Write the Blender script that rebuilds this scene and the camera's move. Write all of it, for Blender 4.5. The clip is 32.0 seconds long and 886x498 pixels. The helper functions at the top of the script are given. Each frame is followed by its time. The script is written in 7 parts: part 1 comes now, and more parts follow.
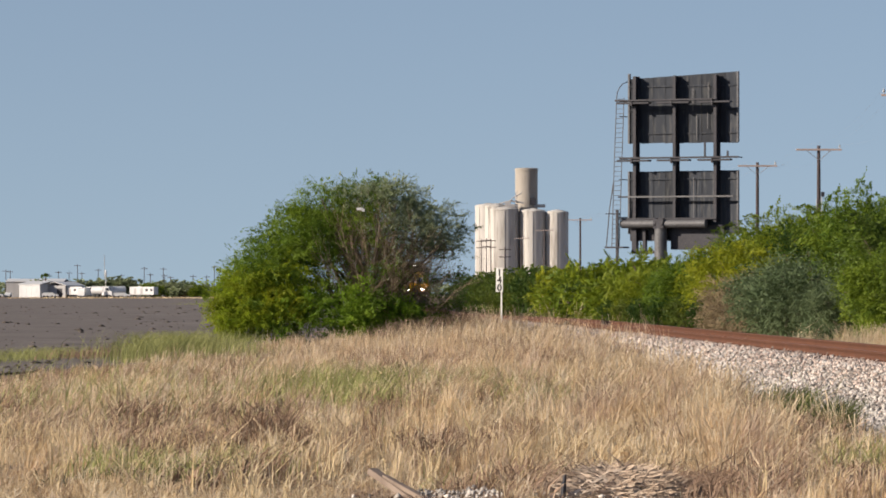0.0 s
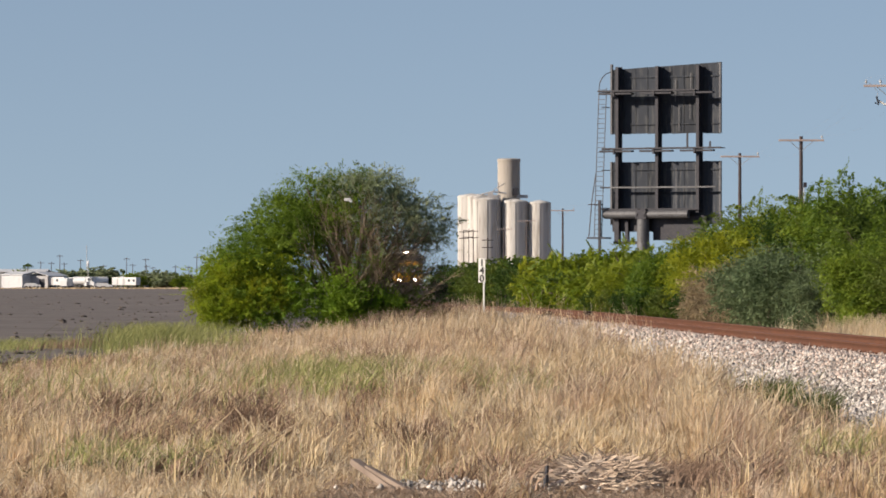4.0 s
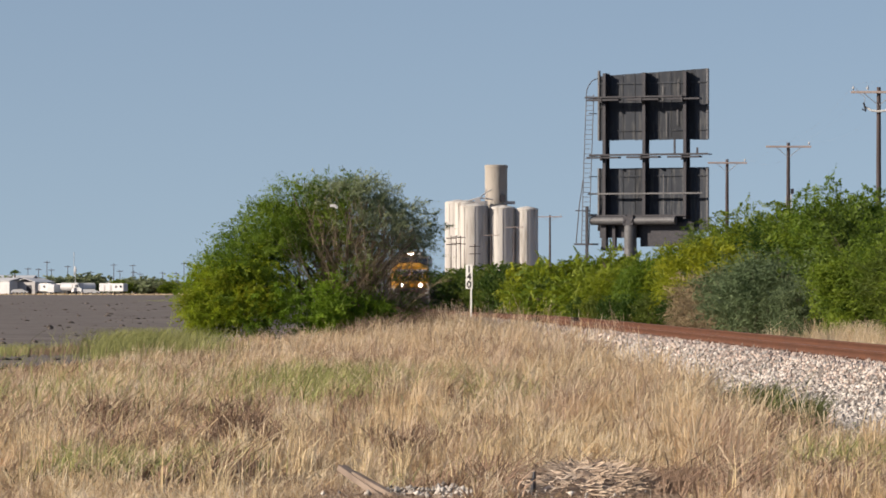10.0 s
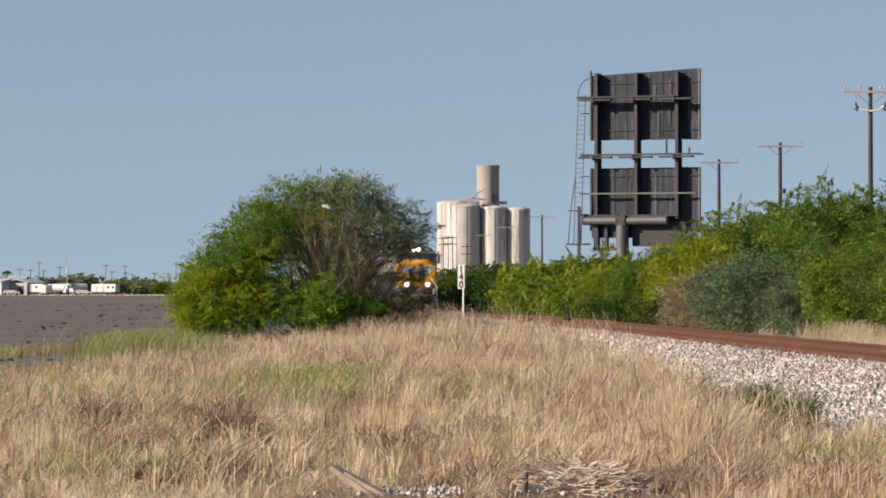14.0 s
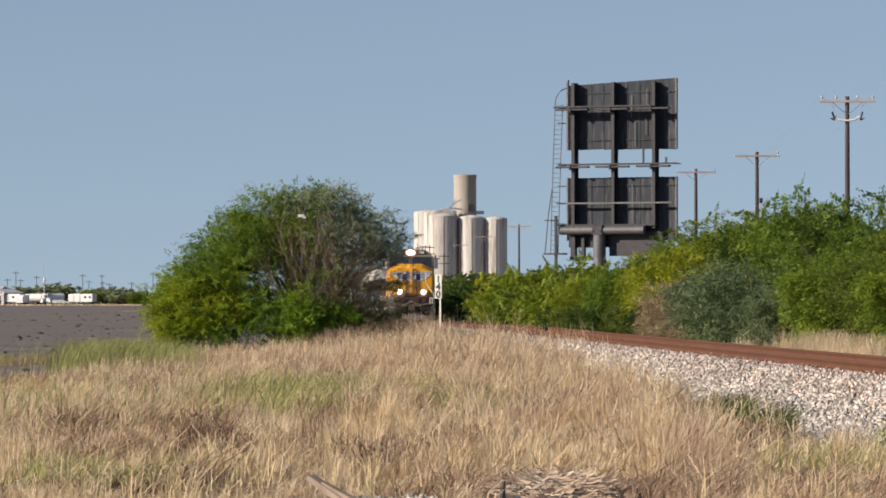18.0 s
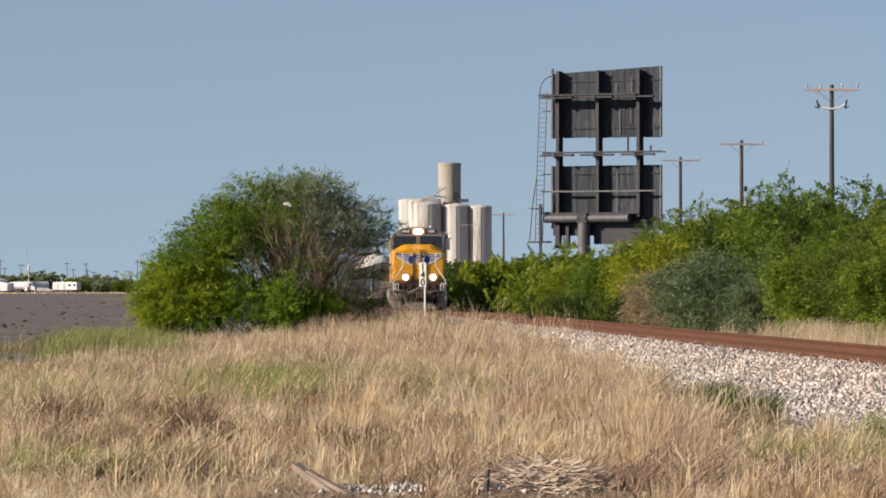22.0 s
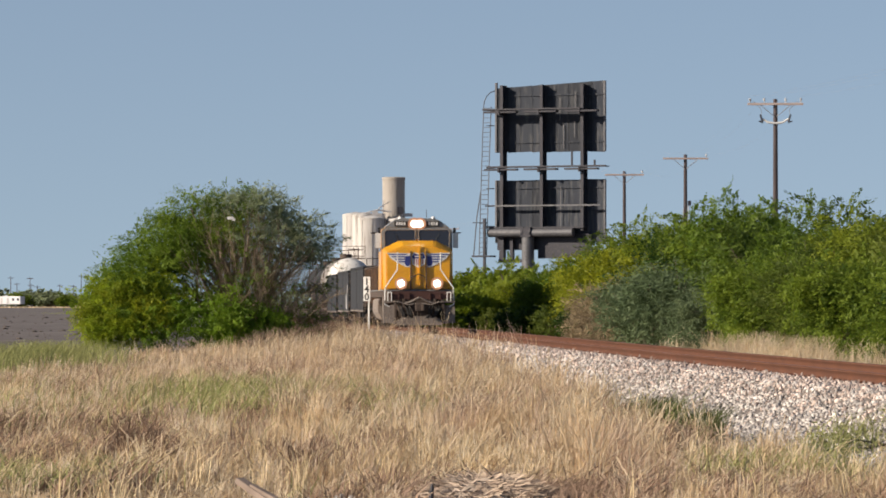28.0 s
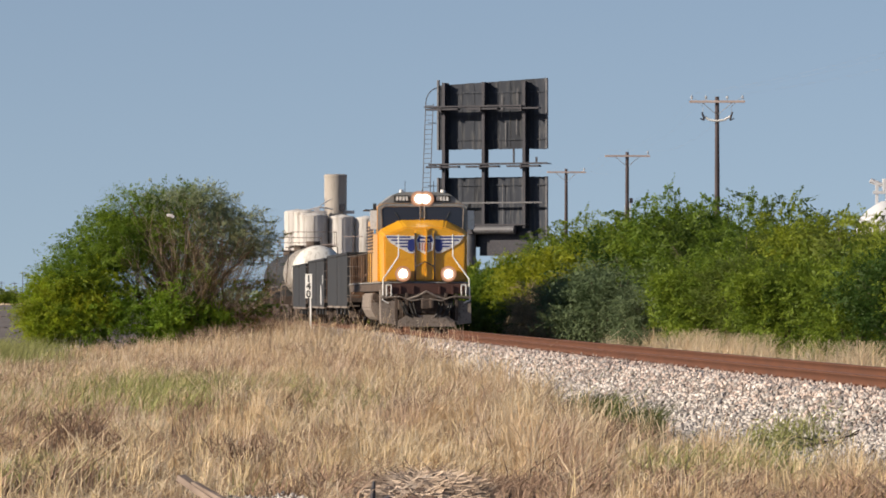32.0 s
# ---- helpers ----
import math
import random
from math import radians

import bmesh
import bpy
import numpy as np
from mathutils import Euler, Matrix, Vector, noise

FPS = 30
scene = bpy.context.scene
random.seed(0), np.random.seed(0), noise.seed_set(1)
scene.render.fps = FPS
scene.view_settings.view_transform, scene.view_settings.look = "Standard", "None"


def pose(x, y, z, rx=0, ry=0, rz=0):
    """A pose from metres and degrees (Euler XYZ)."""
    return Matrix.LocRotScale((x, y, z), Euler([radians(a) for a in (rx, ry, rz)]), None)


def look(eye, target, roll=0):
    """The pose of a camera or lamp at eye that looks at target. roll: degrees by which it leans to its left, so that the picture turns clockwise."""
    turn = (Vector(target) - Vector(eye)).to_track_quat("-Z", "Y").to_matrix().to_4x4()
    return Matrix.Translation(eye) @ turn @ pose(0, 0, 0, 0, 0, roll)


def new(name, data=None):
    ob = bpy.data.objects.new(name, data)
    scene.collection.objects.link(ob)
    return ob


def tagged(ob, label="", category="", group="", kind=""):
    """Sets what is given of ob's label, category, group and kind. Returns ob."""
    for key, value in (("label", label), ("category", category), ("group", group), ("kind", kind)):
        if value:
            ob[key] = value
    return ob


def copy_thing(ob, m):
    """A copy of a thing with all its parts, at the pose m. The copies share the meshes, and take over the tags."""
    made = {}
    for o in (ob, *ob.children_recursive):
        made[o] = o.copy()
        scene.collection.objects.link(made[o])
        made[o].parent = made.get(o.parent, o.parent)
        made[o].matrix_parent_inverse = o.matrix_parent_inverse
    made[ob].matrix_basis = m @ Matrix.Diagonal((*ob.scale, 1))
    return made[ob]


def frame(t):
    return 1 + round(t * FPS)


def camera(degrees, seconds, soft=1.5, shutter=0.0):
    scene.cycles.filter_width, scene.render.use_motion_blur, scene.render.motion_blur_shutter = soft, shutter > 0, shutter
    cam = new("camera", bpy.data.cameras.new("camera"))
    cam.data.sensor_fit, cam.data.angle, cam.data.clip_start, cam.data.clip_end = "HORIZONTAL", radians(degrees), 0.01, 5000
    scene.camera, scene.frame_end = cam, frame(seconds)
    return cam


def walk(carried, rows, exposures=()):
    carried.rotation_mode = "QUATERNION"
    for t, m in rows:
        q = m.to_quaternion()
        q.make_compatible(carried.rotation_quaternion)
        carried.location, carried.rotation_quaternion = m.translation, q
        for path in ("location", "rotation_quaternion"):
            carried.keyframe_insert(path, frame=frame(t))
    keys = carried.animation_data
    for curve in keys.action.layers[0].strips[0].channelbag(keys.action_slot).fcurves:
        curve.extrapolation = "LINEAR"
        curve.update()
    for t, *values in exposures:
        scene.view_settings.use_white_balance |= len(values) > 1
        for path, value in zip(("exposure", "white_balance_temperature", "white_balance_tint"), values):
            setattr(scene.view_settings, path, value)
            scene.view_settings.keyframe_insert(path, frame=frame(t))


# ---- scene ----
# ---- camera: a hand-held long lens turning on one spot beside the line ----
EYE_Z = 1.07          # above the rail heads, which are z = 0
cam = camera(10.99, 32.0, soft=1.76)
TURNS = (             # seconds, degrees to the left, upwards, leaning
    (0, 2.3736, 0.5332, -0.042), (0.5, 2.3680, 0.5015, -0.051), (1, 2.3192, 0.4588, -0.065), (1.5, 2.2648, 0.4158, -0.134), (2, 2.2068, 0.4054, -0.129),
    (2.5, 2.1690, 0.4046, -0.055), (3, 2.1590, 0.4113, -0.029), (3.5, 2.1587, 0.4150, -0.040), (5.5, 2.1581, 0.4258, -0.106), (6, 2.1760, 0.4542, -0.121),
    (6.5, 2.1907, 0.4760, -0.138), (7, 2.2114, 0.5015, -0.122), (7.5, 2.2117, 0.5126, -0.067), (8, 2.1801, 0.5117, -0.041), (8.5, 2.1253, 0.5117, -0.041),
    (9, 2.0709, 0.5042, -0.069), (9.5, 2.0266, 0.4974, -0.080), (10, 1.9967, 0.4935, -0.067), (10.5, 1.9732, 0.4828, -0.017), (11, 1.9635, 0.4686, 0.027),
    (11.5, 1.9569, 0.4466, 0.018), (12, 1.9489, 0.4305, 0.047), (12.5, 1.9450, 0.4255, -0.023), (13, 1.9365, 0.4415, 0.024), (13.5, 1.9136, 0.4694, -0.030),
    (14, 1.8986, 0.4959, 0.014), (14.5, 1.8846, 0.4956, 0.057), (16.5, 1.7919, 0.5379, 0.096), (17, 1.7488, 0.5808, 0.096), (17.5, 1.6801, 0.6090, 0.047),
    (18, 1.6131, 0.6163, 0.041), (18.5, 1.5578, 0.6026, 0.019), (19, 1.5421, 0.5913, 0.093), (19.5, 1.5448, 0.5842, 0.017), (20, 1.5492, 0.5865, 0.023),
    (20.5, 1.5494, 0.5718, 0.033), (21, 1.5145, 0.5386, 0.005), (21.5, 1.4753, 0.5008, 0.031), (22, 1.4203, 0.4683, 0.025), (22.5, 1.3593, 0.4524, 0.037),
    (23, 1.3079, 0.4617, 0.095), (23.5, 1.2566, 0.4943, 0.106), (24, 1.2117, 0.5175, 0.127), (24.5, 1.1682, 0.5351, 0.149), (25, 1.1112, 0.5461, 0.153),
    (25.5, 1.0392, 0.5608, 0.114), (27.5, 0.8138, 0.6579, 0.044), (28, 0.7241, 0.6457, 0.035), (28.5, 0.6285, 0.6328, 0.090), (29, 0.5075, 0.6140, 0.018),
    (29.5, 0.3854, 0.6052, 0.002), (30, 0.2749, 0.6128, 0.013), (30.5, 0.1878, 0.6123, -0.028), (31, 0.1196, 0.6078, 0.048), (31.5, 0.0724, 0.6052, 0.007),
    (32, 0.0000, 0.6116, -0.000),
)
walk(cam, [(t, pose(0, 0, EYE_Z, 90 + up, lean, left)) for t, left, up, lean in TURNS])

# ---- light ----
SUN_AZ, SUN_EL = radians(250), radians(23)
world = bpy.data.worlds.new("sky")
scene.world = world
world.use_nodes = True
wn = world.node_tree
sky = wn.nodes.new("ShaderNodeTexSky")
sky.sky_type = "NISHITA"
sky.sun_disc = False
sky.sun_elevation, sky.sun_rotation = SUN_EL, SUN_AZ
sky.air_density, sky.dust_density, sky.ozone_density = 1.0, 0.3, 3.0
tint = wn.nodes.new("ShaderNodeMix")
tint.data_type, tint.blend_type = "RGBA", "MULTIPLY"
tint.inputs[0].default_value = 1.0
tint.inputs[7].default_value = (1.045, 0.84, 0.725, 1)
bg = wn.nodes["Background"]
place = wn.nodes.new("ShaderNodeTexCoord")
raised = wn.nodes.new("ShaderNodeVectorMath")     # haze hides the lowest sky: begin a little above the horizon
raised.operation = "ADD"
raised.inputs[1].default_value = (0, 0, 0.16)
wn.links.new(place.outputs["Generated"], raised.inputs[0])
wn.links.new(raised.outputs[0], sky.inputs[0])
wn.links.new(sky.outputs[0], tint.inputs[6])
wn.links.new(tint.outputs[2], bg.inputs[0])
bg.inputs[1].default_value = 0.103
sun_dir = Vector((math.sin(SUN_AZ) * math.cos(SUN_EL), math.cos(SUN_AZ) * math.cos(SUN_EL), math.sin(SUN_EL)))
sun = new("sun", bpy.data.lights.new("sun", "SUN"))
sun.data.energy, sun.data.angle, sun.data.color = 4.75, radians(0.5), (1.0, 0.865, 0.71)
sun.matrix_world = look(sun_dir * 50, (0, 0, 0))
scene.view_settings.exposure = 0.66


# ---- materials ----
TONE = 0.86           # one common scale of all base colours


def surface(name, a, b, rough=0.8, metal=0.0, scale=3.0, fine=40.0, bump=0.3, depth=0.01, c=None, vary=0.0, streak=0.0,
            island=False, glow=0.0, clear=0.0, light_through=0.0, each=0.0):
    """Two colours mixed by coarse and fine noise, a third in stains; relief from the fine noise. vary: each piece a little lighter or darker."""
    a, b, c = [k and tuple(v * TONE for v in k) for k in (a, b, c)]
    m = bpy.data.materials.new(name)
    m.use_nodes = True
    t = m.node_tree
    n, l = t.nodes, t.links
    p = n["Principled BSDF"]
    co = n.new("ShaderNodeTexCoord")
    mapped = n.new("ShaderNodeMapping")
    l.new(co.outputs["Object"], mapped.inputs[0])
    if streak:
        mapped.inputs["Scale"].default_value = (1, 1, 1 / streak)
    n1, n2 = n.new("ShaderNodeTexNoise"), n.new("ShaderNodeTexNoise")
    n1.inputs["Scale"].default_value, n1.inputs["Detail"].default_value = scale, 5
    n2.inputs["Scale"].default_value, n2.inputs["Detail"].default_value = fine, 4
    l.new(mapped.outputs[0], n1.inputs["Vector"])
    l.new(mapped.outputs[0], n2.inputs["Vector"])
    r1 = n.new("ShaderNodeMapRange")
    r1.inputs[1].default_value, r1.inputs[2].default_value = 0.3, 0.7
    l.new(n1.outputs[0], r1.inputs[0])
    mix = n.new("ShaderNodeMix")
    mix.data_type = "RGBA"
    l.new(r1.outputs[0], mix.inputs[0])
    mix.inputs[6].default_value, mix.inputs[7].default_value = (*a, 1), (*b, 1)
    last = mix.outputs[2]
    if c:
        r2 = n.new("ShaderNodeMapRange")
        r2.inputs[1].default_value, r2.inputs[2].default_value = 0.52, 0.68
        l.new(n2.outputs[0], r2.inputs[0])
        mix2 = n.new("ShaderNodeMix")
        mix2.data_type = "RGBA"
        l.new(r2.outputs[0], mix2.inputs[0])
        l.new(last, mix2.inputs[6])
        mix2.inputs[7].default_value = (*c, 1)
        last = mix2.outputs[2]
    if vary:
        if island:
            source = n.new("ShaderNodeNewGeometry").outputs["Random Per Island"]
        else:
            source = n.new("ShaderNodeObjectInfo").outputs["Random"]
        r3 = n.new("ShaderNodeMapRange")
        r3.inputs[3].default_value, r3.inputs[4].default_value = 1 - vary, 1 + vary
        l.new(source, r3.inputs[0])
        hsv = n.new("ShaderNodeHueSaturation")
        l.new(r3.outputs[0], hsv.inputs["Value"])
        l.new(last, hsv.inputs["Color"])
        last = hsv.outputs[0]
    if each:
        info, r4, r5 = n.new("ShaderNodeObjectInfo"), n.new("ShaderNodeMapRange"), n.new("ShaderNodeMapRange")
        hsv2 = n.new("ShaderNodeHueSaturation")
        r4.inputs[3].default_value, r4.inputs[4].default_value = 0.5 - each * 0.12, 0.5 + each * 0.06
        r5.inputs[3].default_value, r5.inputs[4].default_value = 1 + each, 1 - each
        l.new(info.outputs["Random"], r4.inputs[0])
        l.new(info.outputs["Random"], r5.inputs[0])
        l.new(r4.outputs[0], hsv2.inputs["Hue"])
        l.new(r5.outputs[0], hsv2.inputs["Value"])
        l.new(last, hsv2.inputs["Color"])
        last = hsv2.outputs[0]
    l.new(last, p.inputs["Base Color"])
    p.inputs["Roughness"].default_value, p.inputs["Metallic"].default_value = rough, metal
    if clear:
        p.inputs["Coat Weight"].default_value = clear
    if bump:
        bp = n.new("ShaderNodeBump")
        bp.inputs["Strength"].default_value, bp.inputs["Distance"].default_value = bump, depth
        l.new(n2.outputs[0], bp.inputs["Height"])
        l.new(bp.outputs[0], p.inputs["Normal"])
    if light_through:
        p.inputs["Specular IOR Level"].default_value = 0.22
        tr, add = n.new("ShaderNodeBsdfTranslucent"), n.new("ShaderNodeMixShader")
        l.new(last, tr.inputs[0])
        add.inputs[0].default_value = light_through
        l.new(p.outputs[0], add.inputs[1])
        l.new(tr.outputs[0], add.inputs[2])
        l.new(add.outputs[0], n["Material Output"].inputs[0])
    if glow:
        l.new(last, p.inputs["Emission Color"])
        p.inputs["Emission Strength"].default_value = glow
    return m


def meadow(name, tones, warm, light_through):
    """Dry stems that change tone from tuft to tuft and in wide drifts, and a little from stem to stem."""
    m = bpy.data.materials.new(name)
    m.use_nodes = True
    n, l = m.node_tree.nodes, m.node_tree.links
    p = n["Principled BSDF"]
    p.inputs["Roughness"].default_value, p.inputs["Specular IOR Level"].default_value = 0.7, 0.22
    co = n.new("ShaderNodeTexCoord")

    def drift(scale, detail):
        mapped, tex = n.new("ShaderNodeMapping"), n.new("ShaderNodeTexNoise")
        mapped.inputs["Scale"].default_value = scale
        tex.inputs["Scale"].default_value, tex.inputs["Detail"].default_value = 1.0, detail
        l.new(co.outputs["Object"], mapped.inputs[0])
        l.new(mapped.outputs[0], tex.inputs["Vector"])
        return tex.outputs[0]

    tuft, wide = drift((5.0, 0.6, 4.5), 4), drift((0.75, 0.11, 0.5), 3)
    island = n.new("ShaderNodeNewGeometry").outputs["Random Per Island"]
    each, total, ramp = n.new("ShaderNodeMapRange"), n.new("ShaderNodeMath"), n.new("ShaderNodeValToRGB")
    each.inputs[3].default_value, each.inputs[4].default_value = -0.10, 0.10
    l.new(island, each.inputs[0])
    total.operation = "ADD"
    l.new(tuft, total.inputs[0])
    l.new(each.outputs[0], total.inputs[1])
    l.new(total.outputs[0], ramp.inputs[0])
    places = (0.33, 0.45, 0.55, 0.67)
    while len(ramp.color_ramp.elements) < 4:
        ramp.color_ramp.elements.new(0.5)
    for e, at, tone in zip(ramp.color_ramp.elements, places, tones):
        e.position, e.color = at, (*(v * TONE for v in tone), 1)
    spread, mix = n.new("ShaderNodeMapRange"), n.new("ShaderNodeMix")
    spread.inputs[1].default_value, spread.inputs[2].default_value, spread.inputs[4].default_value = 0.45, 0.70, 0.75
    l.new(wide, spread.inputs[0])
    mix.data_type = "RGBA"
    l.new(spread.outputs[0], mix.inputs[0])
    l.new(ramp.outputs[0], mix.inputs[6])
    mix.inputs[7].default_value = (*(v * TONE for v in warm), 1)
    l.new(mix.outputs[2], p.inputs["Base Color"])
    tr, both = n.new("ShaderNodeBsdfTranslucent"), n.new("ShaderNodeMixShader")
    l.new(mix.outputs[2], tr.inputs[0])
    both.inputs[0].default_value = light_through
    l.new(p.outputs[0], both.inputs[1])
    l.new(tr.outputs[0], both.inputs[2])
    l.new(both.outputs[0], n["Material Output"].inputs[0])
    return m


def lamp_glass(name, colour, strength, base=0.85):
    m = bpy.data.materials.new(name)
    m.use_nodes = True
    p = m.node_tree.nodes["Principled BSDF"]
    p.inputs["Base Color"].default_value = (base, base * 0.97, base * 0.9, 1)
    p.inputs["Emission Color"].default_value = (*colour, 1)
    p.inputs["Emission Strength"].default_value = strength
    return m


def pane_glass(name):
    m = bpy.data.materials.new(name)
    m.use_nodes = True
    p = m.node_tree.nodes["Principled BSDF"]
    p.inputs["Base Color"].default_value = (0.02, 0.022, 0.035, 1)
    p.inputs["Roughness"].default_value = 0.06
    p.inputs["IOR"].default_value = 1.5
    return m


SOIL = surface("tilled_soil", (0.105, 0.086, 0.076), (0.165, 0.137, 0.12), 0.95, scale=0.09, fine=0.7, bump=0.8, depth=0.10, c=(0.06, 0.047, 0.041))
CLOD = surface("dark_soil_clods", (0.06, 0.047, 0.04), (0.115, 0.092, 0.08), 0.95, scale=0.6, fine=4, bump=0.4, depth=0.02, vary=0.4, island=True)
EARTH = surface("dry_earth", (0.17, 0.115, 0.07), (0.26, 0.18, 0.105), 0.95, scale=0.4, fine=9, bump=0.8, depth=0.04, c=(0.16, 0.12, 0.07))
STRAW = meadow("dry_grass", ((0.34, 0.235, 0.15), (0.63, 0.465, 0.27), (0.83, 0.67, 0.435), (0.93, 0.82, 0.62)), (0.70, 0.49, 0.29), 0.42)
STRAW_TAN = meadow("weathered_tan_grass", ((0.30, 0.20, 0.14), (0.53, 0.385, 0.27), (0.72, 0.565, 0.42), (0.86, 0.73, 0.57)), (0.55, 0.38, 0.265), 0.4)
STEMS = surface("dry_brown_stems", (0.22, 0.14, 0.095), (0.40, 0.28, 0.20), 0.85, scale=0.5, fine=3, bump=0, vary=0.4, island=True, light_through=0.2)
GOLD = surface("golden_blades", (0.62, 0.47, 0.26), (0.80, 0.66, 0.42), 0.6, scale=0.6, fine=3, bump=0, vary=0.3, island=True, light_through=0.3)
SEED = surface("pale_seed_heads", (0.60, 0.47, 0.31), (0.72, 0.60, 0.43), 0.8, scale=0.3, fine=3, bump=0, vary=0.25, island=True, light_through=0.3)
HEAP = surface("weathered_cut_straw", (0.36, 0.265, 0.19), (0.56, 0.45, 0.35), 0.85, scale=1.5, fine=6, bump=0, c=(0.22, 0.15, 0.105), vary=0.45, island=True)
FROND = surface("pale_dry_fronds", (0.44, 0.34, 0.265), (0.68, 0.57, 0.46), 0.8, scale=2, fine=9, bump=0, c=(0.42, 0.30, 0.22), vary=0.35, island=True)
GREEN_BLADE = surface("green_blades", (0.24, 0.26, 0.09), (0.40, 0.40, 0.16), 0.7, scale=0.6, fine=3, bump=0, vary=0.35, island=True, light_through=0.35)
BALLAST = surface("ballast_stone", (0.33, 0.303, 0.283), (0.66, 0.615, 0.575), 0.9, scale=0.5, fine=25, bump=0.4, depth=0.01, c=(0.22, 0.20, 0.185), vary=0.5, island=True)
BALLAST_PINK = surface("pinkish_ballast_stone", (0.42, 0.33, 0.285), (0.67, 0.555, 0.49), 0.9, scale=0.5, fine=25, bump=0.4, depth=0.01, c=(0.25, 0.185, 0.16), vary=0.45, island=True)
RUBBLE = surface("dull_grey_rubble", (0.26, 0.235, 0.21), (0.60, 0.55, 0.50), 0.95, scale=1.5, fine=25, bump=0.4, depth=0.01, vary=0.4, island=True)
SEDGE = surface("dark_sedge_blades", (0.055, 0.075, 0.022), (0.12, 0.135, 0.045), 0.7, scale=0.6, fine=3, bump=0, vary=0.4, island=True, light_through=0.3)
BALLAST_BED = surface("ballast_fines", (0.17, 0.14, 0.12), (0.29, 0.245, 0.21), 0.95, scale=1.5, fine=18, bump=1.0, depth=0.05, c=(0.2, 0.17, 0.16))
RUST = surface("rusty_rail_steel", (0.085, 0.028, 0.010), (0.128, 0.043, 0.015), 0.85, 0.0, scale=1.2, fine=30, bump=0.3, depth=0.003, c=(0.075, 0.026, 0.011))
RUSTY_CAR = surface("rust_streaked_steel", (0.12, 0.062, 0.035), (0.19, 0.105, 0.06), 0.8, scale=1.4, fine=12, bump=0.15, depth=0.004, c=(0.07, 0.042, 0.03), streak=4)
RAIL_HEAD = surface("worn_rail_head", (0.20, 0.115, 0.08), (0.30, 0.19, 0.14), 0.5, 0.35, scale=2, fine=30, bump=0.1, depth=0.002)
TIE_WOOD = surface("creosoted_timber", (0.09, 0.06, 0.045), (0.17, 0.12, 0.085), 0.9, scale=4, fine=30, bump=0.6, depth=0.01, vary=0.3)
YELLOW = surface("yellow_paint", (0.78, 0.36, 0.012), (0.83, 0.42, 0.02), 0.32, scale=1.1, fine=14, bump=0.05, depth=0.003, c=(0.73, 0.33, 0.014), clear=0.3)
ROOF_GREY = surface("grey_roof_paint", (0.22, 0.22, 0.215), (0.30, 0.30, 0.29), 0.5, scale=1, fine=12, bump=0.05, depth=0.003, c=(0.15, 0.145, 0.14))
UNDER = surface("dusty_underframe", (0.062, 0.043, 0.033), (0.115, 0.082, 0.062), 0.8, scale=1.6, fine=16, bump=0.2, depth=0.005, c=(0.05, 0.037, 0.03))
PILOT_GREY = surface("dusty_grey_paint", (0.19, 0.157, 0.132), (0.285, 0.24, 0.205), 0.75, scale=1.5, fine=14, bump=0.1, depth=0.004, c=(0.12, 0.09, 0.072))
PILOT_RED = surface("dark_red_brown_paint", (0.055, 0.022, 0.016), (0.09, 0.036, 0.027), 0.7, scale=2, fine=14, bump=0.1, depth=0.004)
BLACK_CAR = surface("sooty_black_paint", (0.013, 0.015, 0.018), (0.024, 0.026, 0.030), 0.75, scale=0.8, fine=9, bump=0.1, depth=0.004, c=(0.034, 0.031, 0.029), streak=3)
BLACK = surface("black_rubber", (0.02, 0.02, 0.02), (0.035, 0.033, 0.03), 0.6, scale=4, fine=20, bump=0.1, depth=0.003)
WHITE = surface("white_paint", (0.74, 0.73, 0.70), (0.82, 0.81, 0.78), 0.5, scale=2, fine=12, bump=0.05, depth=0.002, c=(0.62, 0.60, 0.56))
BLUE = surface("deep_blue_paint", (0.025, 0.04, 0.20), (0.035, 0.055, 0.25), 0.4, scale=2, fine=12, bump=0.0)
RED = surface("faded_red_paint", (0.38, 0.10, 0.12), (0.45, 0.13, 0.14), 0.4, scale=2, fine=12, bump=0.0)
TANK_DIRTY = surface("grimy_grey_tank_paint", (0.20, 0.175, 0.15), (0.36, 0.33, 0.29), 0.6, scale=0.7, fine=5, bump=0.05, depth=0.004, c=(0.12, 0.10, 0.085), streak=3)
TANK_WHITE = surface("soiled_white_tank_paint", (0.62, 0.59, 0.53), (0.74, 0.72, 0.67), 0.45, scale=0.7, fine=5, bump=0.05, depth=0.004, c=(0.42, 0.38, 0.33), streak=3)
CONCRETE = surface("weathered_concrete", (0.42, 0.395, 0.37), (0.64, 0.615, 0.585), 0.9, scale=0.2, fine=0.6, bump=0.2, depth=0.03, c=(0.29, 0.26, 0.23), streak=9)
TOWER_CONCRETE = surface("grey_stained_concrete", (0.34, 0.305, 0.265), (0.47, 0.43, 0.385), 0.9, scale=0.2, fine=0.7, bump=0.2, depth=0.03, c=(0.24, 0.215, 0.19), streak=7)
BOARD = surface("weathered_board_backing", (0.021, 0.026, 0.037), (0.037, 0.044, 0.058), 0.85, scale=0.8, fine=5, bump=0.3, depth=0.02, c=(0.066, 0.069, 0.075), streak=6, vary=0.25)
STEEL_DARK = surface("dark_weathered_steel", (0.020, 0.020, 0.029), (0.036, 0.036, 0.048), 0.6, 0.2, scale=1.2, fine=9, bump=0.1, depth=0.004, c=(0.055, 0.05, 0.055))
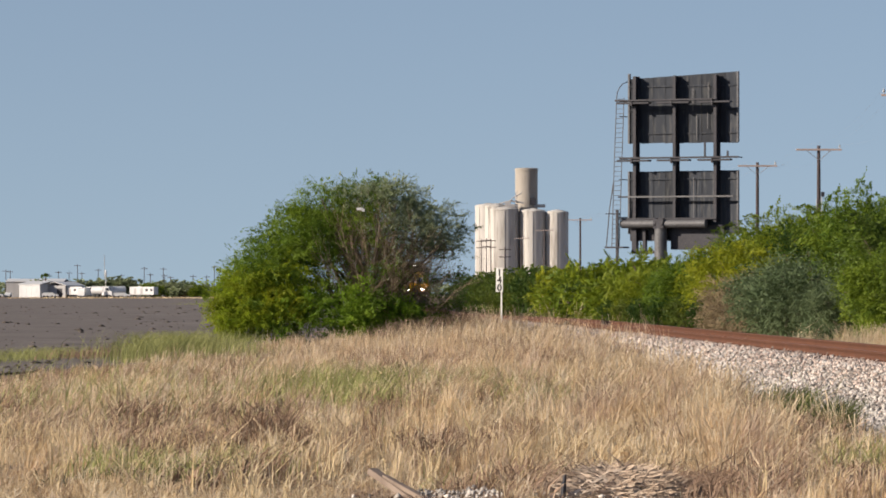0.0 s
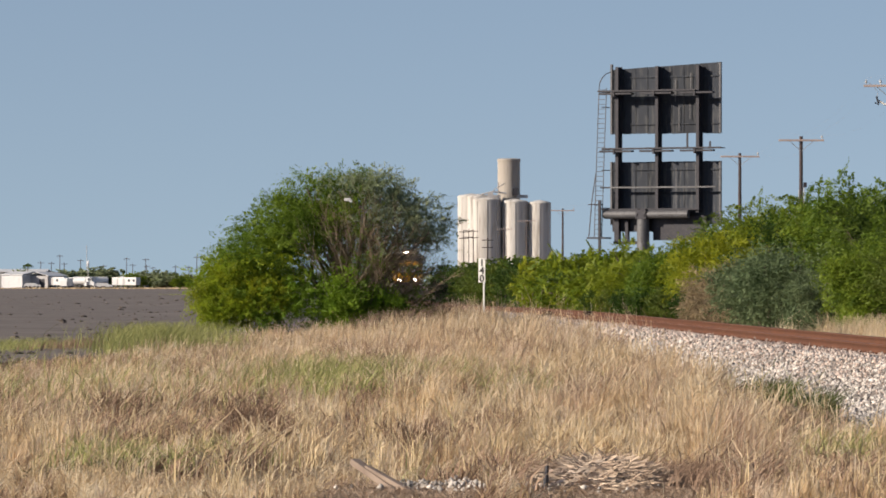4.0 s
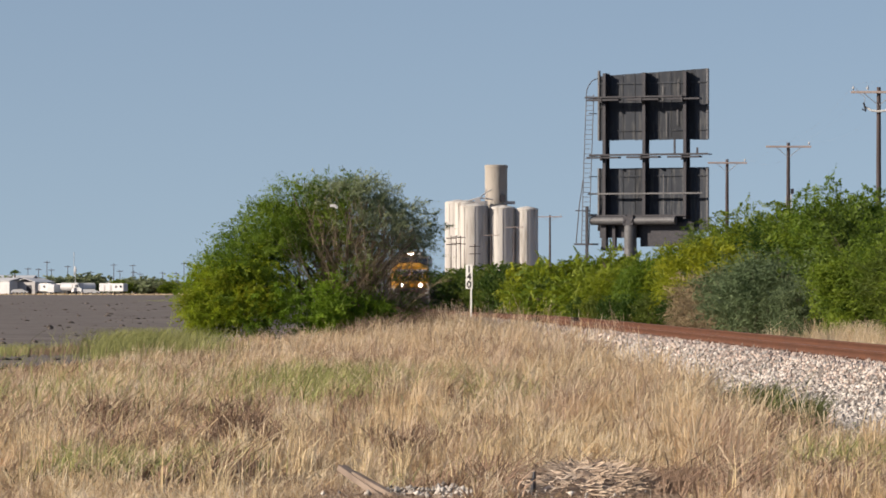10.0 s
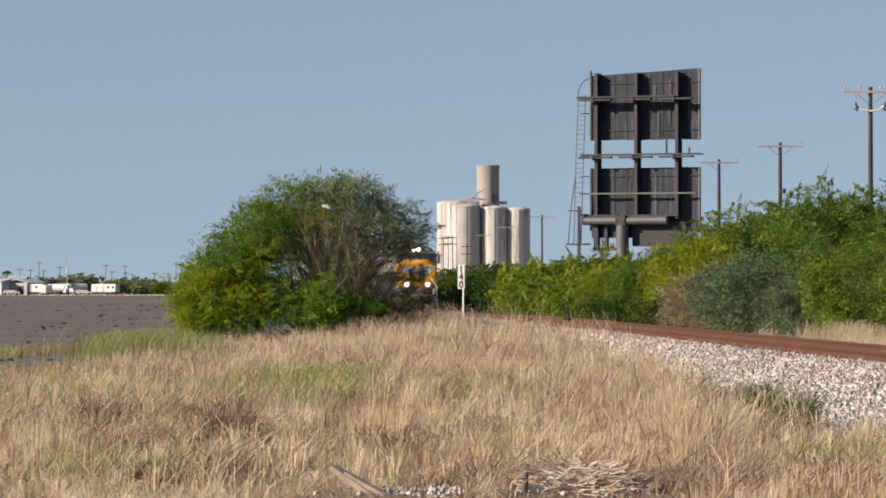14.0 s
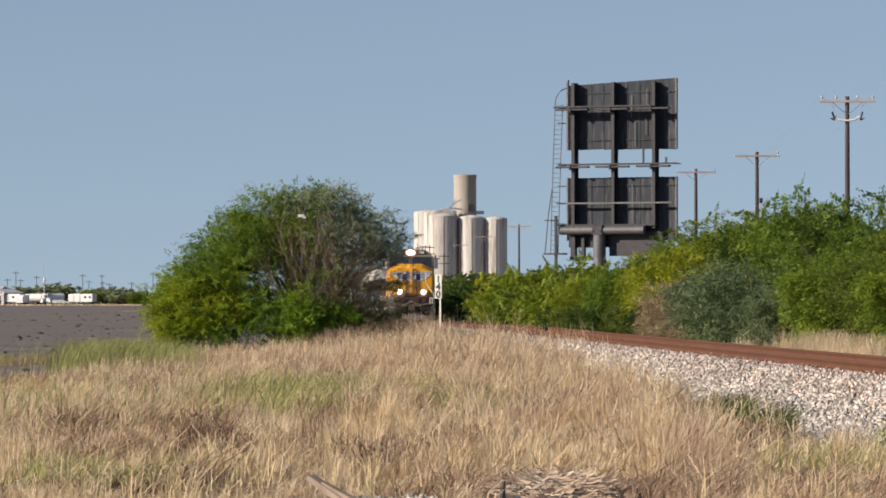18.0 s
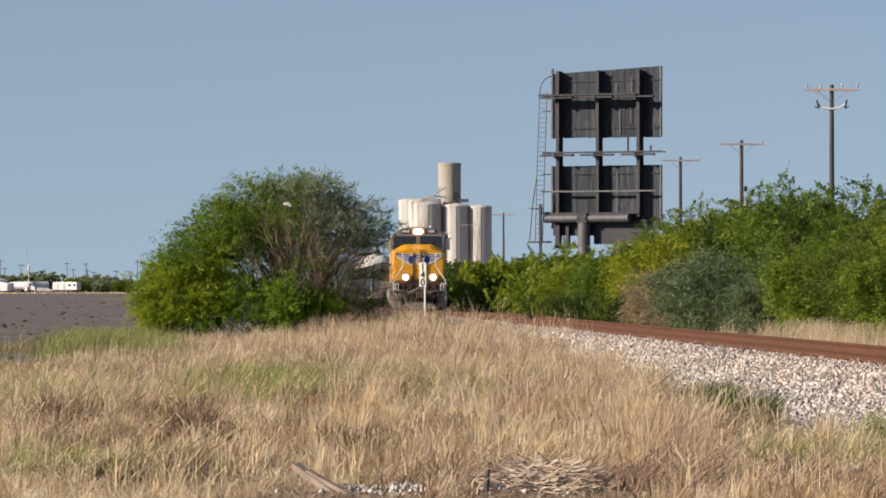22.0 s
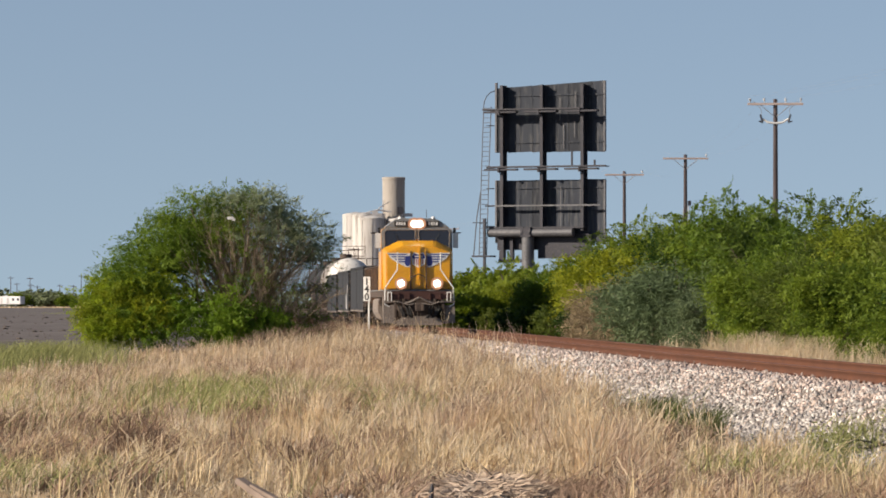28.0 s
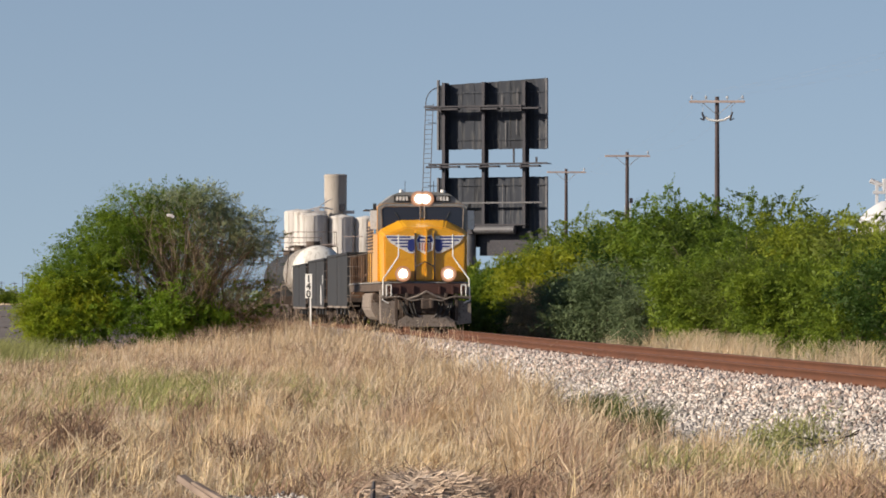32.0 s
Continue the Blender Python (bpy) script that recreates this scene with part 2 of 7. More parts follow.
STEEL_PIPE = surface("grey_painted_pipe", (0.095, 0.096, 0.105), (0.145, 0.146, 0.155), 0.55, 0.2, scale=1.2, fine=9, bump=0.1, depth=0.004, c=(0.07, 0.065, 0.07))
POLE_WOOD = surface("weathered_pole_wood", (0.060, 0.046, 0.047), (0.105, 0.082, 0.08), 0.9, scale=1.5, fine=12, bump=0.4, depth=0.01, streak=8)
ARM_WOOD = surface("bleached_crossarm_wood", (0.40, 0.31, 0.28), (0.52, 0.42, 0.38), 0.9, scale=1.5, fine=12, bump=0.4, depth=0.01)
PORCELAIN = surface("grey_porcelain", (0.42, 0.43, 0.45), (0.55, 0.56, 0.57), 0.35, scale=4, fine=20, bump=0)
WIRE = surface("dull_aluminium_wire", (0.34, 0.35, 0.37), (0.44, 0.45, 0.47), 0.5, 0.4, scale=4, fine=20, bump=0)
METAL_WHITE = surface("white_sheet_metal", (0.60, 0.61, 0.63), (0.70, 0.70, 0.71), 0.5, scale=0.3, fine=2, bump=0.1, depth=0.02, c=(0.6, 0.6, 0.6))
METAL_GREY = surface("grey_sheet_metal", (0.36, 0.35, 0.36), (0.47, 0.46, 0.46), 0.6, scale=0.3, fine=2, bump=0.1, depth=0.02)
BARK = surface("grey_brown_bark", (0.11, 0.085, 0.06), (0.19, 0.15, 0.11), 0.9, scale=3, fine=25, bump=0.6, depth=0.01)
DARK_BARK = surface("dark_line_bark", (0.03, 0.024, 0.02), (0.06, 0.047, 0.038), 0.9, scale=3, fine=25, bump=0.4, depth=0.008)
BARE_TWIG = surface("bare_grey_brown_twigs", (0.17, 0.125, 0.08), (0.34, 0.26, 0.17), 0.9, scale=1.2, fine=8, bump=0, vary=0.35, island=True)
LOG_WOOD = surface("weathered_driftwood", (0.17, 0.125, 0.10), (0.32, 0.25, 0.20), 0.9, scale=4, fine=30, bump=0.6, depth=0.01, streak=6)
# pale leaves; on the far trees and woods their paleness stands for haze
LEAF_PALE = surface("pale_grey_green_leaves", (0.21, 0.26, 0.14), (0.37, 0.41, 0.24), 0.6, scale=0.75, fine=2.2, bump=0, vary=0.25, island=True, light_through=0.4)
LEAF_GREEN = surface("mid_green_leaves", (0.11, 0.185, 0.022), (0.26, 0.35, 0.036), 0.55, scale=0.75, fine=2.2, bump=0, c=(0.085, 0.15, 0.02), vary=0.11, island=True, light_through=0.45, each=0.2)
LEAF_YELLOW = surface("yellow_green_leaves", (0.14, 0.215, 0.016), (0.29, 0.345, 0.022), 0.55, scale=0.75, fine=2.2, bump=0, c=(0.12, 0.20, 0.02), vary=0.11, island=True, light_through=0.45, each=0.25)
LEAF_GOLDEN = surface("golden_green_leaves", (0.22, 0.265, 0.016), (0.41, 0.42, 0.024), 0.55, scale=0.75, fine=2.2, bump=0, c=(0.14, 0.20, 0.02), vary=0.11, island=True, light_through=0.45)
# lime carries the sunlight on the tree's sunward boughs
LEAF_LIME = surface("sunlit_lime_leaves", (0.21, 0.31, 0.02), (0.41, 0.48, 0.03), 0.55, scale=0.75, fine=2.2, bump=0, vary=0.11, island=True, light_through=0.5)
LEAF_DARK = surface("dark_green_leaves", (0.052, 0.102, 0.018), (0.125, 0.19, 0.03), 0.55, scale=0.75, fine=2.2, bump=0, vary=0.11, island=True, light_through=0.4, each=0.32)
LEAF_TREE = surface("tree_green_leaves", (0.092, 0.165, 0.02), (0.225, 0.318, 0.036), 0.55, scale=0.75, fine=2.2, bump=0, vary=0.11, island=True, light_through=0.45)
LEAF_BRIGHT = surface("bright_green_leaves", (0.098, 0.192, 0.017), (0.235, 0.355, 0.03), 0.55, scale=0.75, fine=2.2, bump=0, vary=0.11, island=True, light_through=0.45)
LEAF_GREY = surface("grey_green_leaves", (0.103, 0.153, 0.07), (0.193, 0.246, 0.118), 0.6, scale=0.75, fine=2.2, bump=0, vary=0.2, island=True, light_through=0.35, each=0.1)
TWIG_BROWN = surface("dead_brown_twigs", (0.25, 0.19, 0.11), (0.35, 0.275, 0.17), 0.9, scale=0.5, fine=2.2, bump=0, vary=0.35, island=True, light_through=0.2)
GLASS = pane_glass("dark_cab_glass")
HEAD_GLOW = lamp_glass("lit_headlight_glass", (1.0, 0.86, 0.68), 15)
# glow of the two discs that draw a halo round each lens
HALO_INNER_GLOW = lamp_glass("lit_inner_halo", (1.0, 0.62, 0.42), 0.6, 0.05)
HALO_RIM_GLOW = lamp_glass("lit_halo_rim", (1.0, 0.42, 0.20), 0.30, 0.05)


# ---- helpers for meshes ----
def add_box(bm, x0, x1, y0, y1, z0, z1, bevel=0.0, m=None):
    made = bmesh.ops.create_cube(bm, size=1)["verts"]
    bmesh.ops.transform(bm, verts=made, matrix=Matrix.LocRotScale(((x0 + x1) / 2, (y0 + y1) / 2, (z0 + z1) / 2), None, (abs(x1 - x0), abs(y1 - y0), abs(z1 - z0))))
    if bevel:
        edges = list({e for v in made for e in v.link_edges})
        made = bmesh.ops.bevel(bm, geom=edges, offset=bevel, segments=2, profile=0.6, affect="EDGES")["verts"]
    if m is not None:
        bmesh.ops.transform(bm, verts=made, matrix=m)
    return made


def add_rod(bm, p, q, r, r2=None, seg=8):
    p, q = Vector(p), Vector(q)
    d = q - p
    turn = d.to_track_quat("Z", "Y").to_matrix().to_4x4()
    return bmesh.ops.create_cone(bm, cap_ends=True, segments=seg, radius1=r, radius2=r if r2 is None else r2, depth=d.length,
                                 matrix=Matrix.Translation((p + q) / 2) @ turn)["verts"]


def add_path(bm, points, r, seg=6):
    for p, q in zip(points, points[1:]):
        add_rod(bm, p, q, r, seg=seg)


def add_path_taper(bm, points, r, seg=4):
    """A limb through the points that thins to its end."""
    n = len(points) - 1
    for k, (p, q) in enumerate(zip(points, points[1:])):
        add_rod(bm, p, q, r * (1 - 0.8 * k / n), r * (1 - 0.8 * (k + 1) / n), seg)


def add_profile(bm, outline, y0, y1):
    """A solid with an outline in x, z between two y."""
    front = [bm.verts.new((x, y0, z)) for x, z in outline]
    back = [bm.verts.new((x, y1, z)) for x, z in outline]
    bm.faces.new(front)
    bm.faces.new(back[::-1])
    for i in range(len(outline)):
        j = (i + 1) % len(outline)
        bm.faces.new((front[i], back[i], back[j], front[j]))


def add_side(bm, outline, x0, x1):
    """A solid with an outline in y, z between two x."""
    one = [bm.verts.new((x0, y, z)) for y, z in outline]
    two = [bm.verts.new((x1, y, z)) for y, z in outline]
    bm.faces.new(one)
    bm.faces.new(two[::-1])
    for i in range(len(outline)):
        j = (i + 1) % len(outline)
        bm.faces.new((one[i], two[i], two[j], one[j]))


def lathe(bm, rings, seg=24, m=None):
    """A body turned about z from rows of radius, height."""
    loops = []
    for r, z in rings:
        loops.append([bm.verts.new((r * math.cos(2 * math.pi * k / seg), r * math.sin(2 * math.pi * k / seg), z)) for k in range(seg)])
    for a, b in zip(loops, loops[1:]):
        for k in range(seg):
            bm.faces.new((a[k], a[(k + 1) % seg], b[(k + 1) % seg], b[k]))
    bm.faces.new(loops[0][::-1])
    bm.faces.new(loops[-1])
    if m is not None:
        bmesh.ops.transform(bm, verts=[v for loop in loops for v in loop], matrix=m)


def finish(bm, name, material, smooth=False):
    bmesh.ops.recalc_face_normals(bm, faces=bm.faces)
    me = bpy.data.meshes.new(name)
    bm.to_mesh(me)
    bm.free()
    me.materials.append(material)
    if smooth:
        me.shade_smooth()
        me.set_sharp_from_angle(angle=radians(40))
    return me


def part(name, bm, material, parent, label="", smooth=False):
    ob = new(name, finish(bm, name, material, smooth))
    ob.parent = parent
    return tagged(ob, label)


def thing(name, label, category, m, group="", kind=""):
    ob = new(name)
    ob.empty_display_size = 0.3
    ob.matrix_world = m
    return tagged(ob, label, category, group, kind)


def quick_mesh(name, verts, faces, material):
    """A mesh from arrays; all faces have the same number of corners."""
    me = bpy.data.meshes.new(name)
    verts, faces = np.asarray(verts, dtype=np.float32), np.asarray(faces, dtype=np.int32)
    k = faces.shape[1]
    me.vertices.add(len(verts))
    me.vertices.foreach_set("co", verts.ravel())
    me.loops.add(faces.size)
    me.loops.foreach_set("vertex_index", faces.ravel())
    me.polygons.add(len(faces))
    me.polygons.foreach_set("loop_start", np.arange(0, faces.size, k, dtype=np.int32))
    me.update(calc_edges=True)
    me.materials.append(material)
    return me


def simple(bm_fill, name, material, parent, label="", smooth=False):
    bm = bmesh.new()
    bm_fill(bm)
    return part(name, bm, material, parent, label, smooth)


# ---- the line of the track: x of its centre at a distance y ahead ----
def line_x(y):
    return -7.3096e-8 * y ** 3 + 7.31777e-5 * y * y - 0.0908337 * y + 12.1746


def line_turn(y):
    return math.degrees(math.atan(line_x(y - 0.5) - line_x(y + 0.5)))


def line_z(y):
    """The track falls away gently beyond 165 m."""
    return -0.6 * (1 - np.exp(-(np.clip(y - 165, 0, None) / 130) ** 1.6))


GROUND_Z = -0.85


def ground_z(x, y):
    """Height of the natural ground: it rises a little towards the ballast."""
    off = x - line_x(y)
    return GROUND_Z + 0.30 * np.exp(-((off + 4.5) / 4.0) ** 2) * np.clip((y - 75) / 55, 0, 1) + line_z(y) * np.exp(-(off / 7) ** 2) + 0.05 * np.sin(x * 0.5 + y * 0.13) * np.exp(-(y / 260) ** 2)


# ---- ground ----
def build_ground():
    ys = np.concatenate([np.arange(-60, 30, 6), np.arange(30, 240, 1.5), np.arange(240, 600, 12), np.arange(600, 4700, 160)])
    xs = np.concatenate([np.arange(-2200, -80, 120), np.arange(-80, -32, 6), np.arange(-32, 36, 0.8), np.arange(36, 80, 6), np.arange(80, 2300, 120)])
    gx, gy = np.meshgrid(xs, ys)
    gz = ground_z(gx, gy)
    gz = np.where(np.abs(gx) > 60, GROUND_Z, gz) - np.where(np.abs(gx - line_x(gy) + 1.6) < np.where(gy < 80, 3.6, 2.2), 0.25, 0)
    verts = np.stack([gx, gy, gz], -1).reshape(-1, 3)
    w = len(xs)
    i, j = np.meshgrid(np.arange(len(ys) - 1), np.arange(w - 1), indexing="ij")
    a = (i * w + j).ravel()
    ob = new("ground", quick_mesh("ground", verts, np.stack([a, a + 1, a + w + 1, a + w], -1), EARTH))
    tagged(ob, "flat dry earth under tall straw-coloured grass", "ground", kind="structure")
    # the ploughed field, a thin sheet beyond the grass
    rows = [(60, -60), (104, -14.6), (121, -12.2), (150, -12.6), (190, -12.0), (300, -19), (600, -38), (1000, -55), (1270, -66)]
    bm = bmesh.new()
    top, left = [], []
    for y, x in rows:
        z = GROUND_Z + 0.05
        top.append(bm.verts.new((x, y, z)))
        left.append(bm.verts.new((-900, y, z)))
    for a, b, c, d in zip(top, top[1:], left[1:], left):
        bm.faces.new((a, b, c, d))
    ob = new("ploughed_field", finish(bm, "ploughed_field", SOIL))
    tagged(ob, "wide bare field of dark grey-brown tilled soil", "field", kind="structure")


build_ground()


def build_clods():
    """Clods and dry plant stumps on the field."""
    rng = np.random.default_rng(5)
    n = 420
    y = 105 + 520 * rng.random(n) ** 1.6
    x = -0.145 * y + rng.random(n) * (0.145 * y - 13.5 - 0.02 * (y - 104))
    s = (0.025 + 0.08 * rng.random(n) ** 4) * (1 + y / 450)
    octa = np.array([(1, 0, 0), (-1, 0, 0), (0, 1, 0), (0, -1, 0), (0, 0, 1), (0, 0, -1)], float)
    v = octa[None] * s[:, None, None] * (0.6 + 0.8 * rng.random((n, 6, 1))) * np.array([1.6, 1.6, 0.6])
    v += np.stack([x, y, np.full(n, GROUND_Z + 0.07)], -1)[:, None]
    f = np.array([(0, 2, 4), (2, 1, 4), (1, 3, 4), (3, 0, 4), (2, 0, 5), (1, 2, 5), (3, 1, 5), (0, 3, 5)])
    faces = (f[None] + 6 * np.arange(n)[:, None, None]).reshape(-1, 3)
    ob = new("soil_clods", quick_mesh("soil_clods", v.reshape(-1, 3), faces, CLOD))
    tagged(ob, "scattered dark clods and stubble on the tilled field", "clods", kind="stuff")


build_clods()


# ---- track: ballast, ties, rails ----
def strip_mesh(name, outline, y0, y1, step, material, bumpy=0.0, seed=3):
    """A band with an open outline (x from the track's centre, z), swept along the line."""
    rng = np.random.default_rng(seed)
    ys = np.arange(y0, y1 + step, step)
    ox, oz = np.array(outline, float).T
    gx = line_x(ys)[:, None] + ox[None]
    gy = np.repeat(ys[:, None], len(ox), 1)
    gz = oz[None] + line_z(ys)[:, None] + bumpy * rng.normal(size=gx.shape)
    w = len(ox)
    i, j = np.meshgrid(np.arange(len(ys) - 1), np.arange(w - 1), indexing="ij")
    a = (i * w + j).ravel()
    return quick_mesh(name, np.stack([gx, gy, gz], -1).reshape(-1, 3), np.stack([a, a + 1, a + w + 1, a + w], -1), material)


BED = ((-6.0, -0.95), (-5.2, -0.84), (-3.6, -0.80), (-2.95, -0.72), (-2.5, -0.58), (-2.1, -0.40), (-1.75, -0.20), (-1.2, -0.19), (-0.6, -0.2), (0, -0.2), (0.6, -0.2), (1.2, -0.19),
       (1.75, -0.20), (2.1, -0.40), (2.6, -0.66), (3.2, -1.0))


def bed_z(off):
    return np.interp(off, [p[0] for p in BED], [p[1] for p in BED])


def build_track():
    bed = new("ballast_bed", strip_mesh("ballast_bed", BED, 20, 700, 0.7, BALLAST_BED, 0.012))
    tagged(bed, "sloping bed of pale crushed stone under the rails", "ballast", kind="structure")
    rng = np.random.default_rng(11)
    # loose stones over the near shoulder and the crown
    n1, n2 = 66000, 4000
    y = np.concatenate([48 + 92 * rng.random(n1) ** 1.3, 140 + 110 * rng.random(n2)])
    off = np.concatenate([-0.6 - 4.9 * rng.random(n1) ** 1.35, -3.0 + 2.3 * rng.random(n2)])
    n = n1 + n2
    s = 0.011 + 0.017 * rng.random(n) + 0.024 * rng.random(n) ** 4
    octa = np.array([(1, 0, 0), (-1, 0, 0), (0, 1, 0), (0, -1, 0), (0, 0, 1), (0, 0, -1)], float) * 1.35
    v = octa[None] * s[:, None, None] * (0.5 + 0.8 * rng.random((n, 6, 1))) * (0.55 + 0.75 * rng.random((n, 1, 3))) + rng.normal(size=(n, 6, 3)) * s[:, None, None] * 0.3
    ang = rng.random((n, 2)) * 6.28
    ca, sa, cb, sb = np.cos(ang[:, 0]), np.sin(ang[:, 0]), np.cos(ang[:, 1]), np.sin(ang[:, 1])
    vx, vy, vz = v[..., 0], v[..., 1], v[..., 2]
    vx, vy = vx * ca[:, None] - vy * sa[:, None], vx * sa[:, None] + vy * ca[:, None]
    vy, vz = vy * cb[:, None] - vz * sb[:, None], vy * sb[:, None] + vz * cb[:, None]
    v = np.stack([vx, vy, vz], -1)
    v += np.stack([line_x(y) + off, y, bed_z(off) + line_z(y) + 0.012], -1)[:, None]
    f = np.array([(0, 2, 4), (2, 1, 4), (1, 3, 4), (3, 0, 4), (2, 0, 5), (1, 2, 5), (3, 1, 5), (0, 3, 5)])
    pink = off + 0.55 * rng.normal(size=n) > -1.85
    for mask, m, label in ((pink, BALLAST_PINK, "loose pinkish crushed stones beside the rails"), (~pink, BALLAST, "loose pale grey crushed stones on the track shoulder")):
        k = int(mask.sum())
        faces = (f[None] + 6 * np.arange(k)[:, None, None]).reshape(-1, 3)
        ob = new("ballast_stones", quick_mesh("ballast_stones", v[mask].reshape(-1, 3), faces, m))
        tagged(ob, label, "ballast", kind="stuff")
    # rails
    track = thing("railway_track", "single track of rusty rails on dark timber ties", "track", Matrix(), kind="structure")
    web = ((-0.07, -0.18), (-0.07, -0.165), (-0.012, -0.145), (-0.012, -0.045), (-0.037, -0.035), (-0.037, -0.004), (-0.025, 0.0), (0.025, 0.0),
           (0.037, -0.004), (0.037, -0.035), (0.012, -0.045), (0.012, -0.145), (0.07, -0.165), (0.07, -0.18))
    for side in (-0.755, 0.755):
        rail = new("rail", strip_mesh("rail", [(x + side, z) for x, z in web], 20, 700, 2.0, RUST))
        rail.parent = track
        tagged(rail, "rusty brown steel rail")
        head = new("rail_head", strip_mesh("rail_head", [(side - 0.024, 0.002), (side + 0.024, 0.002)], 20, 700, 2.0, RAIL_HEAD))
        head.parent = rail
    bm = bmesh.new()
    add_box(bm, -1.3, 1.3, -0.11, 0.11, -0.36, -0.183, 0.012)
    tie_mesh = finish(bm, "tie", TIE_WOOD)
    bm = bmesh.new()
    for side in (-0.755, 0.755):
        add_box(bm, side - 0.17, side + 0.17, -0.095, 0.095, -0.183, -0.168)
        for dx in (-0.1, 0.1):
            add_box(bm, side + dx - 0.018, side + dx + 0.018, -0.06, -0.02, -0.17, -0.135)
            add_box(bm, side + dx - 0.018, side + dx + 0.018, 0.02, 0.06, -0.17, -0.135)
    plate_mesh = finish(bm, "tie_plates", RUST)
    y = 56.0
    count = 0
    while count < 290:
        tie = new("tie", tie_mesh)
        tie.parent = track
        tie.matrix_local = pose(line_x(y), y, float(line_z(y)), 0, 0, line_turn(y) + random.uniform(-1, 1))
        plates = new("tie_plates", plate_mesh)
        plates.parent = tie
        y += 0.52
        count += 1


build_track()


# ---- rolling stock: its own y runs back from the front, z = 0 on the rail heads ----
def wheelset(parent, y, r):
    """An axle with two flanged wheels, that turns about its own x."""
    bm = bmesh.new()
    for side in (-1, 1):
        lathe(bm, ((0.12, -0.07), (r * 0.55, -0.03), (r * 0.86, -0.05), (r, -0.06), (r, 0.05), (r + 0.028, 0.055), (r + 0.028, 0.08), (0.12, 0.08)), 20,
              Matrix.Translation((side * 0.755, 0, 0)) @ pose(0, 0, 0, 0, -90 * side, 0))
    add_rod(bm, (-0.9, 0, 0), (0.9, 0, 0), 0.08)
    add_box(bm, -0.86, -0.83, -r * 0.7, r * 0.7, -0.04, 0.04)
    add_box(bm, 0.83, 0.86, -r * 0.7, r * 0.7, -0.04, 0.04)
    ob = part("wheelset", bm, UNDER, parent, "dusty steel wheels on an axle")
    ob.location = (0, y, r)
    return ob


def side_frame(bm, ys, r):
    a, b = ys[0] - 0.55, ys[-1] + 0.55
    for side in (-1, 1):
        x0, x1 = side * 1.0, side * 1.16
        add_side(bm, ((a, r + 0.12), (a + 0.3, r + 0.25), ((a + b) / 2 - 0.5, r + 0.3), ((a + b) / 2, r + 0.2), ((a + b) / 2 + 0.5, r + 0.3), (b - 0.3, r + 0.25),
                      (b, r + 0.12), (b, r - 0.12), (b - 0.5, r - 0.12), ((a + b) / 2 + 0.35, r - 0.28), ((a + b) / 2 - 0.35, r - 0.28), (a + 0.5, r - 0.12), (a, r - 0.12)), x0, x1)
        for y in ys:
            add_box(bm, side * 1.0, side * 1.22, y - 0.16, y + 0.16, r - 0.16, r + 0.16, 0.03)
            add_rod(bm, (side * 1.2, y, r), (side * 1.27, y, r), 0.11, seg=12)
    add_box(bm, -1.0, 1.0, (a + b) / 2 - 0.25, (a + b) / 2 + 0.25, r - 0.1, r + 0.3)


def coupler(bm, y, way):
    add_box(bm, -0.13, 0.13, y, y + way * 0.5, 0.74, 1.0, 0.03)
    add_box(bm, -0.2, 0.1, y + way * 0.5, y + way * 0.72, 0.7, 1.05, 0.05)
    add_box(bm, 0.06, 0.22, y + way * 0.55, y + way * 0.8, 0.72, 1.03, 0.05)


def brake_hose(bm, x, y):
    add_path(bm, ((x, y, 0.95), (x * 0.95, y - 0.18, 0.8), (x * 0.8, y - 0.2, 0.55), (x * 0.6, y - 0.14, 0.42)), 0.03)


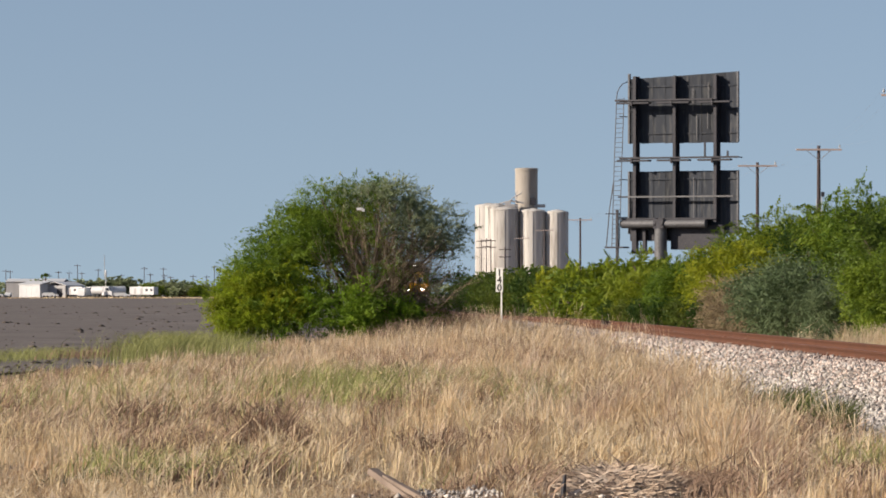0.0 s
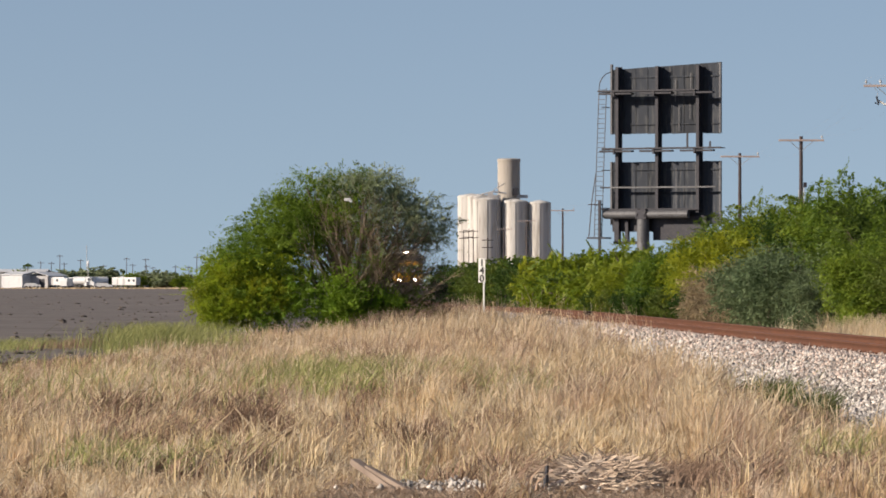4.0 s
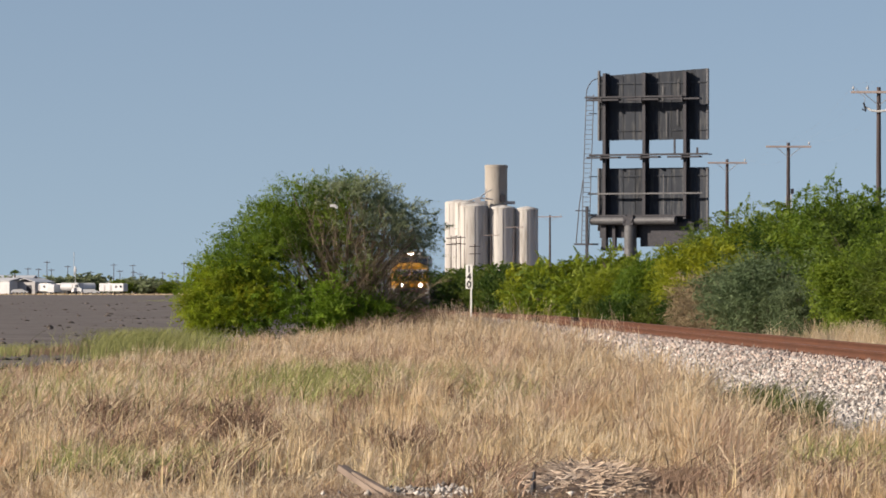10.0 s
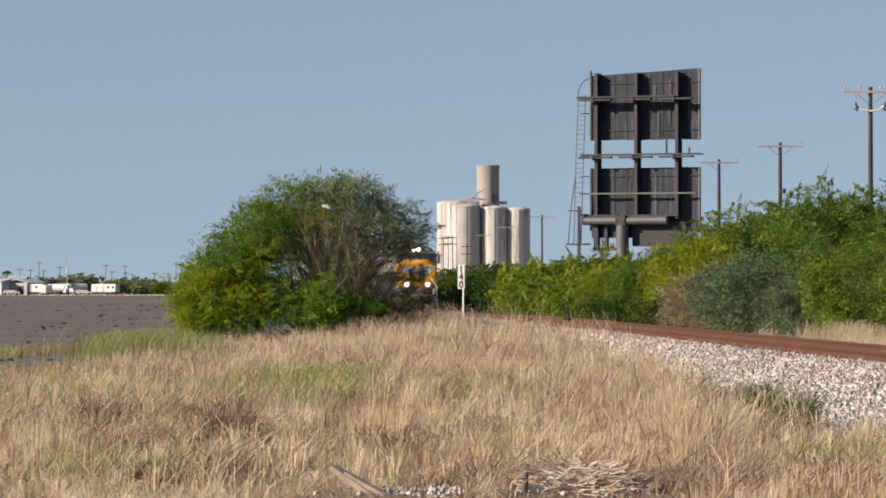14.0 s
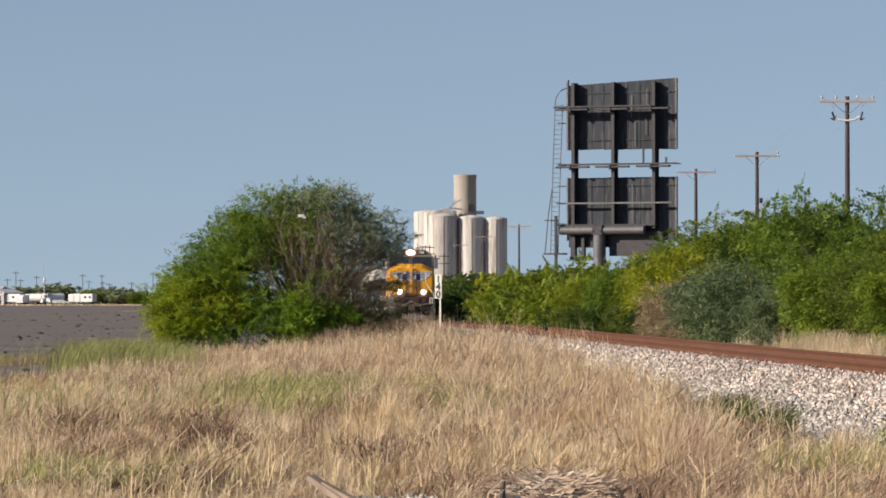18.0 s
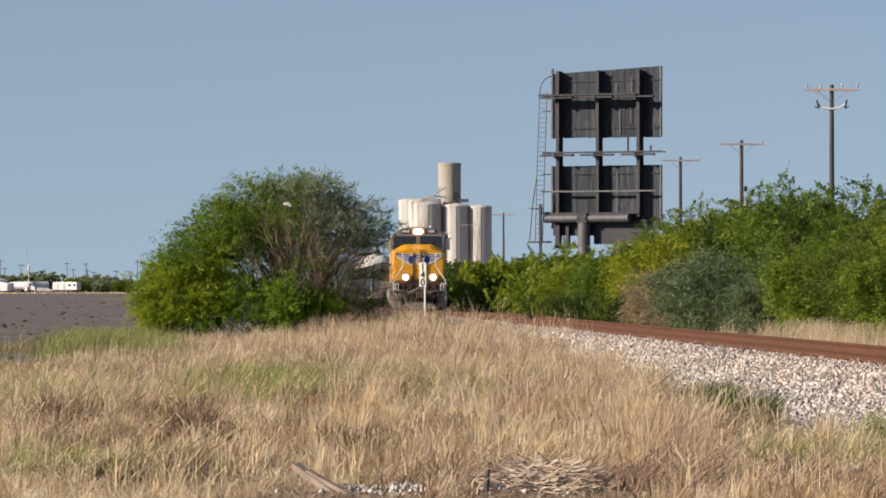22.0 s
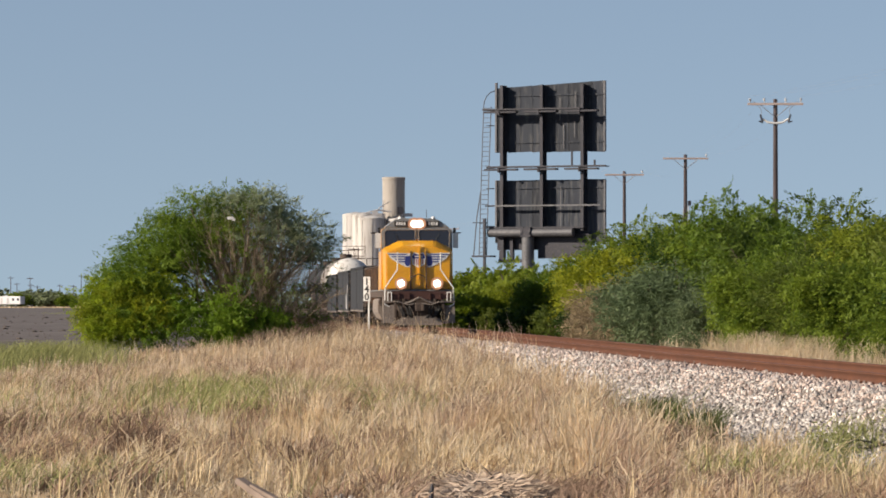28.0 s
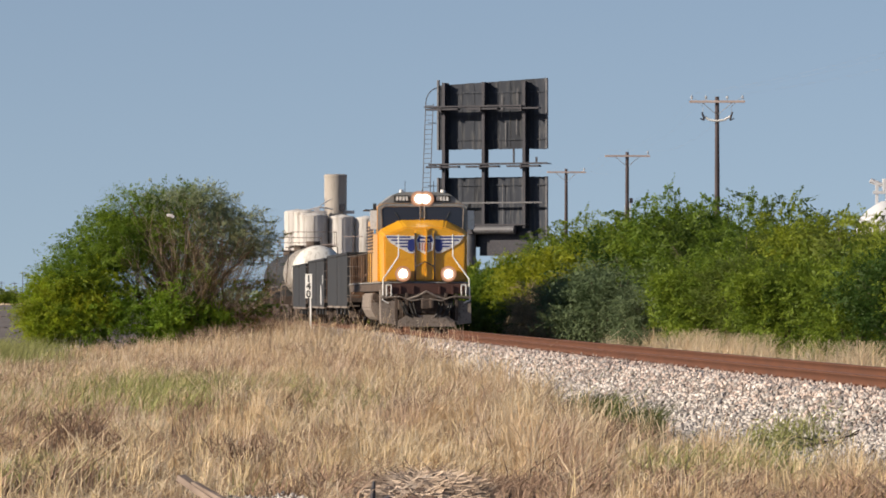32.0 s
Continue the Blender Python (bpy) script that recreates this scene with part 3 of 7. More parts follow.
def build_locomotive():
    loco = thing("locomotive", "yellow and grey diesel locomotive with lit headlights on the track", "locomotive", Matrix())

    def add(name, fill, material, label="", parent=loco, smooth=False):
        return simple(fill, name, material, parent, label, smooth)

    # frame and front end
    add("underframe", lambda bm: (add_box(bm, -1.5, 1.5, 0.75, 21.0, 1.3, 1.58, 0.03), add_box(bm, -0.5, 0.5, 0.2, 21.3, 0.95, 1.3)), UNDER, "dusty dark steel underframe")
    add("walkway", lambda bm: add_box(bm, -1.55, 1.55, 0.6, 21.0, 1.582, 1.63, 0.01), ROOF_GREY, "grey side walkway")

    def anticlimber(bm):
        add_profile(bm, ((-1.25, 1.22), (1.25, 1.22), (1.32, 1.42), (1.2, 1.57), (-1.2, 1.57), (-1.32, 1.42)), 0.12, 0.75)
        for x in (-0.9, -0.45, 0.45, 0.9):
            add_box(bm, x - 0.03, x + 0.03, 0.06, 0.12, 1.2, 1.5)
    add("anticlimber", anticlimber, PILOT_RED, "dark red-brown front sill")

    def pilot(bm):
        # blunt plough with a raised middle
        add_profile(bm, ((-0.98, 0.10), (0.98, 0.10), (0.98, 0.30), (0.64, 0.50), (-0.64, 0.50), (-0.98, 0.30)), -0.06, 0.02)
        add_box(bm, -0.9, 0.9, 0.02, 0.75, 0.15, 0.30)
    add("plough", pilot, PILOT_GREY, "dusty grey snow plough")
    for side in (-1, 1):
        def steps(bm):
            x0, x1 = side * 1.02, side * 1.53
            add_profile(bm, ((x0, 0.16), (x1, 0.22), (x1, 0.92), (x0, 1.0)), 0.1, 0.16)
            add_box(bm, side * 0.92, side * 1.54, 0.06, 0.22, 1.05, 1.16, 0.02)
            add_box(bm, x0, x1, 0.16, 0.85, 0.25, 0.29)
            add_box(bm, x0, x1, 0.30, 0.9, 0.68, 0.72)
            add_box(bm, x0, x1, 0.45, 0.95, 1.12, 1.16)
            add_side(bm, ((0.12, 0.2), (0.9, 0.2), (1.0, 1.35), (0.5, 1.35)), side * 1.52, side * 1.55)
        add("step_well", steps, PILOT_GREY, "grey corner steps")

        def bracket(bm):
            add_box(bm, side * 0.62, side * 0.72, 0.0, 0.5, 0.3, 1.25, 0.01)
            add_box(bm, side * 0.98, side * 1.08, 0.0, 0.5, 0.3, 1.2, 0.01)
        add("pilot_bracket", bracket, UNDER)
        add("brake_hoses", lambda bm: [brake_hose(bm, side * x, 0.1) for x in (0.45, 0.58, 0.8, 0.9)], BLACK, "black rubber air hoses")
        add("cut_lever", lambda bm: add_path(bm, ((side * 0.1, 0.0, 1.05), (side * 0.5, -0.03, 0.98), (side * 0.9, -0.03, 1.12), (side * 1.35, 0.03, 1.1)), 0.025), PILOT_GREY, "bent grey uncoupling lever")
        add("front_handrail", lambda bm: add_path(bm, ((side * 0.93, 0.35, 3.25), (side * 0.93, 0.33, 2.5), (side * 1.47, 0.12, 1.72), (side * 1.49, 0.1, 1.0), (side * 1.28, 0.1, 0.9)), 0.026), WHITE, "white front handrail")
        add("grab_loop", lambda bm: add_path(bm, ((side * 1.20, 0.06, 1.15), (side * 1.20, 0.04, 1.52), (side * 1.36, 0.04, 1.52), (side * 1.36, 0.06, 1.15)), 0.024), WHITE, "small white grab loop")
        add("step_light_box", lambda bm: add_box(bm, side * 1.2, side * 1.5, 0.2, 0.6, 1.18, 1.56, 0.03), PILOT_GREY)
        # ditch light; the glowing discs round its lens are an added halo
        light = add("ditch_light", lambda bm: (add_box(bm, side * 0.58, side * 0.98, 0.42, 0.7, 1.66, 2.1, 0.03), add_rod(bm, (side * 0.78, 0.36, 1.9), (side * 0.78, 0.44, 1.9), 0.2, seg=20)), UNDER, "lit round ditch light")
        add("reflector_rim", lambda bm: add_rod(bm, (side * 0.78, 0.346, 1.9), (side * 0.78, 0.36, 1.9), 0.27, seg=20), HALO_RIM_GLOW, "warm glowing disc as outer halo of the lamp", light)
        add("inner_reflector", lambda bm: add_rod(bm, (side * 0.78, 0.34, 1.9), (side * 0.78, 0.3455, 1.9), 0.205, seg=20), HALO_INNER_GLOW, "bright glowing disc as inner halo of the lamp", light)
        add("lens", lambda bm: add_rod(bm, (side * 0.78, 0.325, 1.9), (side * 0.78, 0.339, 1.9), 0.135, seg=20), HEAD_GLOW, "glowing warm white lens", light)
    add("coupler", lambda bm: coupler(bm, 0.2, -1), UNDER, "dusty steel coupler")
    add("draft_plate", lambda bm: add_profile(bm, ((-0.5, 0.55), (0.5, 0.55), (0.62, 1.22), (-0.62, 1.22)), 0.14, 0.2), UNDER)
    add("uncoupling_arch", lambda bm: add_path(bm, ((-0.7, 0.02, 1.02), (-0.35, -0.02, 1.12), (0, -0.04, 1.3), (0.35, -0.02, 1.12), (0.7, 0.02, 1.02)), 0.04), PILOT_GREY)

    # nose
    def nose(bm):
        front = [(-1.38, 1.66), (1.38, 1.66), (1.41, 3.22), (0.66, 3.50), (-0.66, 3.50), (-1.41, 3.22)]
        back = [(-1.47, 1.62), (1.47, 1.62), (1.53, 3.42), (0.80, 3.78), (-0.80, 3.78), (-1.53, 3.42)]
        f = [bm.verts.new((x, 0.75, z)) for x, z in front]
        b = [bm.verts.new((x, 2.05, z)) for x, z in back]
        bm.faces.new(f)
        bm.faces.new(b[::-1])
        for i in range(6):
            j = (i + 1) % 6
            bm.faces.new((f[i], b[i], b[j], f[j]))
        bmesh.ops.bevel(bm, geom=list(bm.edges), offset=0.05, segments=2, affect="EDGES")
    add("nose", nose, YELLOW, "bright yellow sloping nose")
    door = add("nose_door", lambda bm: add_box(bm, -0.34, 0.34, 0.715, 0.76, 1.7, 3.40, 0.02), YELLOW, "yellow front door")
    for x in (-0.36, 0.02, 0.30):
        add("door_bar", lambda bm: add_box(bm, x, x + 0.05, 0.66, 0.72, 1.68, 3.55 if x == 0.02 else 3.3), UNDER if x != 0.02 else YELLOW, "", door)
    add("grab_iron", lambda bm: add_path(bm, ((-0.32, 0.62, 2.15), (0.0, 0.6, 2.32), (0.32, 0.62, 2.15)), 0.02), UNDER, "", door)
    # painted emblem: plain shapes
    y = 0.708
    shield = add("nose_emblem", lambda bm: add_profile(bm, ((-0.26, 2.72), (0, 2.58), (0.26, 2.72), (0.31, 3.05), (0.22, 3.25), (0, 3.2), (-0.22, 3.25), (-0.31, 3.05)), y - 0.004, y), WHITE, "white bordered emblem with plain stripes")
    add("emblem_field", lambda bm: add_profile(bm, ((-0.25, 2.98), (0.25, 2.98), (0.28, 3.05), (0.20, 3.20), (0, 3.15), (-0.20, 3.20), (-0.28, 3.05)), y - 0.009, y - 0.005), BLUE, "blue band", shield)
    add("emblem_bar", lambda bm: add_box(bm, -0.17, 0.17, y - 0.012, y - 0.0095, 3.04, 3.10), WHITE, "plain white bar", shield)
    for k in range(5):
        add("emblem_stripe", lambda bm: add_box(bm, -0.205 + 0.092 * k, -0.165 + 0.092 * k, y - 0.009, y - 0.005, 2.67 + 0.035 * abs(k - 2), 2.96), RED, "red stripe", shield)
    for side in (-1, 1):
        wing = add("wing_emblem", lambda bm: add_profile(bm, ((side * 0.31, 2.70), (side * 0.42, 2.60), (side * 0.56, 2.62), (side * 0.95, 2.82), (side * 1.2, 2.98), (side * 1.37, 3.23), (side * 0.31, 3.20)), 0.722, 0.748), WHITE, "white edged wing shape")
        add("wing_root", lambda bm: add_profile(bm, ((side * 0.33, 2.76), (side * 0.43, 2.65), (side * 0.54, 2.67), (side * 0.60, 2.78), (side * 0.58, 3.08), (side * 0.33, 3.10)), 0.714, 0.72), BLUE, "blue patch", wing)
        for k in range(4):
            x1 = 1.31 - 0.15 * k
            add("wing_bar", lambda bm: add_box(bm, side * 0.5, side * x1, 0.712, 0.72, 3.135 - 0.105 * k, 3.185 - 0.105 * k), BLUE, "blue bar", wing)

    # cab
    def cab(bm):
        add_profile(bm, ((-1.55, 1.63), (1.55, 1.63), (1.55, 4.22), (1.35, 4.34), (-1.35, 4.34), (-1.55, 4.22)), 2.06, 4.7)
        bmesh.ops.bevel(bm, geom=list(bm.edges), offset=0.03, segments=2, affect="EDGES")
    cab_ob = add("cab", cab, YELLOW, "yellow wide cab")
    add("window_band", lambda bm: add_profile(bm, ((-1.545, 3.36), (-0.85, 3.84), (0.85, 3.84), (1.545, 3.36), (1.545, 4.215), (1.35, 4.335), (-1.35, 4.335), (-1.545, 4.215)), 2.02, 2.062), ROOF_GREY, "grey window surround", cab_ob)
    for side in (-1, 1):
        win = add("windshield", lambda bm: add_profile(bm, ((side * 0.1, 3.72), (side * 0.72, 3.72), (side * 1.38, 3.44), (side * 1.40, 4.14), (side * 1.3, 4.22), (side * 0.1, 4.22)), 2.0, 2.03), GLASS, "dark windscreen pane", cab_ob)
        add("windshield_frame", lambda bm: add_path(bm, ((side * 0.08, 1.995, 3.70), (side * 0.72, 1.995, 3.70), (side * 1.40, 1.995, 3.41), (side * 1.43, 1.995, 4.15), (side * 1.31, 1.995, 4.24), (side * 0.08, 1.995, 4.24), (side * 0.08, 1.995, 3.70)), 0.022), PILOT_GREY, "pale window gasket", win)
        add("wiper", lambda bm: add_rod(bm, (side * 0.75, 1.985, 3.7), (side * 0.95, 1.985, 4.05), 0.012), BLACK, "", win)
        add("side_window", lambda bm: add_box(bm, side * 1.54, side * 1.565, 2.7, 4.2, 3.3, 4.05, 0.0), GLASS, "dark side window", cab_ob)
        mirror = add("mirror", lambda bm: add_box(bm, side * 1.58, side * 1.70, 2.15, 2.19, 4.12, 4.34, 0.015), BLACK, "black outside mirror", cab_ob)
        add("wind_deflector", lambda bm: add_box(bm, side * 1.57, side * 1.80, 2.1, 2.13, 3.45, 4.1, 0.005), WHITE, "pale wind deflector", cab_ob)
        add("visor", lambda bm: add_box(bm, side * 1.56, side * 1.95, 2.4, 3.9, 4.1, 4.14, 0.0, pose(0, 0, 0)), BLACK, "black awning", cab_ob)

    def roof(bm):
        f = [(-1.42, 4.33), (1.42, 4.33), (0.98, 4.66), (0.72, 4.74), (-0.72, 4.74), (-0.98, 4.66)]
        a = [bm.verts.new((x, 2.12, z)) for x, z in f]
        b = [bm.verts.new((x, 5.0, z)) for x, z in f]
        bm.faces.new(a)
        bm.faces.new(b[::-1])
        for i in range(6):
            bm.faces.new((a[i], b[i], b[(i + 1) % 6], a[(i + 1) % 6]))
        bmesh.ops.bevel(bm, geom=list(bm.edges), offset=0.025, segments=2, affect="EDGES")
    roof_ob = add("cab_roof", roof, ROOF_GREY, "grey sloping cab roof")
    for side in (-1, 1):
        board = add("number_board", lambda bm: add_box(bm, side * 0.42, side * 0.98, 2.07, 2.14, 4.4, 4.62, 0.01), BLACK, "black number board", roof_ob)
        for k in range(4):
            add("number_bar", lambda bm: add_box(bm, side * 0.7 - 0.21 + 0.11 * k, side * 0.7 - 0.13 + 0.11 * k, 2.06, 2.072, 4.44, 4.58), WHITE, "white plain bar", board)
        add("marker_light", lambda bm: add_rod(bm, (side * 0.72, 2.2, 4.72), (side * 0.72, 2.2, 4.82), 0.09, 0.07, 12), WHITE, "small pale roof lamp", roof_ob)
    box = add("headlight", lambda bm: add_box(bm, -0.36, 0.36, 2.02, 2.14, 4.36, 4.68, 0.04), ROOF_GREY, "lit twin headlight", roof_ob)
    for side in (-1, 1):
        # discs added behind the lenses as the headlight's halo
        add("reflector_rim", lambda bm: add_rod(bm, (side * 0.13, 2.004, 4.5), (side * 0.13, 2.018, 4.5), 0.27, seg=20), HALO_RIM_GLOW, "warm glowing disc as outer halo of the lamp", roof_ob)
        add("inner_reflector", lambda bm: add_rod(bm, (side * 0.12, 1.997, 4.5), (side * 0.12, 2.0035, 4.5), 0.205, seg=20), HALO_INNER_GLOW, "bright glowing disc as inner halo of the lamp", roof_ob)
        add("headlight_lens", lambda bm: add_rod(bm, (side * 0.11, 1.98, 4.5), (side * 0.11, 1.996, 4.5), 0.14, seg=20), HEAD_GLOW, "glowing warm white lens", roof_ob)
    add("horn", lambda bm: [add_rod(bm, (0.1 * k, 7.2, 4.55), (0.1 * k, 6.75, 4.56), 0.03, 0.09, 10) for k in (-1, 0, 1)] + [add_rod(bm, (0, 7.2, 4.3), (0, 7.2, 4.58), 0.03)], UNDER, "air horn")
    for x in (-0.5, 0.5):
        add("antenna", lambda bm: add_rod(bm, (x, 3.6, 4.73), (x, 3.6, 5.15), 0.012), BLACK)

    # long hood
    hood = add("hood", lambda bm: add_profile(bm, ((-0.86, 1.63), (0.86, 1.63), (0.86, 4.0), (0.6, 4.2), (-0.6, 4.2), (-0.86, 4.0)), 4.7, 20.2), YELLOW, "long yellow engine hood")
    add("hood_roof", lambda bm: add_profile(bm, ((-0.88, 4.02), (-0.62, 4.23), (0.62, 4.23), (0.88, 4.02), (0.55, 4.32), (-0.55, 4.32)), 4.72, 20.1), ROOF_GREY, "grey hood roof", hood)
    for side in (-1, 1):
        for k in range(14):
            yy = 5.2 + 1.05 * k
            dr = add("hood_door", lambda bm: add_box(bm, side * 0.86, side * 0.885, yy, yy + 0.95, 1.95, 3.75, 0.008), YELLOW, "", hood)
        add("air_box", lambda bm: add_box(bm, side * 0.9, side * 1.45, 4.8, 7.6, 1.63, 2.7, 0.05), YELLOW, "yellow box on the walkway")
        add("radiator_grille", lambda bm: [add_box(bm, side * 0.86, side * 0.95, 16.0, 19.6, 2.9 + 0.12 * k, 2.95 + 0.12 * k) for k in range(8)], UNDER, "dark radiator slats", hood)
        add("walkway_handrail", lambda bm: (add_rod(bm, (side * 1.5, 5.0, 2.68), (side * 1.5, 20.6, 2.68), 0.022, seg=6), [add_rod(bm, (side * 1.5, 5.0 + 1.56 * k, 1.62), (side * 1.5, 5.0 + 1.56 * k, 2.68), 0.02, seg=6) for k in range(11)]), UNDER, "dusty brown walkway handrail")
        add("rear_handrail", lambda bm: add_path(bm, ((side * 1.5, 20.6, 2.68), (side * 1.5, 21.0, 1.7), (side * 1.48, 21.05, 0.8)), 0.024), PILOT_GREY)
        for k in range(3):
            add("rear_step", lambda bm: add_box(bm, side * 1.15, side * 1.55, 20.6 + 0.1 * k, 21.05, 0.35 + 0.4 * k, 0.39 + 0.4 * k), PILOT_GREY)
    for k in range(3):
        add("roof_fan", lambda bm: add_rod(bm, (0, 15.2 + 1.7 * k, 4.3), (0, 15.2 + 1.7 * k, 4.46), 0.7, seg=24), ROOF_GREY, "grey round cooling fan", hood)
    add("exhaust_stack", lambda bm: add_box(bm, -0.3, 0.3, 10.5, 11.4, 4.3, 4.5, 0.03), UNDER, "", hood)
    add("rear_coupler", lambda bm: coupler(bm, 21.2, 1), UNDER)

    def tank(bm):
        add_profile(bm, ((-1.42, 1.25), (-1.46, 0.7), (-1.25, 0.32), (-0.8, 0.22), (0.8, 0.22), (1.25, 0.32), (1.46, 0.7), (1.42, 1.25)), 7.7, 13.6)
        bmesh.ops.bevel(bm, geom=list(bm.edges), offset=0.06, segments=2, affect="EDGES")
    add("fuel_tank", tank, PILOT_GREY, "big grey fuel tank")
    for x in (-1.3, 1.3):
        add("air_reservoir", lambda bm: add_rod(bm, (x, 6.6, 1.1), (x, 7.7, 1.1), 0.16, seg=14), UNDER)
    axles = []
    for ys in ((2.3, 3.95, 5.6), (15.6, 17.25, 18.9)):
        truck = add("truck_frame", lambda bm: side_frame(bm, ys, 0.52), UNDER, "dusty six-wheel truck")
        axles += [wheelset(truck, y, 0.52) for y in ys]
    return loco, axles


def build_gondola():
    car = thing("hopper_car", "sooty black open hopper car coupled in the train", "railway car", Matrix(), "cars of the train")

    def add(name, fill, material, label="", parent=car, smooth=False):
        return simple(fill, name, material, parent, label, smooth)

    def body(bm):
        for side in (-1, 1):
            add_box(bm, side * 1.40, side * 1.46, 0.9, 18.1, 1.12, 2.82)
        add_box(bm, -1.4, 1.4, 0.96, 18.04, 1.12, 1.2)
    body_ob = add("body", body, BLACK_CAR, "black steel box body")
    add("top_rail", lambda bm: [add_box(bm, -1.52, 1.52, y, y + 0.12, 2.8, 2.9, 0.01) for y in (0.86, 18.02)] + [add_box(bm, s * 1.40, s * 1.52, 0.98, 18.02, 2.8, 2.9, 0.01) for s in (-1, 1)], BLACK_CAR, "", body_ob)
    for side in (-1, 1):
        add("side_panel", lambda bm: add_side(bm, ((0.95, 0.95), (1.3, 0.78), (17.7, 0.78), (18.05, 0.95), (18.05, 2.79), (0.95, 2.79)), side * 1.46, side * 1.478), BLACK_CAR, "", body_ob)
        for y in (0.95, 9.4, 17.96):
            add("side_post", lambda bm: add_box(bm, side * 1.478, side * 1.494, y, y + 0.09, 0.82, 2.79), BLACK_CAR, "", body_ob)
        # the sill's highlights are put into its lighter grey colour
        for y0, y1 in ((1.3, 5.6), (6.4, 12.0), (12.9, 17.7)):
            add("side_sill", lambda bm: add_box(bm, side * 1.38, side * 1.50, y0, y1, 0.70, 0.775, 0.01), PILOT_GREY, "lower edge paled for its highlight")
    for k in range(4):
        y = 3.4 + 3.1 * k
        add("hopper_bay", lambda bm: add_side(bm, ((y, 1.12), (y + 2.5, 1.12), (y + 1.6, 0.42), (y + 0.9, 0.42)), -1.25, 1.25), BLACK_CAR, "sloping discharge bay")
    for y, w in ((0.9, -1), (18.1, 1)):
        end = add("end_wall", lambda bm: add_box(bm, -1.39, 1.39, y, y - w * 0.06, 1.12, 2.8), RUSTY_CAR, "rust-streaked end wall")
        for s in (-1, 1):
            add("diagonal_brace", lambda bm: add_rod(bm, (s * 1.35, y + w * 0.42, 1.15), (s * 0.35, y + w * 0.12, 2.6), 0.05, seg=8), RUSTY_CAR, "rusty diagonal strut", end)
        for x in (-0.9, 0.0, 0.9):
            add("end_post", lambda bm: add_box(bm, x - 0.05, x + 0.05, y, y + w * 0.1, 1.13, 2.7), RUSTY_CAR, "", end)
        add("end_sill", lambda bm: add_box(bm, -1.5, 1.5, y, y + w * 0.5, 0.95, 1.12, 0.01), UNDER)
        for k in range(5):
            add("rung", lambda bm: add_rod(bm, (-1.5, y + w * 0.08, 1.2 + 0.38 * k), (-1.05, y + w * 0.08, 1.2 + 0.38 * k), 0.015, seg=6), PILOT_GREY, "thin steel rung")
        add("coupler", lambda bm: coupler(bm, y + w * 0.3, w), UNDER)
    axles = []
    for ys in ((2.0, 3.75), (15.2, 16.95)):
        truck = add("truck_frame", lambda bm: side_frame(bm, ys, 0.46), UNDER, "dusty four-wheel truck")
        axles += [wheelset(truck, y, 0.46) for y in ys]
    return car


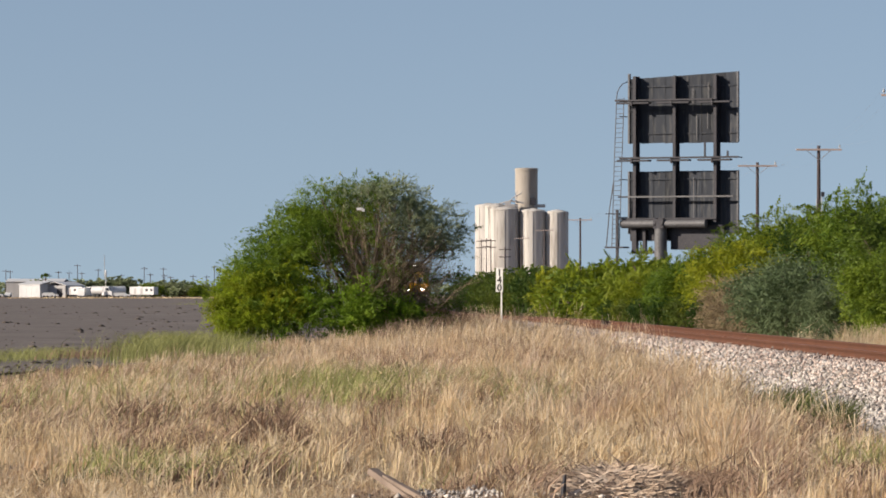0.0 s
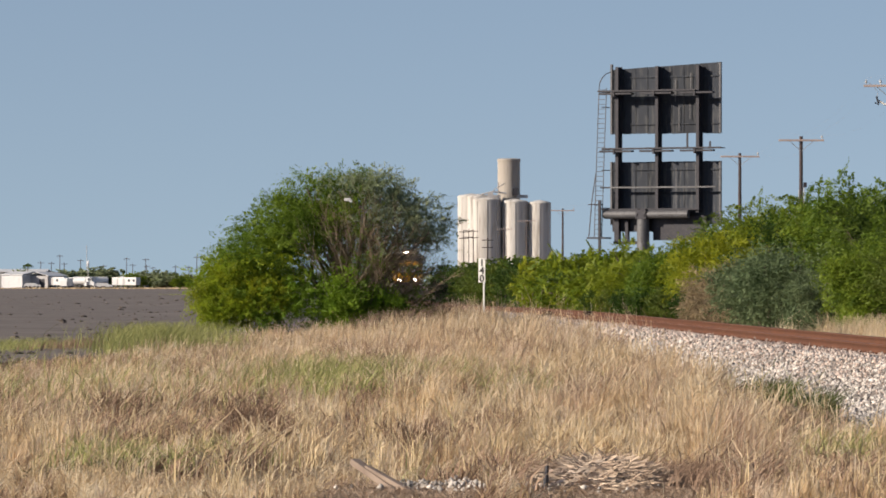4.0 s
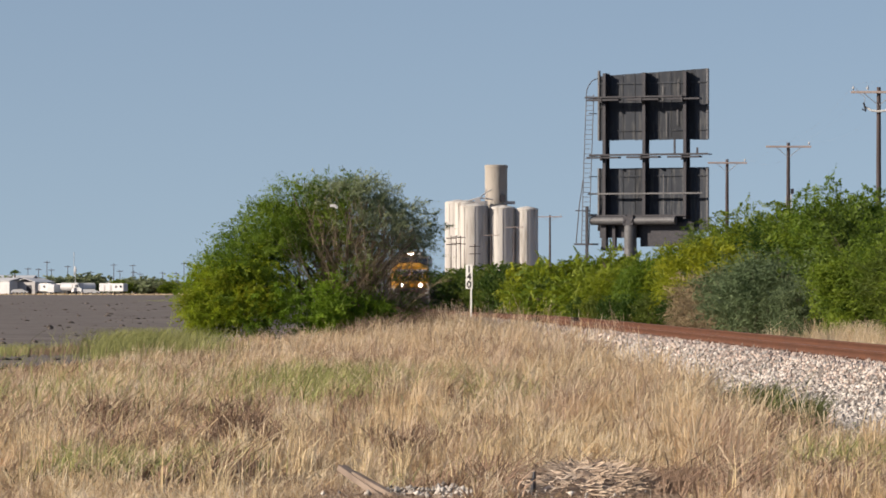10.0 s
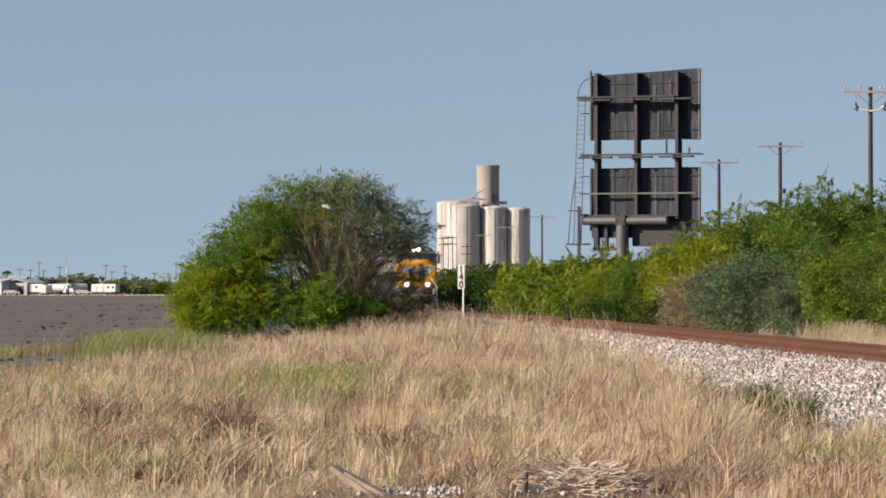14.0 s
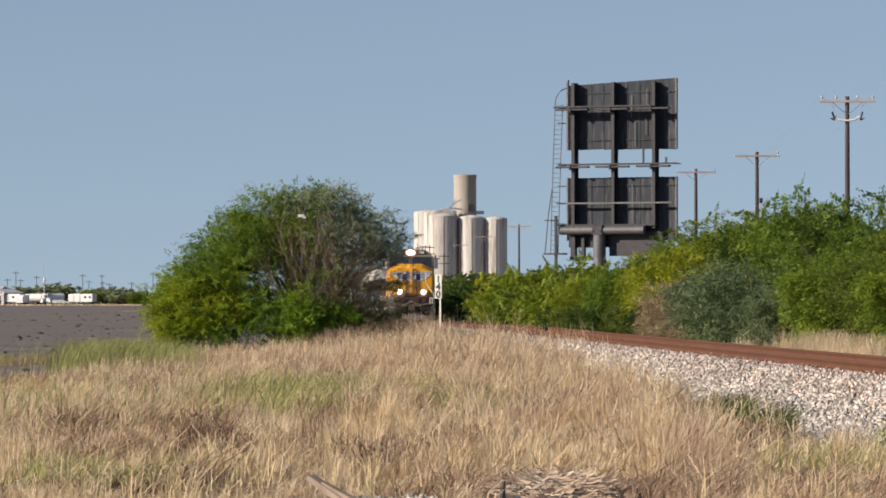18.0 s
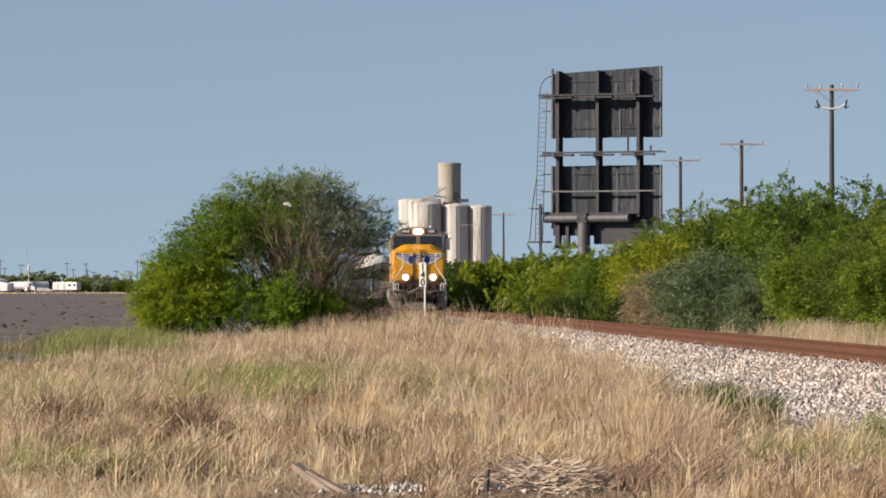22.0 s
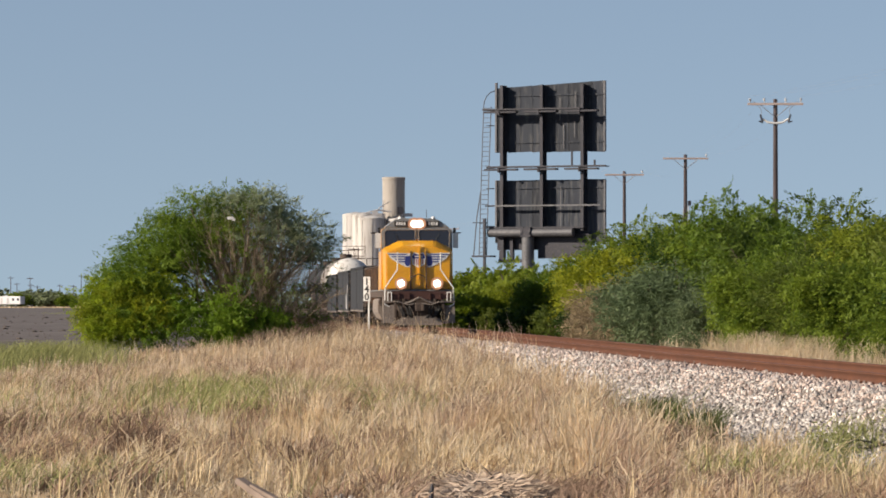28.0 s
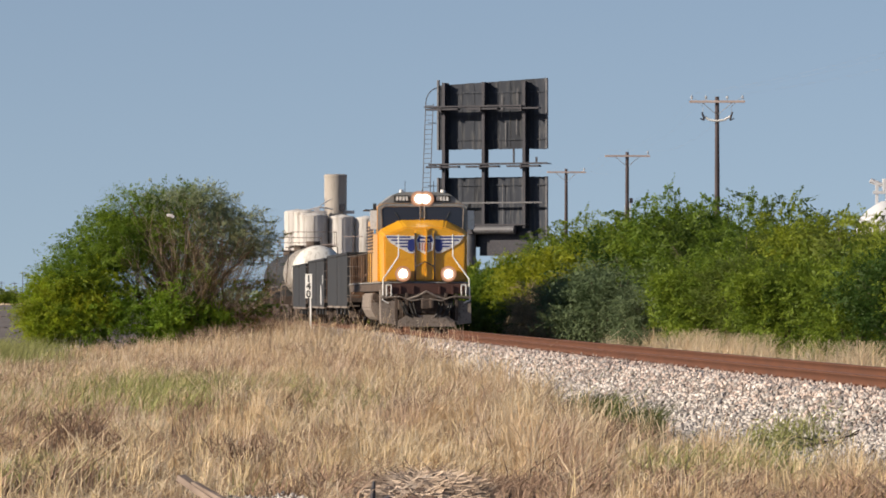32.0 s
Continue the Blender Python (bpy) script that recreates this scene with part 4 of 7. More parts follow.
def build_tank_car():
    car = thing("tank_car", "soiled white railway tank car coupled in the train", "railway car", Matrix(), "cars of the train")

    def add(name, fill, material, label="", parent=car, smooth=False):
        return simple(fill, name, material, parent, label, smooth)

    rings = [(0.05, 0.0), (0.6, 0.07), (1.0, 0.24), (1.24, 0.48), (1.36, 0.78), (1.4, 1.05)]
    barrel = ((1.39, 1.0), (1.405, 1.05), (1.405, 7.5), (1.405, 13.95), (1.39, 14.0))
    shell = add("tank", lambda bm: lathe(bm, barrel, 36, Matrix.Translation((0, 1.4, 2.66)) @ pose(0, 0, 0, -90, 0, 0)), TANK_DIRTY, "long grimy grey cylinder", smooth=True)
    for ends in (rings, [(r, 15.0 - z) for r, z in reversed(rings)]):
        add("domed_end", lambda bm: lathe(bm, ends, 36, Matrix.Translation((0, 1.4, 2.66)) @ pose(0, 0, 0, -90, 0, 0)), TANK_WHITE, "clean white domed end", shell, smooth=True)
    for k in range(5):
        y = 3.0 + 2.9 * k
        add("tank_band", lambda bm: lathe(bm, ((1.402, 0), (1.42, 0.02), (1.42, 0.1), (1.402, 0.12)), 36, Matrix.Translation((0, y, 2.66)) @ pose(0, 0, 0, -90, 0, 0)), TANK_DIRTY, "", shell)
    add("top_fittings", lambda bm: (add_rod(bm, (0, 8.9, 4.0), (0, 8.9, 4.35), 0.38, seg=18), add_rod(bm, (0, 8.0, 4.0), (0, 8.0, 4.3), 0.14, seg=12)), UNDER, "domed hatch and valves", shell)
    add("top_platform", lambda bm: (add_box(bm, -1.2, 1.2, 7.6, 7.66, 4.08, 4.12), [add_box(bm, s * 0.55, s * 1.2, 7.6, 10.2, 4.06, 4.11) for s in (-1, 1)]), UNDER, "grated walkway")
    add("platform_rail", lambda bm: [add_path(bm, ((s * 1.2, 7.6, 4.1), (s * 1.2, 7.6, 4.85), (s * 1.2, 10.2, 4.85), (s * 1.2, 10.2, 4.1)), 0.02) for s in (-1, 1)] + [add_path(bm, ((-1.2, 7.6, 4.85), (1.2, 7.6, 4.85)), 0.02)], PILOT_GREY, "thin railing")
    for s in (-1, 1):
        add("side_ladder", lambda bm: ([add_rod(bm, (s * 1.53, y, 1.1), (s * 1.3, y, 4.08), 0.02, seg=6) for y in (8.6, 9.1)] + [add_rod(bm, (s * 1.52, 8.6, 1.3 + 0.33 * k), (s * 1.52, 9.1, 1.3 + 0.33 * k), 0.014, seg=6) for k in range(9)]), UNDER)
        add("side_rail", lambda bm: add_rod(bm, (s * 1.5, 0.6, 2.0), (s * 1.5, 17.2, 2.0), 0.02, seg=6), PILOT_GREY)
    add("centre_sill", lambda bm: (add_box(bm, -0.3, 0.3, 0.4, 17.4, 0.85, 1.25), [add_box(bm, -1.4, 1.4, y, y + 1.2, 1.05, 1.4) for y in (0.5, 16.1)]), UNDER)
    for y, w in ((0.5, -1), (17.3, 1)):
        add("end_railing", lambda bm: add_path(bm, ((-1.4, y, 1.4), (-1.4, y, 2.2), (1.4, y, 2.2), (1.4, y, 1.4)), 0.02), PILOT_GREY)
        add("coupler", lambda bm: coupler(bm, y, w), UNDER)
    for ys in ((1.7, 3.45), (14.35, 16.1)):
        truck = add("truck_frame", lambda bm: side_frame(bm, ys, 0.46), UNDER, "dusty four-wheel truck")
        for y in ys:
            wheelset(truck, y, 0.46)
    return car


locomotive, loco_axles = build_locomotive()
hopper = build_gondola()
tank_car = build_tank_car()
TRAIN = [(locomotive, 0.0)]
back = 22.5
for k in range(3):
    car = hopper if k == 0 else copy_thing(hopper, Matrix())
    if k == 1:
        side_body = [o for o in car.children if o.name.startswith("body")][0]
        for y, w, z0, z1 in ((2.5, 0.5, 1.75, 2.2), (3.8, 1.2, 0.85, 1.6), (4.2, 0.7, 1.5, 1.75)):
            simple(lambda bm: add_side(bm, ((y, z0), (y + w * 0.8, z0 + 0.08), (y + w, z1), (y + w * 0.3, z1 - 0.06)), -1.483, -1.479), "chalk_mark", WHITE, side_body, "white plain painted mark")
    TRAIN.append((car, back))
    back += 20.1
for k in range(3):
    car = tank_car if k == 0 else copy_thing(tank_car, Matrix())
    if k:
        tagged(car, "dark soiled railway tank car coupled in the train", "railway car", "cars of the train")
        for shell in [o for o in car.children_recursive if o.name.startswith(("tank", "domed_end"))]:
            shell.data = shell.data.copy()
            shell.data.materials[0] = BLACK_CAR
            if shell.name.startswith("tank."):
                tagged(shell, "long black cylinder with domed ends")
    TRAIN.append((car, back))
    back += 18.9


# ---- billboard ----
def build_billboard():
    bb = thing("billboard", "tall double-decked billboard seen from its dark back", "billboard", pose(2.84, 291, 0, 0, 0, -24))
    half = 3.74

    def add(name, fill, material, label="", parent=bb):
        return simple(fill, name, material, parent, label)

    z0 = GROUND_Z
    add("column", lambda bm: add_rod(bm, (-1.25, 0.0, z0), (-1.25, 0.0, 5.5), 0.40, seg=24), STEEL_PIPE, "thick grey steel column")
    for x0, x1 in ((-3.9, -1.55), (-0.95, 1.9)):
        add("torsion_tube", lambda bm: add_rod(bm, (x0, -0.1, 5.38), (x1, -0.1, 5.38), 0.27, seg=20), STEEL_PIPE, "grey horizontal pipe")
    add("tube_flange", lambda bm: (add_rod(bm, (-1.55, -0.1, 5.38), (-1.45, -0.1, 5.38), 0.36, seg=20), add_rod(bm, (-1.05, -0.1, 5.38), (-0.95, -0.1, 5.38), 0.36, seg=20), add_box(bm, -1.6, -0.9, -0.42, 0.3, 5.1, 5.68)), STEEL_DARK)
    for x in (-3.1, -0.35, 2.45):
        def post(bm):
            add_box(bm, x - 0.17, x + 0.17, 0.50, 0.53, 5.5, 14.75)
            add_box(bm, x - 0.02, x + 0.02, 0.05, 0.50, 5.5, 14.75)
        upright = add("upright", post, STEEL_DARK, "dark steel beam upright")
        add("flange", lambda bm: add_box(bm, x - 0.10, x + 0.10, 0.02, 0.05, 5.5, 14.75), STEEL_DARK, "", upright)
    for name, za, zb, lift in (("upper", 10.5, 14.6, 0.35), ("lower", 4.75, 8.72, 0.02)):
        deck = new("sign_face")
        deck.parent = bb
        tagged(deck, "dark weathered sign panel, bulging a little" if name == "upper" else "dark weathered sign panel with a ragged top edge")
        n = 9
        w = 2 * half / n
        for k in range(n):
            x = -half + w * k
            dz = lift * (k + 0.5) / n

            def plank(bm):
                y = 0.66 + random.uniform(-0.02, 0.02)
                add_profile(bm, ((x + 0.006, za + random.uniform(-0.05, 0.04)), (x + w - 0.006, za + random.uniform(-0.05, 0.04)), (x + w - 0.006, zb + dz + lift * 0.5 / n + random.uniform(-0.015, 0.015)), (x + 0.006, zb + dz - lift * 0.5 / n)), y, y + 0.05)
                add_box(bm, x + 0.01, x + 0.05, y - 0.02, y, za + 0.1, zb - 0.05)
            add("panel", plank, BOARD, "", deck)
        for side in (-1, 1):
            add("edge_trim", lambda bm: add_box(bm, side * half - 0.06, side * half + 0.06, 0.6, 0.8, za, zb + lift, 0.01), STEEL_PIPE, "", deck)
        for k in range(3):
            zz = za + 0.6 + (zb - za - 1.1) * k / 2
            add("stringer", lambda bm: add_box(bm, -half, half, 0.58, 0.62, zz - 0.035, zz + 0.035), BOARD, "", deck)
    # pale torn streaks of paper
    for x, a, b in ((0.95, 10.7, 12.2), (0.7, 12.5, 13.9), (1.7, 11.4, 12.4), (1.75, 13.2, 14.3), (0.75, 5.5, 8.3), (2.1, 7.0, 8.5)):
        add("paper_strip", lambda bm: add_box(bm, x, x + 0.05, 0.535, 0.54, a, b), STEEL_PIPE, "pale torn paper strip")
    for z, x0, x1 in ((13.15, -4.2, 2.5), (9.5, -3.9, 4.3)):
        walkway = add("catwalk", lambda bm: add_box(bm, x0, x1, -0.5, 0.1, z, z + 0.06), STEEL_DARK, "dark catwalk")
        for x in (-3.1, -0.35, 2.45):
            add("bracket", lambda bm: (add_box(bm, x - 1.0, x + 1.2, -0.45, 0.0, z - 0.17, z - 0.06), add_box(bm, x - 0.05, x + 0.05, -0.5, 0.1, z - 0.3, z)), STEEL_DARK, "", walkway)
        add("edge_rail", lambda bm: add_box(bm, x0, x1, -0.53, -0.5, z, z + 0.1), STEEL_DARK, "", walkway)
    add("catwalk_post", lambda bm: add_box(bm, 1.75, 1.85, -0.1, 0, 9.5, 10.5), STEEL_DARK)
    add("catwalk_post", lambda bm: add_box(bm, 3.3, 3.4, -0.1, 0, 9.5, 9.95), STEEL_DARK)
    add("lower_rail", lambda bm: add_box(bm, -4.2, 3.7, -0.05, 0.02, 7.05, 7.15), STEEL_PIPE)
    add("base_beam", lambda bm: (add_box(bm, -4.1, 2.6, -0.1, 0.5, 5.66, 5.76), add_box(bm, -3.6, 2.9, 0.5, 0.6, 4.3, 5.3), add_box(bm, -0.75, 2.9, 0.42, 0.495, 3.75, 5.3)), STEEL_DARK)
    add("sub_frame", lambda bm: (add_box(bm, -3.3, -3.0, 0.1, 0.5, 3.6, 5.2), add_box(bm, -2.6, -2.4, 0.2, 0.5, 3.5, 5.0), add_box(bm, -3.4, -1.6, 0.2, 0.5, 3.5, 3.7)), STEEL_DARK)

    def ladder(bm):
        for x0, x1 in ((-4.18, -4.35), (-3.66, -3.83)):
            add_path(bm, ((x0, -0.3, 13.4), (x1, -0.3, 9.0), (x1 - 0.16, -0.3, 3.9)), 0.03)
        add_path(bm, ((-4.18, -0.3, 13.4), (-4.14, -0.28, 13.75), (-4.02, -0.2, 14.05), (-3.88, 0.0, 14.3), (-3.74, 0.5, 14.45)), 0.03)
        for k in range(31):
            z = 13.3 - 0.305 * k
            x = -3.92 - 0.033 * (14 - z)
            add_rod(bm, (x - 0.27, -0.3, z), (x + 0.27, -0.3, z), 0.018, seg=6)
        for z in (13.15, 12.2, 9.5, 8.2, 7.1, 5.8):
            add_rod(bm, (-4.00, -0.3, z), (-3.7, 0.3, z), 0.03, seg=6)
        add_path(bm, ((-4.40, -0.3, 8.0), (-4.65, -0.35, 6.3), (-4.85, -0.4, 3.9)), 0.035)
    add("ladder", ladder, STEEL_PIPE, "grey steel access ladder")
    add("ladder_platform", lambda bm: add_box(bm, -4.90, -3.6, -0.6, 0.3, 3.85, 3.95), STEEL_DARK, "small dark platform")
    add("ladder_brace", lambda bm: add_box(bm, -4.90, -3.9, -0.4, -0.35, 6.0, 6.06), STEEL_DARK)
    add("stub_post", lambda bm: add_box(bm, -4.15, -4.00, -0.5, -0.35, z0, 6.3), STEEL_DARK)


build_billboard()


# ---- grain elevator ----
def build_silos():
    group = thing("grain_elevator", "cluster of pale round concrete grain silos with a tall tower", "grain elevator", pose(-36, 1450, GROUND_Z))

    def silo(x, y, r, top, name="silo", label="pale concrete silo with dark vertical stains"):
        bm = bmesh.new()
        lathe(bm, ((r, 0), (r, top - 0.5), (r * 1.015, top - 0.5), (r * 1.015, top), (r * 0.9, top + 0.3), (0.3, top + 0.9)), 40, Matrix.Translation((x, y, 0)))
        ob = part(name, bm, CONCRETE, group, label, True)
        for k in range(3):
            a = -2.3 + 0.75 * k
            bm = bmesh.new()
            px, py = x + r * math.cos(a), y + r * math.sin(a)
            add_box(bm, -0.12, 0.12, -0.1, 0.1, 0, top - 0.4, 0, pose(px, py, 0, 0, 0, math.degrees(a)))
            part("pilaster", bm, CONCRETE, ob)
    silo(-4.7, 0, 4.5, 28.0)
    silo(4.1, 0.5, 4.1, 27.4)
    silo(11.8, 1, 3.6, 27.0)
    silo(-9.9, 7, 4.3, 29.2)
    silo(-7.4, 3.5, 3.6, 29.0)
    silo(3.0, 10, 4.2, 27.0)
    bm = bmesh.new()
    lathe(bm, ((3.55, 0), (3.55, 40.1), (3.68, 40.1), (3.68, 40.9), (3.3, 41.1)), 40, Matrix.Translation((2.0, 6.5, 0)))
    tower = part("tower", bm, TOWER_CONCRETE, group, "tall narrow concrete tower", True)
    simple(lambda bm: add_box(bm, 3.3, 5.0, 2.6, 3.4, 29.4, 31.6, 0.05), "tower_door", STEEL_DARK, tower)

    def gear(bm):
        add_path(bm, ((-7.5, 1, 29.4), (-3.0, 1, 30.6), (1.4, 1.5, 30.0)), 0.25)
        add_path(bm, ((-4.5, 1, 28.4), (-2.2, 1, 31.5), (0.8, 2, 33.2)), 0.15)
        add_box(bm, -4.6, -2.8, 0, 2, 28.5, 30.4)
        add_rod(bm, (-1.2, 1, 28.4), (-1.2, 1, 33.5), 0.15)
        add_box(bm, -8.5, 8, 4, 6, 28.6, 29.6)
    simple(gear, "conveyor_bridge", METAL_GREY, group, "grey conveyor and spouts on the silo tops")


build_silos()


# ---- power poles ----
def build_pole(x, y, top, arm, detail):
    pole = thing("utility_pole", "wooden power pole with bleached crossarm" + (" and pale lower bracket" if detail else ""), "utility pole", pose(x, y, 0, 0, 0, random.uniform(-4, 4)), "power poles along the line")
    simple(lambda bm: add_rod(bm, (0, 0, GROUND_Z), (0, 0, top), 0.155, 0.10, 14), "pole_shaft", POLE_WOOD, pole, "dark brown round pole")
    simple(lambda bm: add_box(bm, -arm, arm, -0.2, -0.1, top - 0.30, top - 0.19, 0.01), "crossarm", ARM_WOOD, pole, "bleached wooden crossarm")
    for px in (-arm + 0.12, -arm * 0.4, arm * 0.36, arm - 0.12) if detail else (arm - 0.12,):
        simple(lambda bm: lathe(bm, ((0.02, 0), (0.025, 0.07), (0.06, 0.09), (0.065, 0.13), (0.04, 0.16), (0.05, 0.19), (0.02, 0.23)), 10, pose(px, -0.15, top - 0.18)), "insulator", PORCELAIN, pole)
    simple(lambda bm: [add_rod(bm, (s * 0.7, -0.16, top - 0.3), (s * 0.05, -0.14, top - 0.85), 0.018, seg=6) for s in (-1, 1)], "arm_brace", WIRE, pole)
    if detail:
        simple(lambda bm: add_path(bm, ((-0.62, -0.15, top - 0.95), (-0.35, -0.17, top - 1.12), (0, -0.18, top - 1.17), (0.35, -0.17, top - 1.12), (0.62, -0.15, top - 0.95)), 0.05), "fuse_bracket", WHITE, pole, "pale curved bracket")
        for s in (-1, 1):
            simple(lambda bm: (add_rod(bm, (s * 0.62, -0.2, top - 1.1), (s * 0.72, -0.2, top - 0.75), 0.045, seg=8), add_rod(bm, (s * 0.6, -0.2, top - 1.15), (s * 0.8, -0.2, top - 1.05), 0.03, seg=6)), "fuse_cutout", STEEL_DARK, pole, "dark fuse holder")
            simple(lambda bm: add_path(bm, ((s * arm * 0.8, -0.15, top - 0.1), (s * arm * 0.5, -0.17, top - 0.5), (s * 0.68, -0.2, top - 0.75)), 0.012), "jumper_wire", WIRE, pole)
    return Vector((x, y, top))


POLES = ((13.1, 220, 10.7, 1.33, True), (11.0, 275, 9.8, 1.35, False), (8.4, 314, 9.9, 1.33, False), (-6.1, 524, 9.5, 1.35, False), (-12.6, 650, 10.0, 1.35, False),
         (-19.5, 800, 10.6, 1.4, False), (24.0, 90, 11.0, 1.33, True))


def build_transformer():
    """The small switch and conduit on the side of the second pole."""
    ob = thing("pole_switch", "small dark switch and pale conduit fixed to a power pole", "pole fitting", pose(11.0, 275, 0))
    simple(lambda bm: (add_box(bm, 0.14, 0.34, -0.14, 0.04, 6.75, 7.05, 0.03), add_rod(bm, (0.1, -0.06, 6.7), (0.26, -0.06, 6.8), 0.03)), "switch_box", STEEL_DARK, ob)
    simple(lambda bm: add_path(bm, ((0.16, -0.08, 6.75), (0.17, -0.08, 5.4), (0.15, -0.08, 4.0)), 0.035), "conduit", PORCELAIN, ob)
    simple(lambda bm: add_rod(bm, (-0.15, -0.08, 4.0), (-0.13, -0.08, 6.6), 0.03), "ground_wire_cover", PORCELAIN, ob)


build_transformer()
tops = sorted([build_pole(*p) for p in POLES], key=lambda p: p.y)
for a, b in zip(tops, tops[1:]):
    for px in (-1.21, -0.53, 1.21):
        bm = bmesh.new()
        points = []
        for k in range(13):
            f = k / 12
            p = a.lerp(b, f)
            points.append((p.x + px, p.y - 0.15, p.z + 0.12 - 4 * 0.9 * f * (1 - f)))
        add_path(bm, points, 0.002, 4)
        ob = new("overhead_wire", finish(bm, "overhead_wire", WIRE))
        tagged(ob, "thin sagging overhead wire between wooden poles", "power line", "overhead wires")


# ---- milepost ----
def build_milepost():
    post = thing("milepost", "white milepost sign with black figures on a thin post", "sign post", pose(-5.76, 200, -0.03, 0, 0, -16))
    simple(lambda bm: add_box(bm, -0.02, 0.05, -0.03, 0.03, GROUND_Z + 0.2, 1.15, 0.01), "post", WHITE, post, "thin pale post")
    plate = simple(lambda bm: add_box(bm, -0.22, 0.09, -0.05, -0.035, 1.1, 2.15, 0.004), "sign_plate", WHITE, post, "white upright plate")
    for k, digit in enumerate("140"):
        cu = bpy.data.curves.new("figure", "FONT")
        cu.body, cu.size, cu.align_x, cu.extrude, cu.offset = digit, 0.42, "CENTER", 0.003, 0.012
        ob = new("figure", cu)
        dg = bpy.context.evaluated_depsgraph_get()
        me = bpy.data.meshes.new_from_object(ob.evaluated_get(dg))
        bpy.data.objects.remove(ob)
        me.materials.clear()
        me.materials.append(BLACK)
        fig = new("figure", me)
        fig.parent = plate
        fig.matrix_local = pose(-0.065, -0.056, 1.81 - 0.335 * k, 90)
        tagged(fig, "black painted figure")


build_milepost()


# ---- far edge of the field: sheds, trailers, poles, trees ----
def gable_shed(name, label, x0, x1, y, depth, wall, ridge, m_wall, m_end, along=True, turn=-24):
    ob = thing(name, label, "building", pose((x0 + x1) / 2, y, GROUND_Z, 0, 0, turn))
    w = (x1 - x0) / 2
    simple(lambda bm: add_box(bm, -w, w, 0, depth, 0, wall), "wall", m_wall, ob)
    if along:
        simple(lambda bm: add_side(bm, ((-0.3, wall - 0.1), (depth / 2, ridge), (depth + 0.3, wall - 0.1), (depth + 0.3, wall + 0.1), (depth / 2, ridge + 0.2), (-0.3, wall + 0.1)), -w - 0.3, w + 0.3), "roof", METAL_WHITE, ob)
    else:
        simple(lambda bm: add_profile(bm, ((-w - 0.3, wall - 0.1), (0, ridge), (w + 0.3, wall - 0.1), (w + 0.3, wall + 0.1), (0, ridge + 0.2), (-w - 0.3, wall + 0.1)), -0.3, depth + 0.3), "roof", METAL_WHITE, ob)
    simple(lambda bm: add_box(bm, w * 0.2, w * 0.7, -0.06, 0.02, 0, wall * 0.75), "door", m_end, ob)
    for k in range(int(w)):
        simple(lambda bm: add_box(bm, -w + 0.6 + 2 * k, -w + 0.72 + 2 * k, -0.04, 0, 0, wall), "wall_rib", m_wall, ob)
    return ob


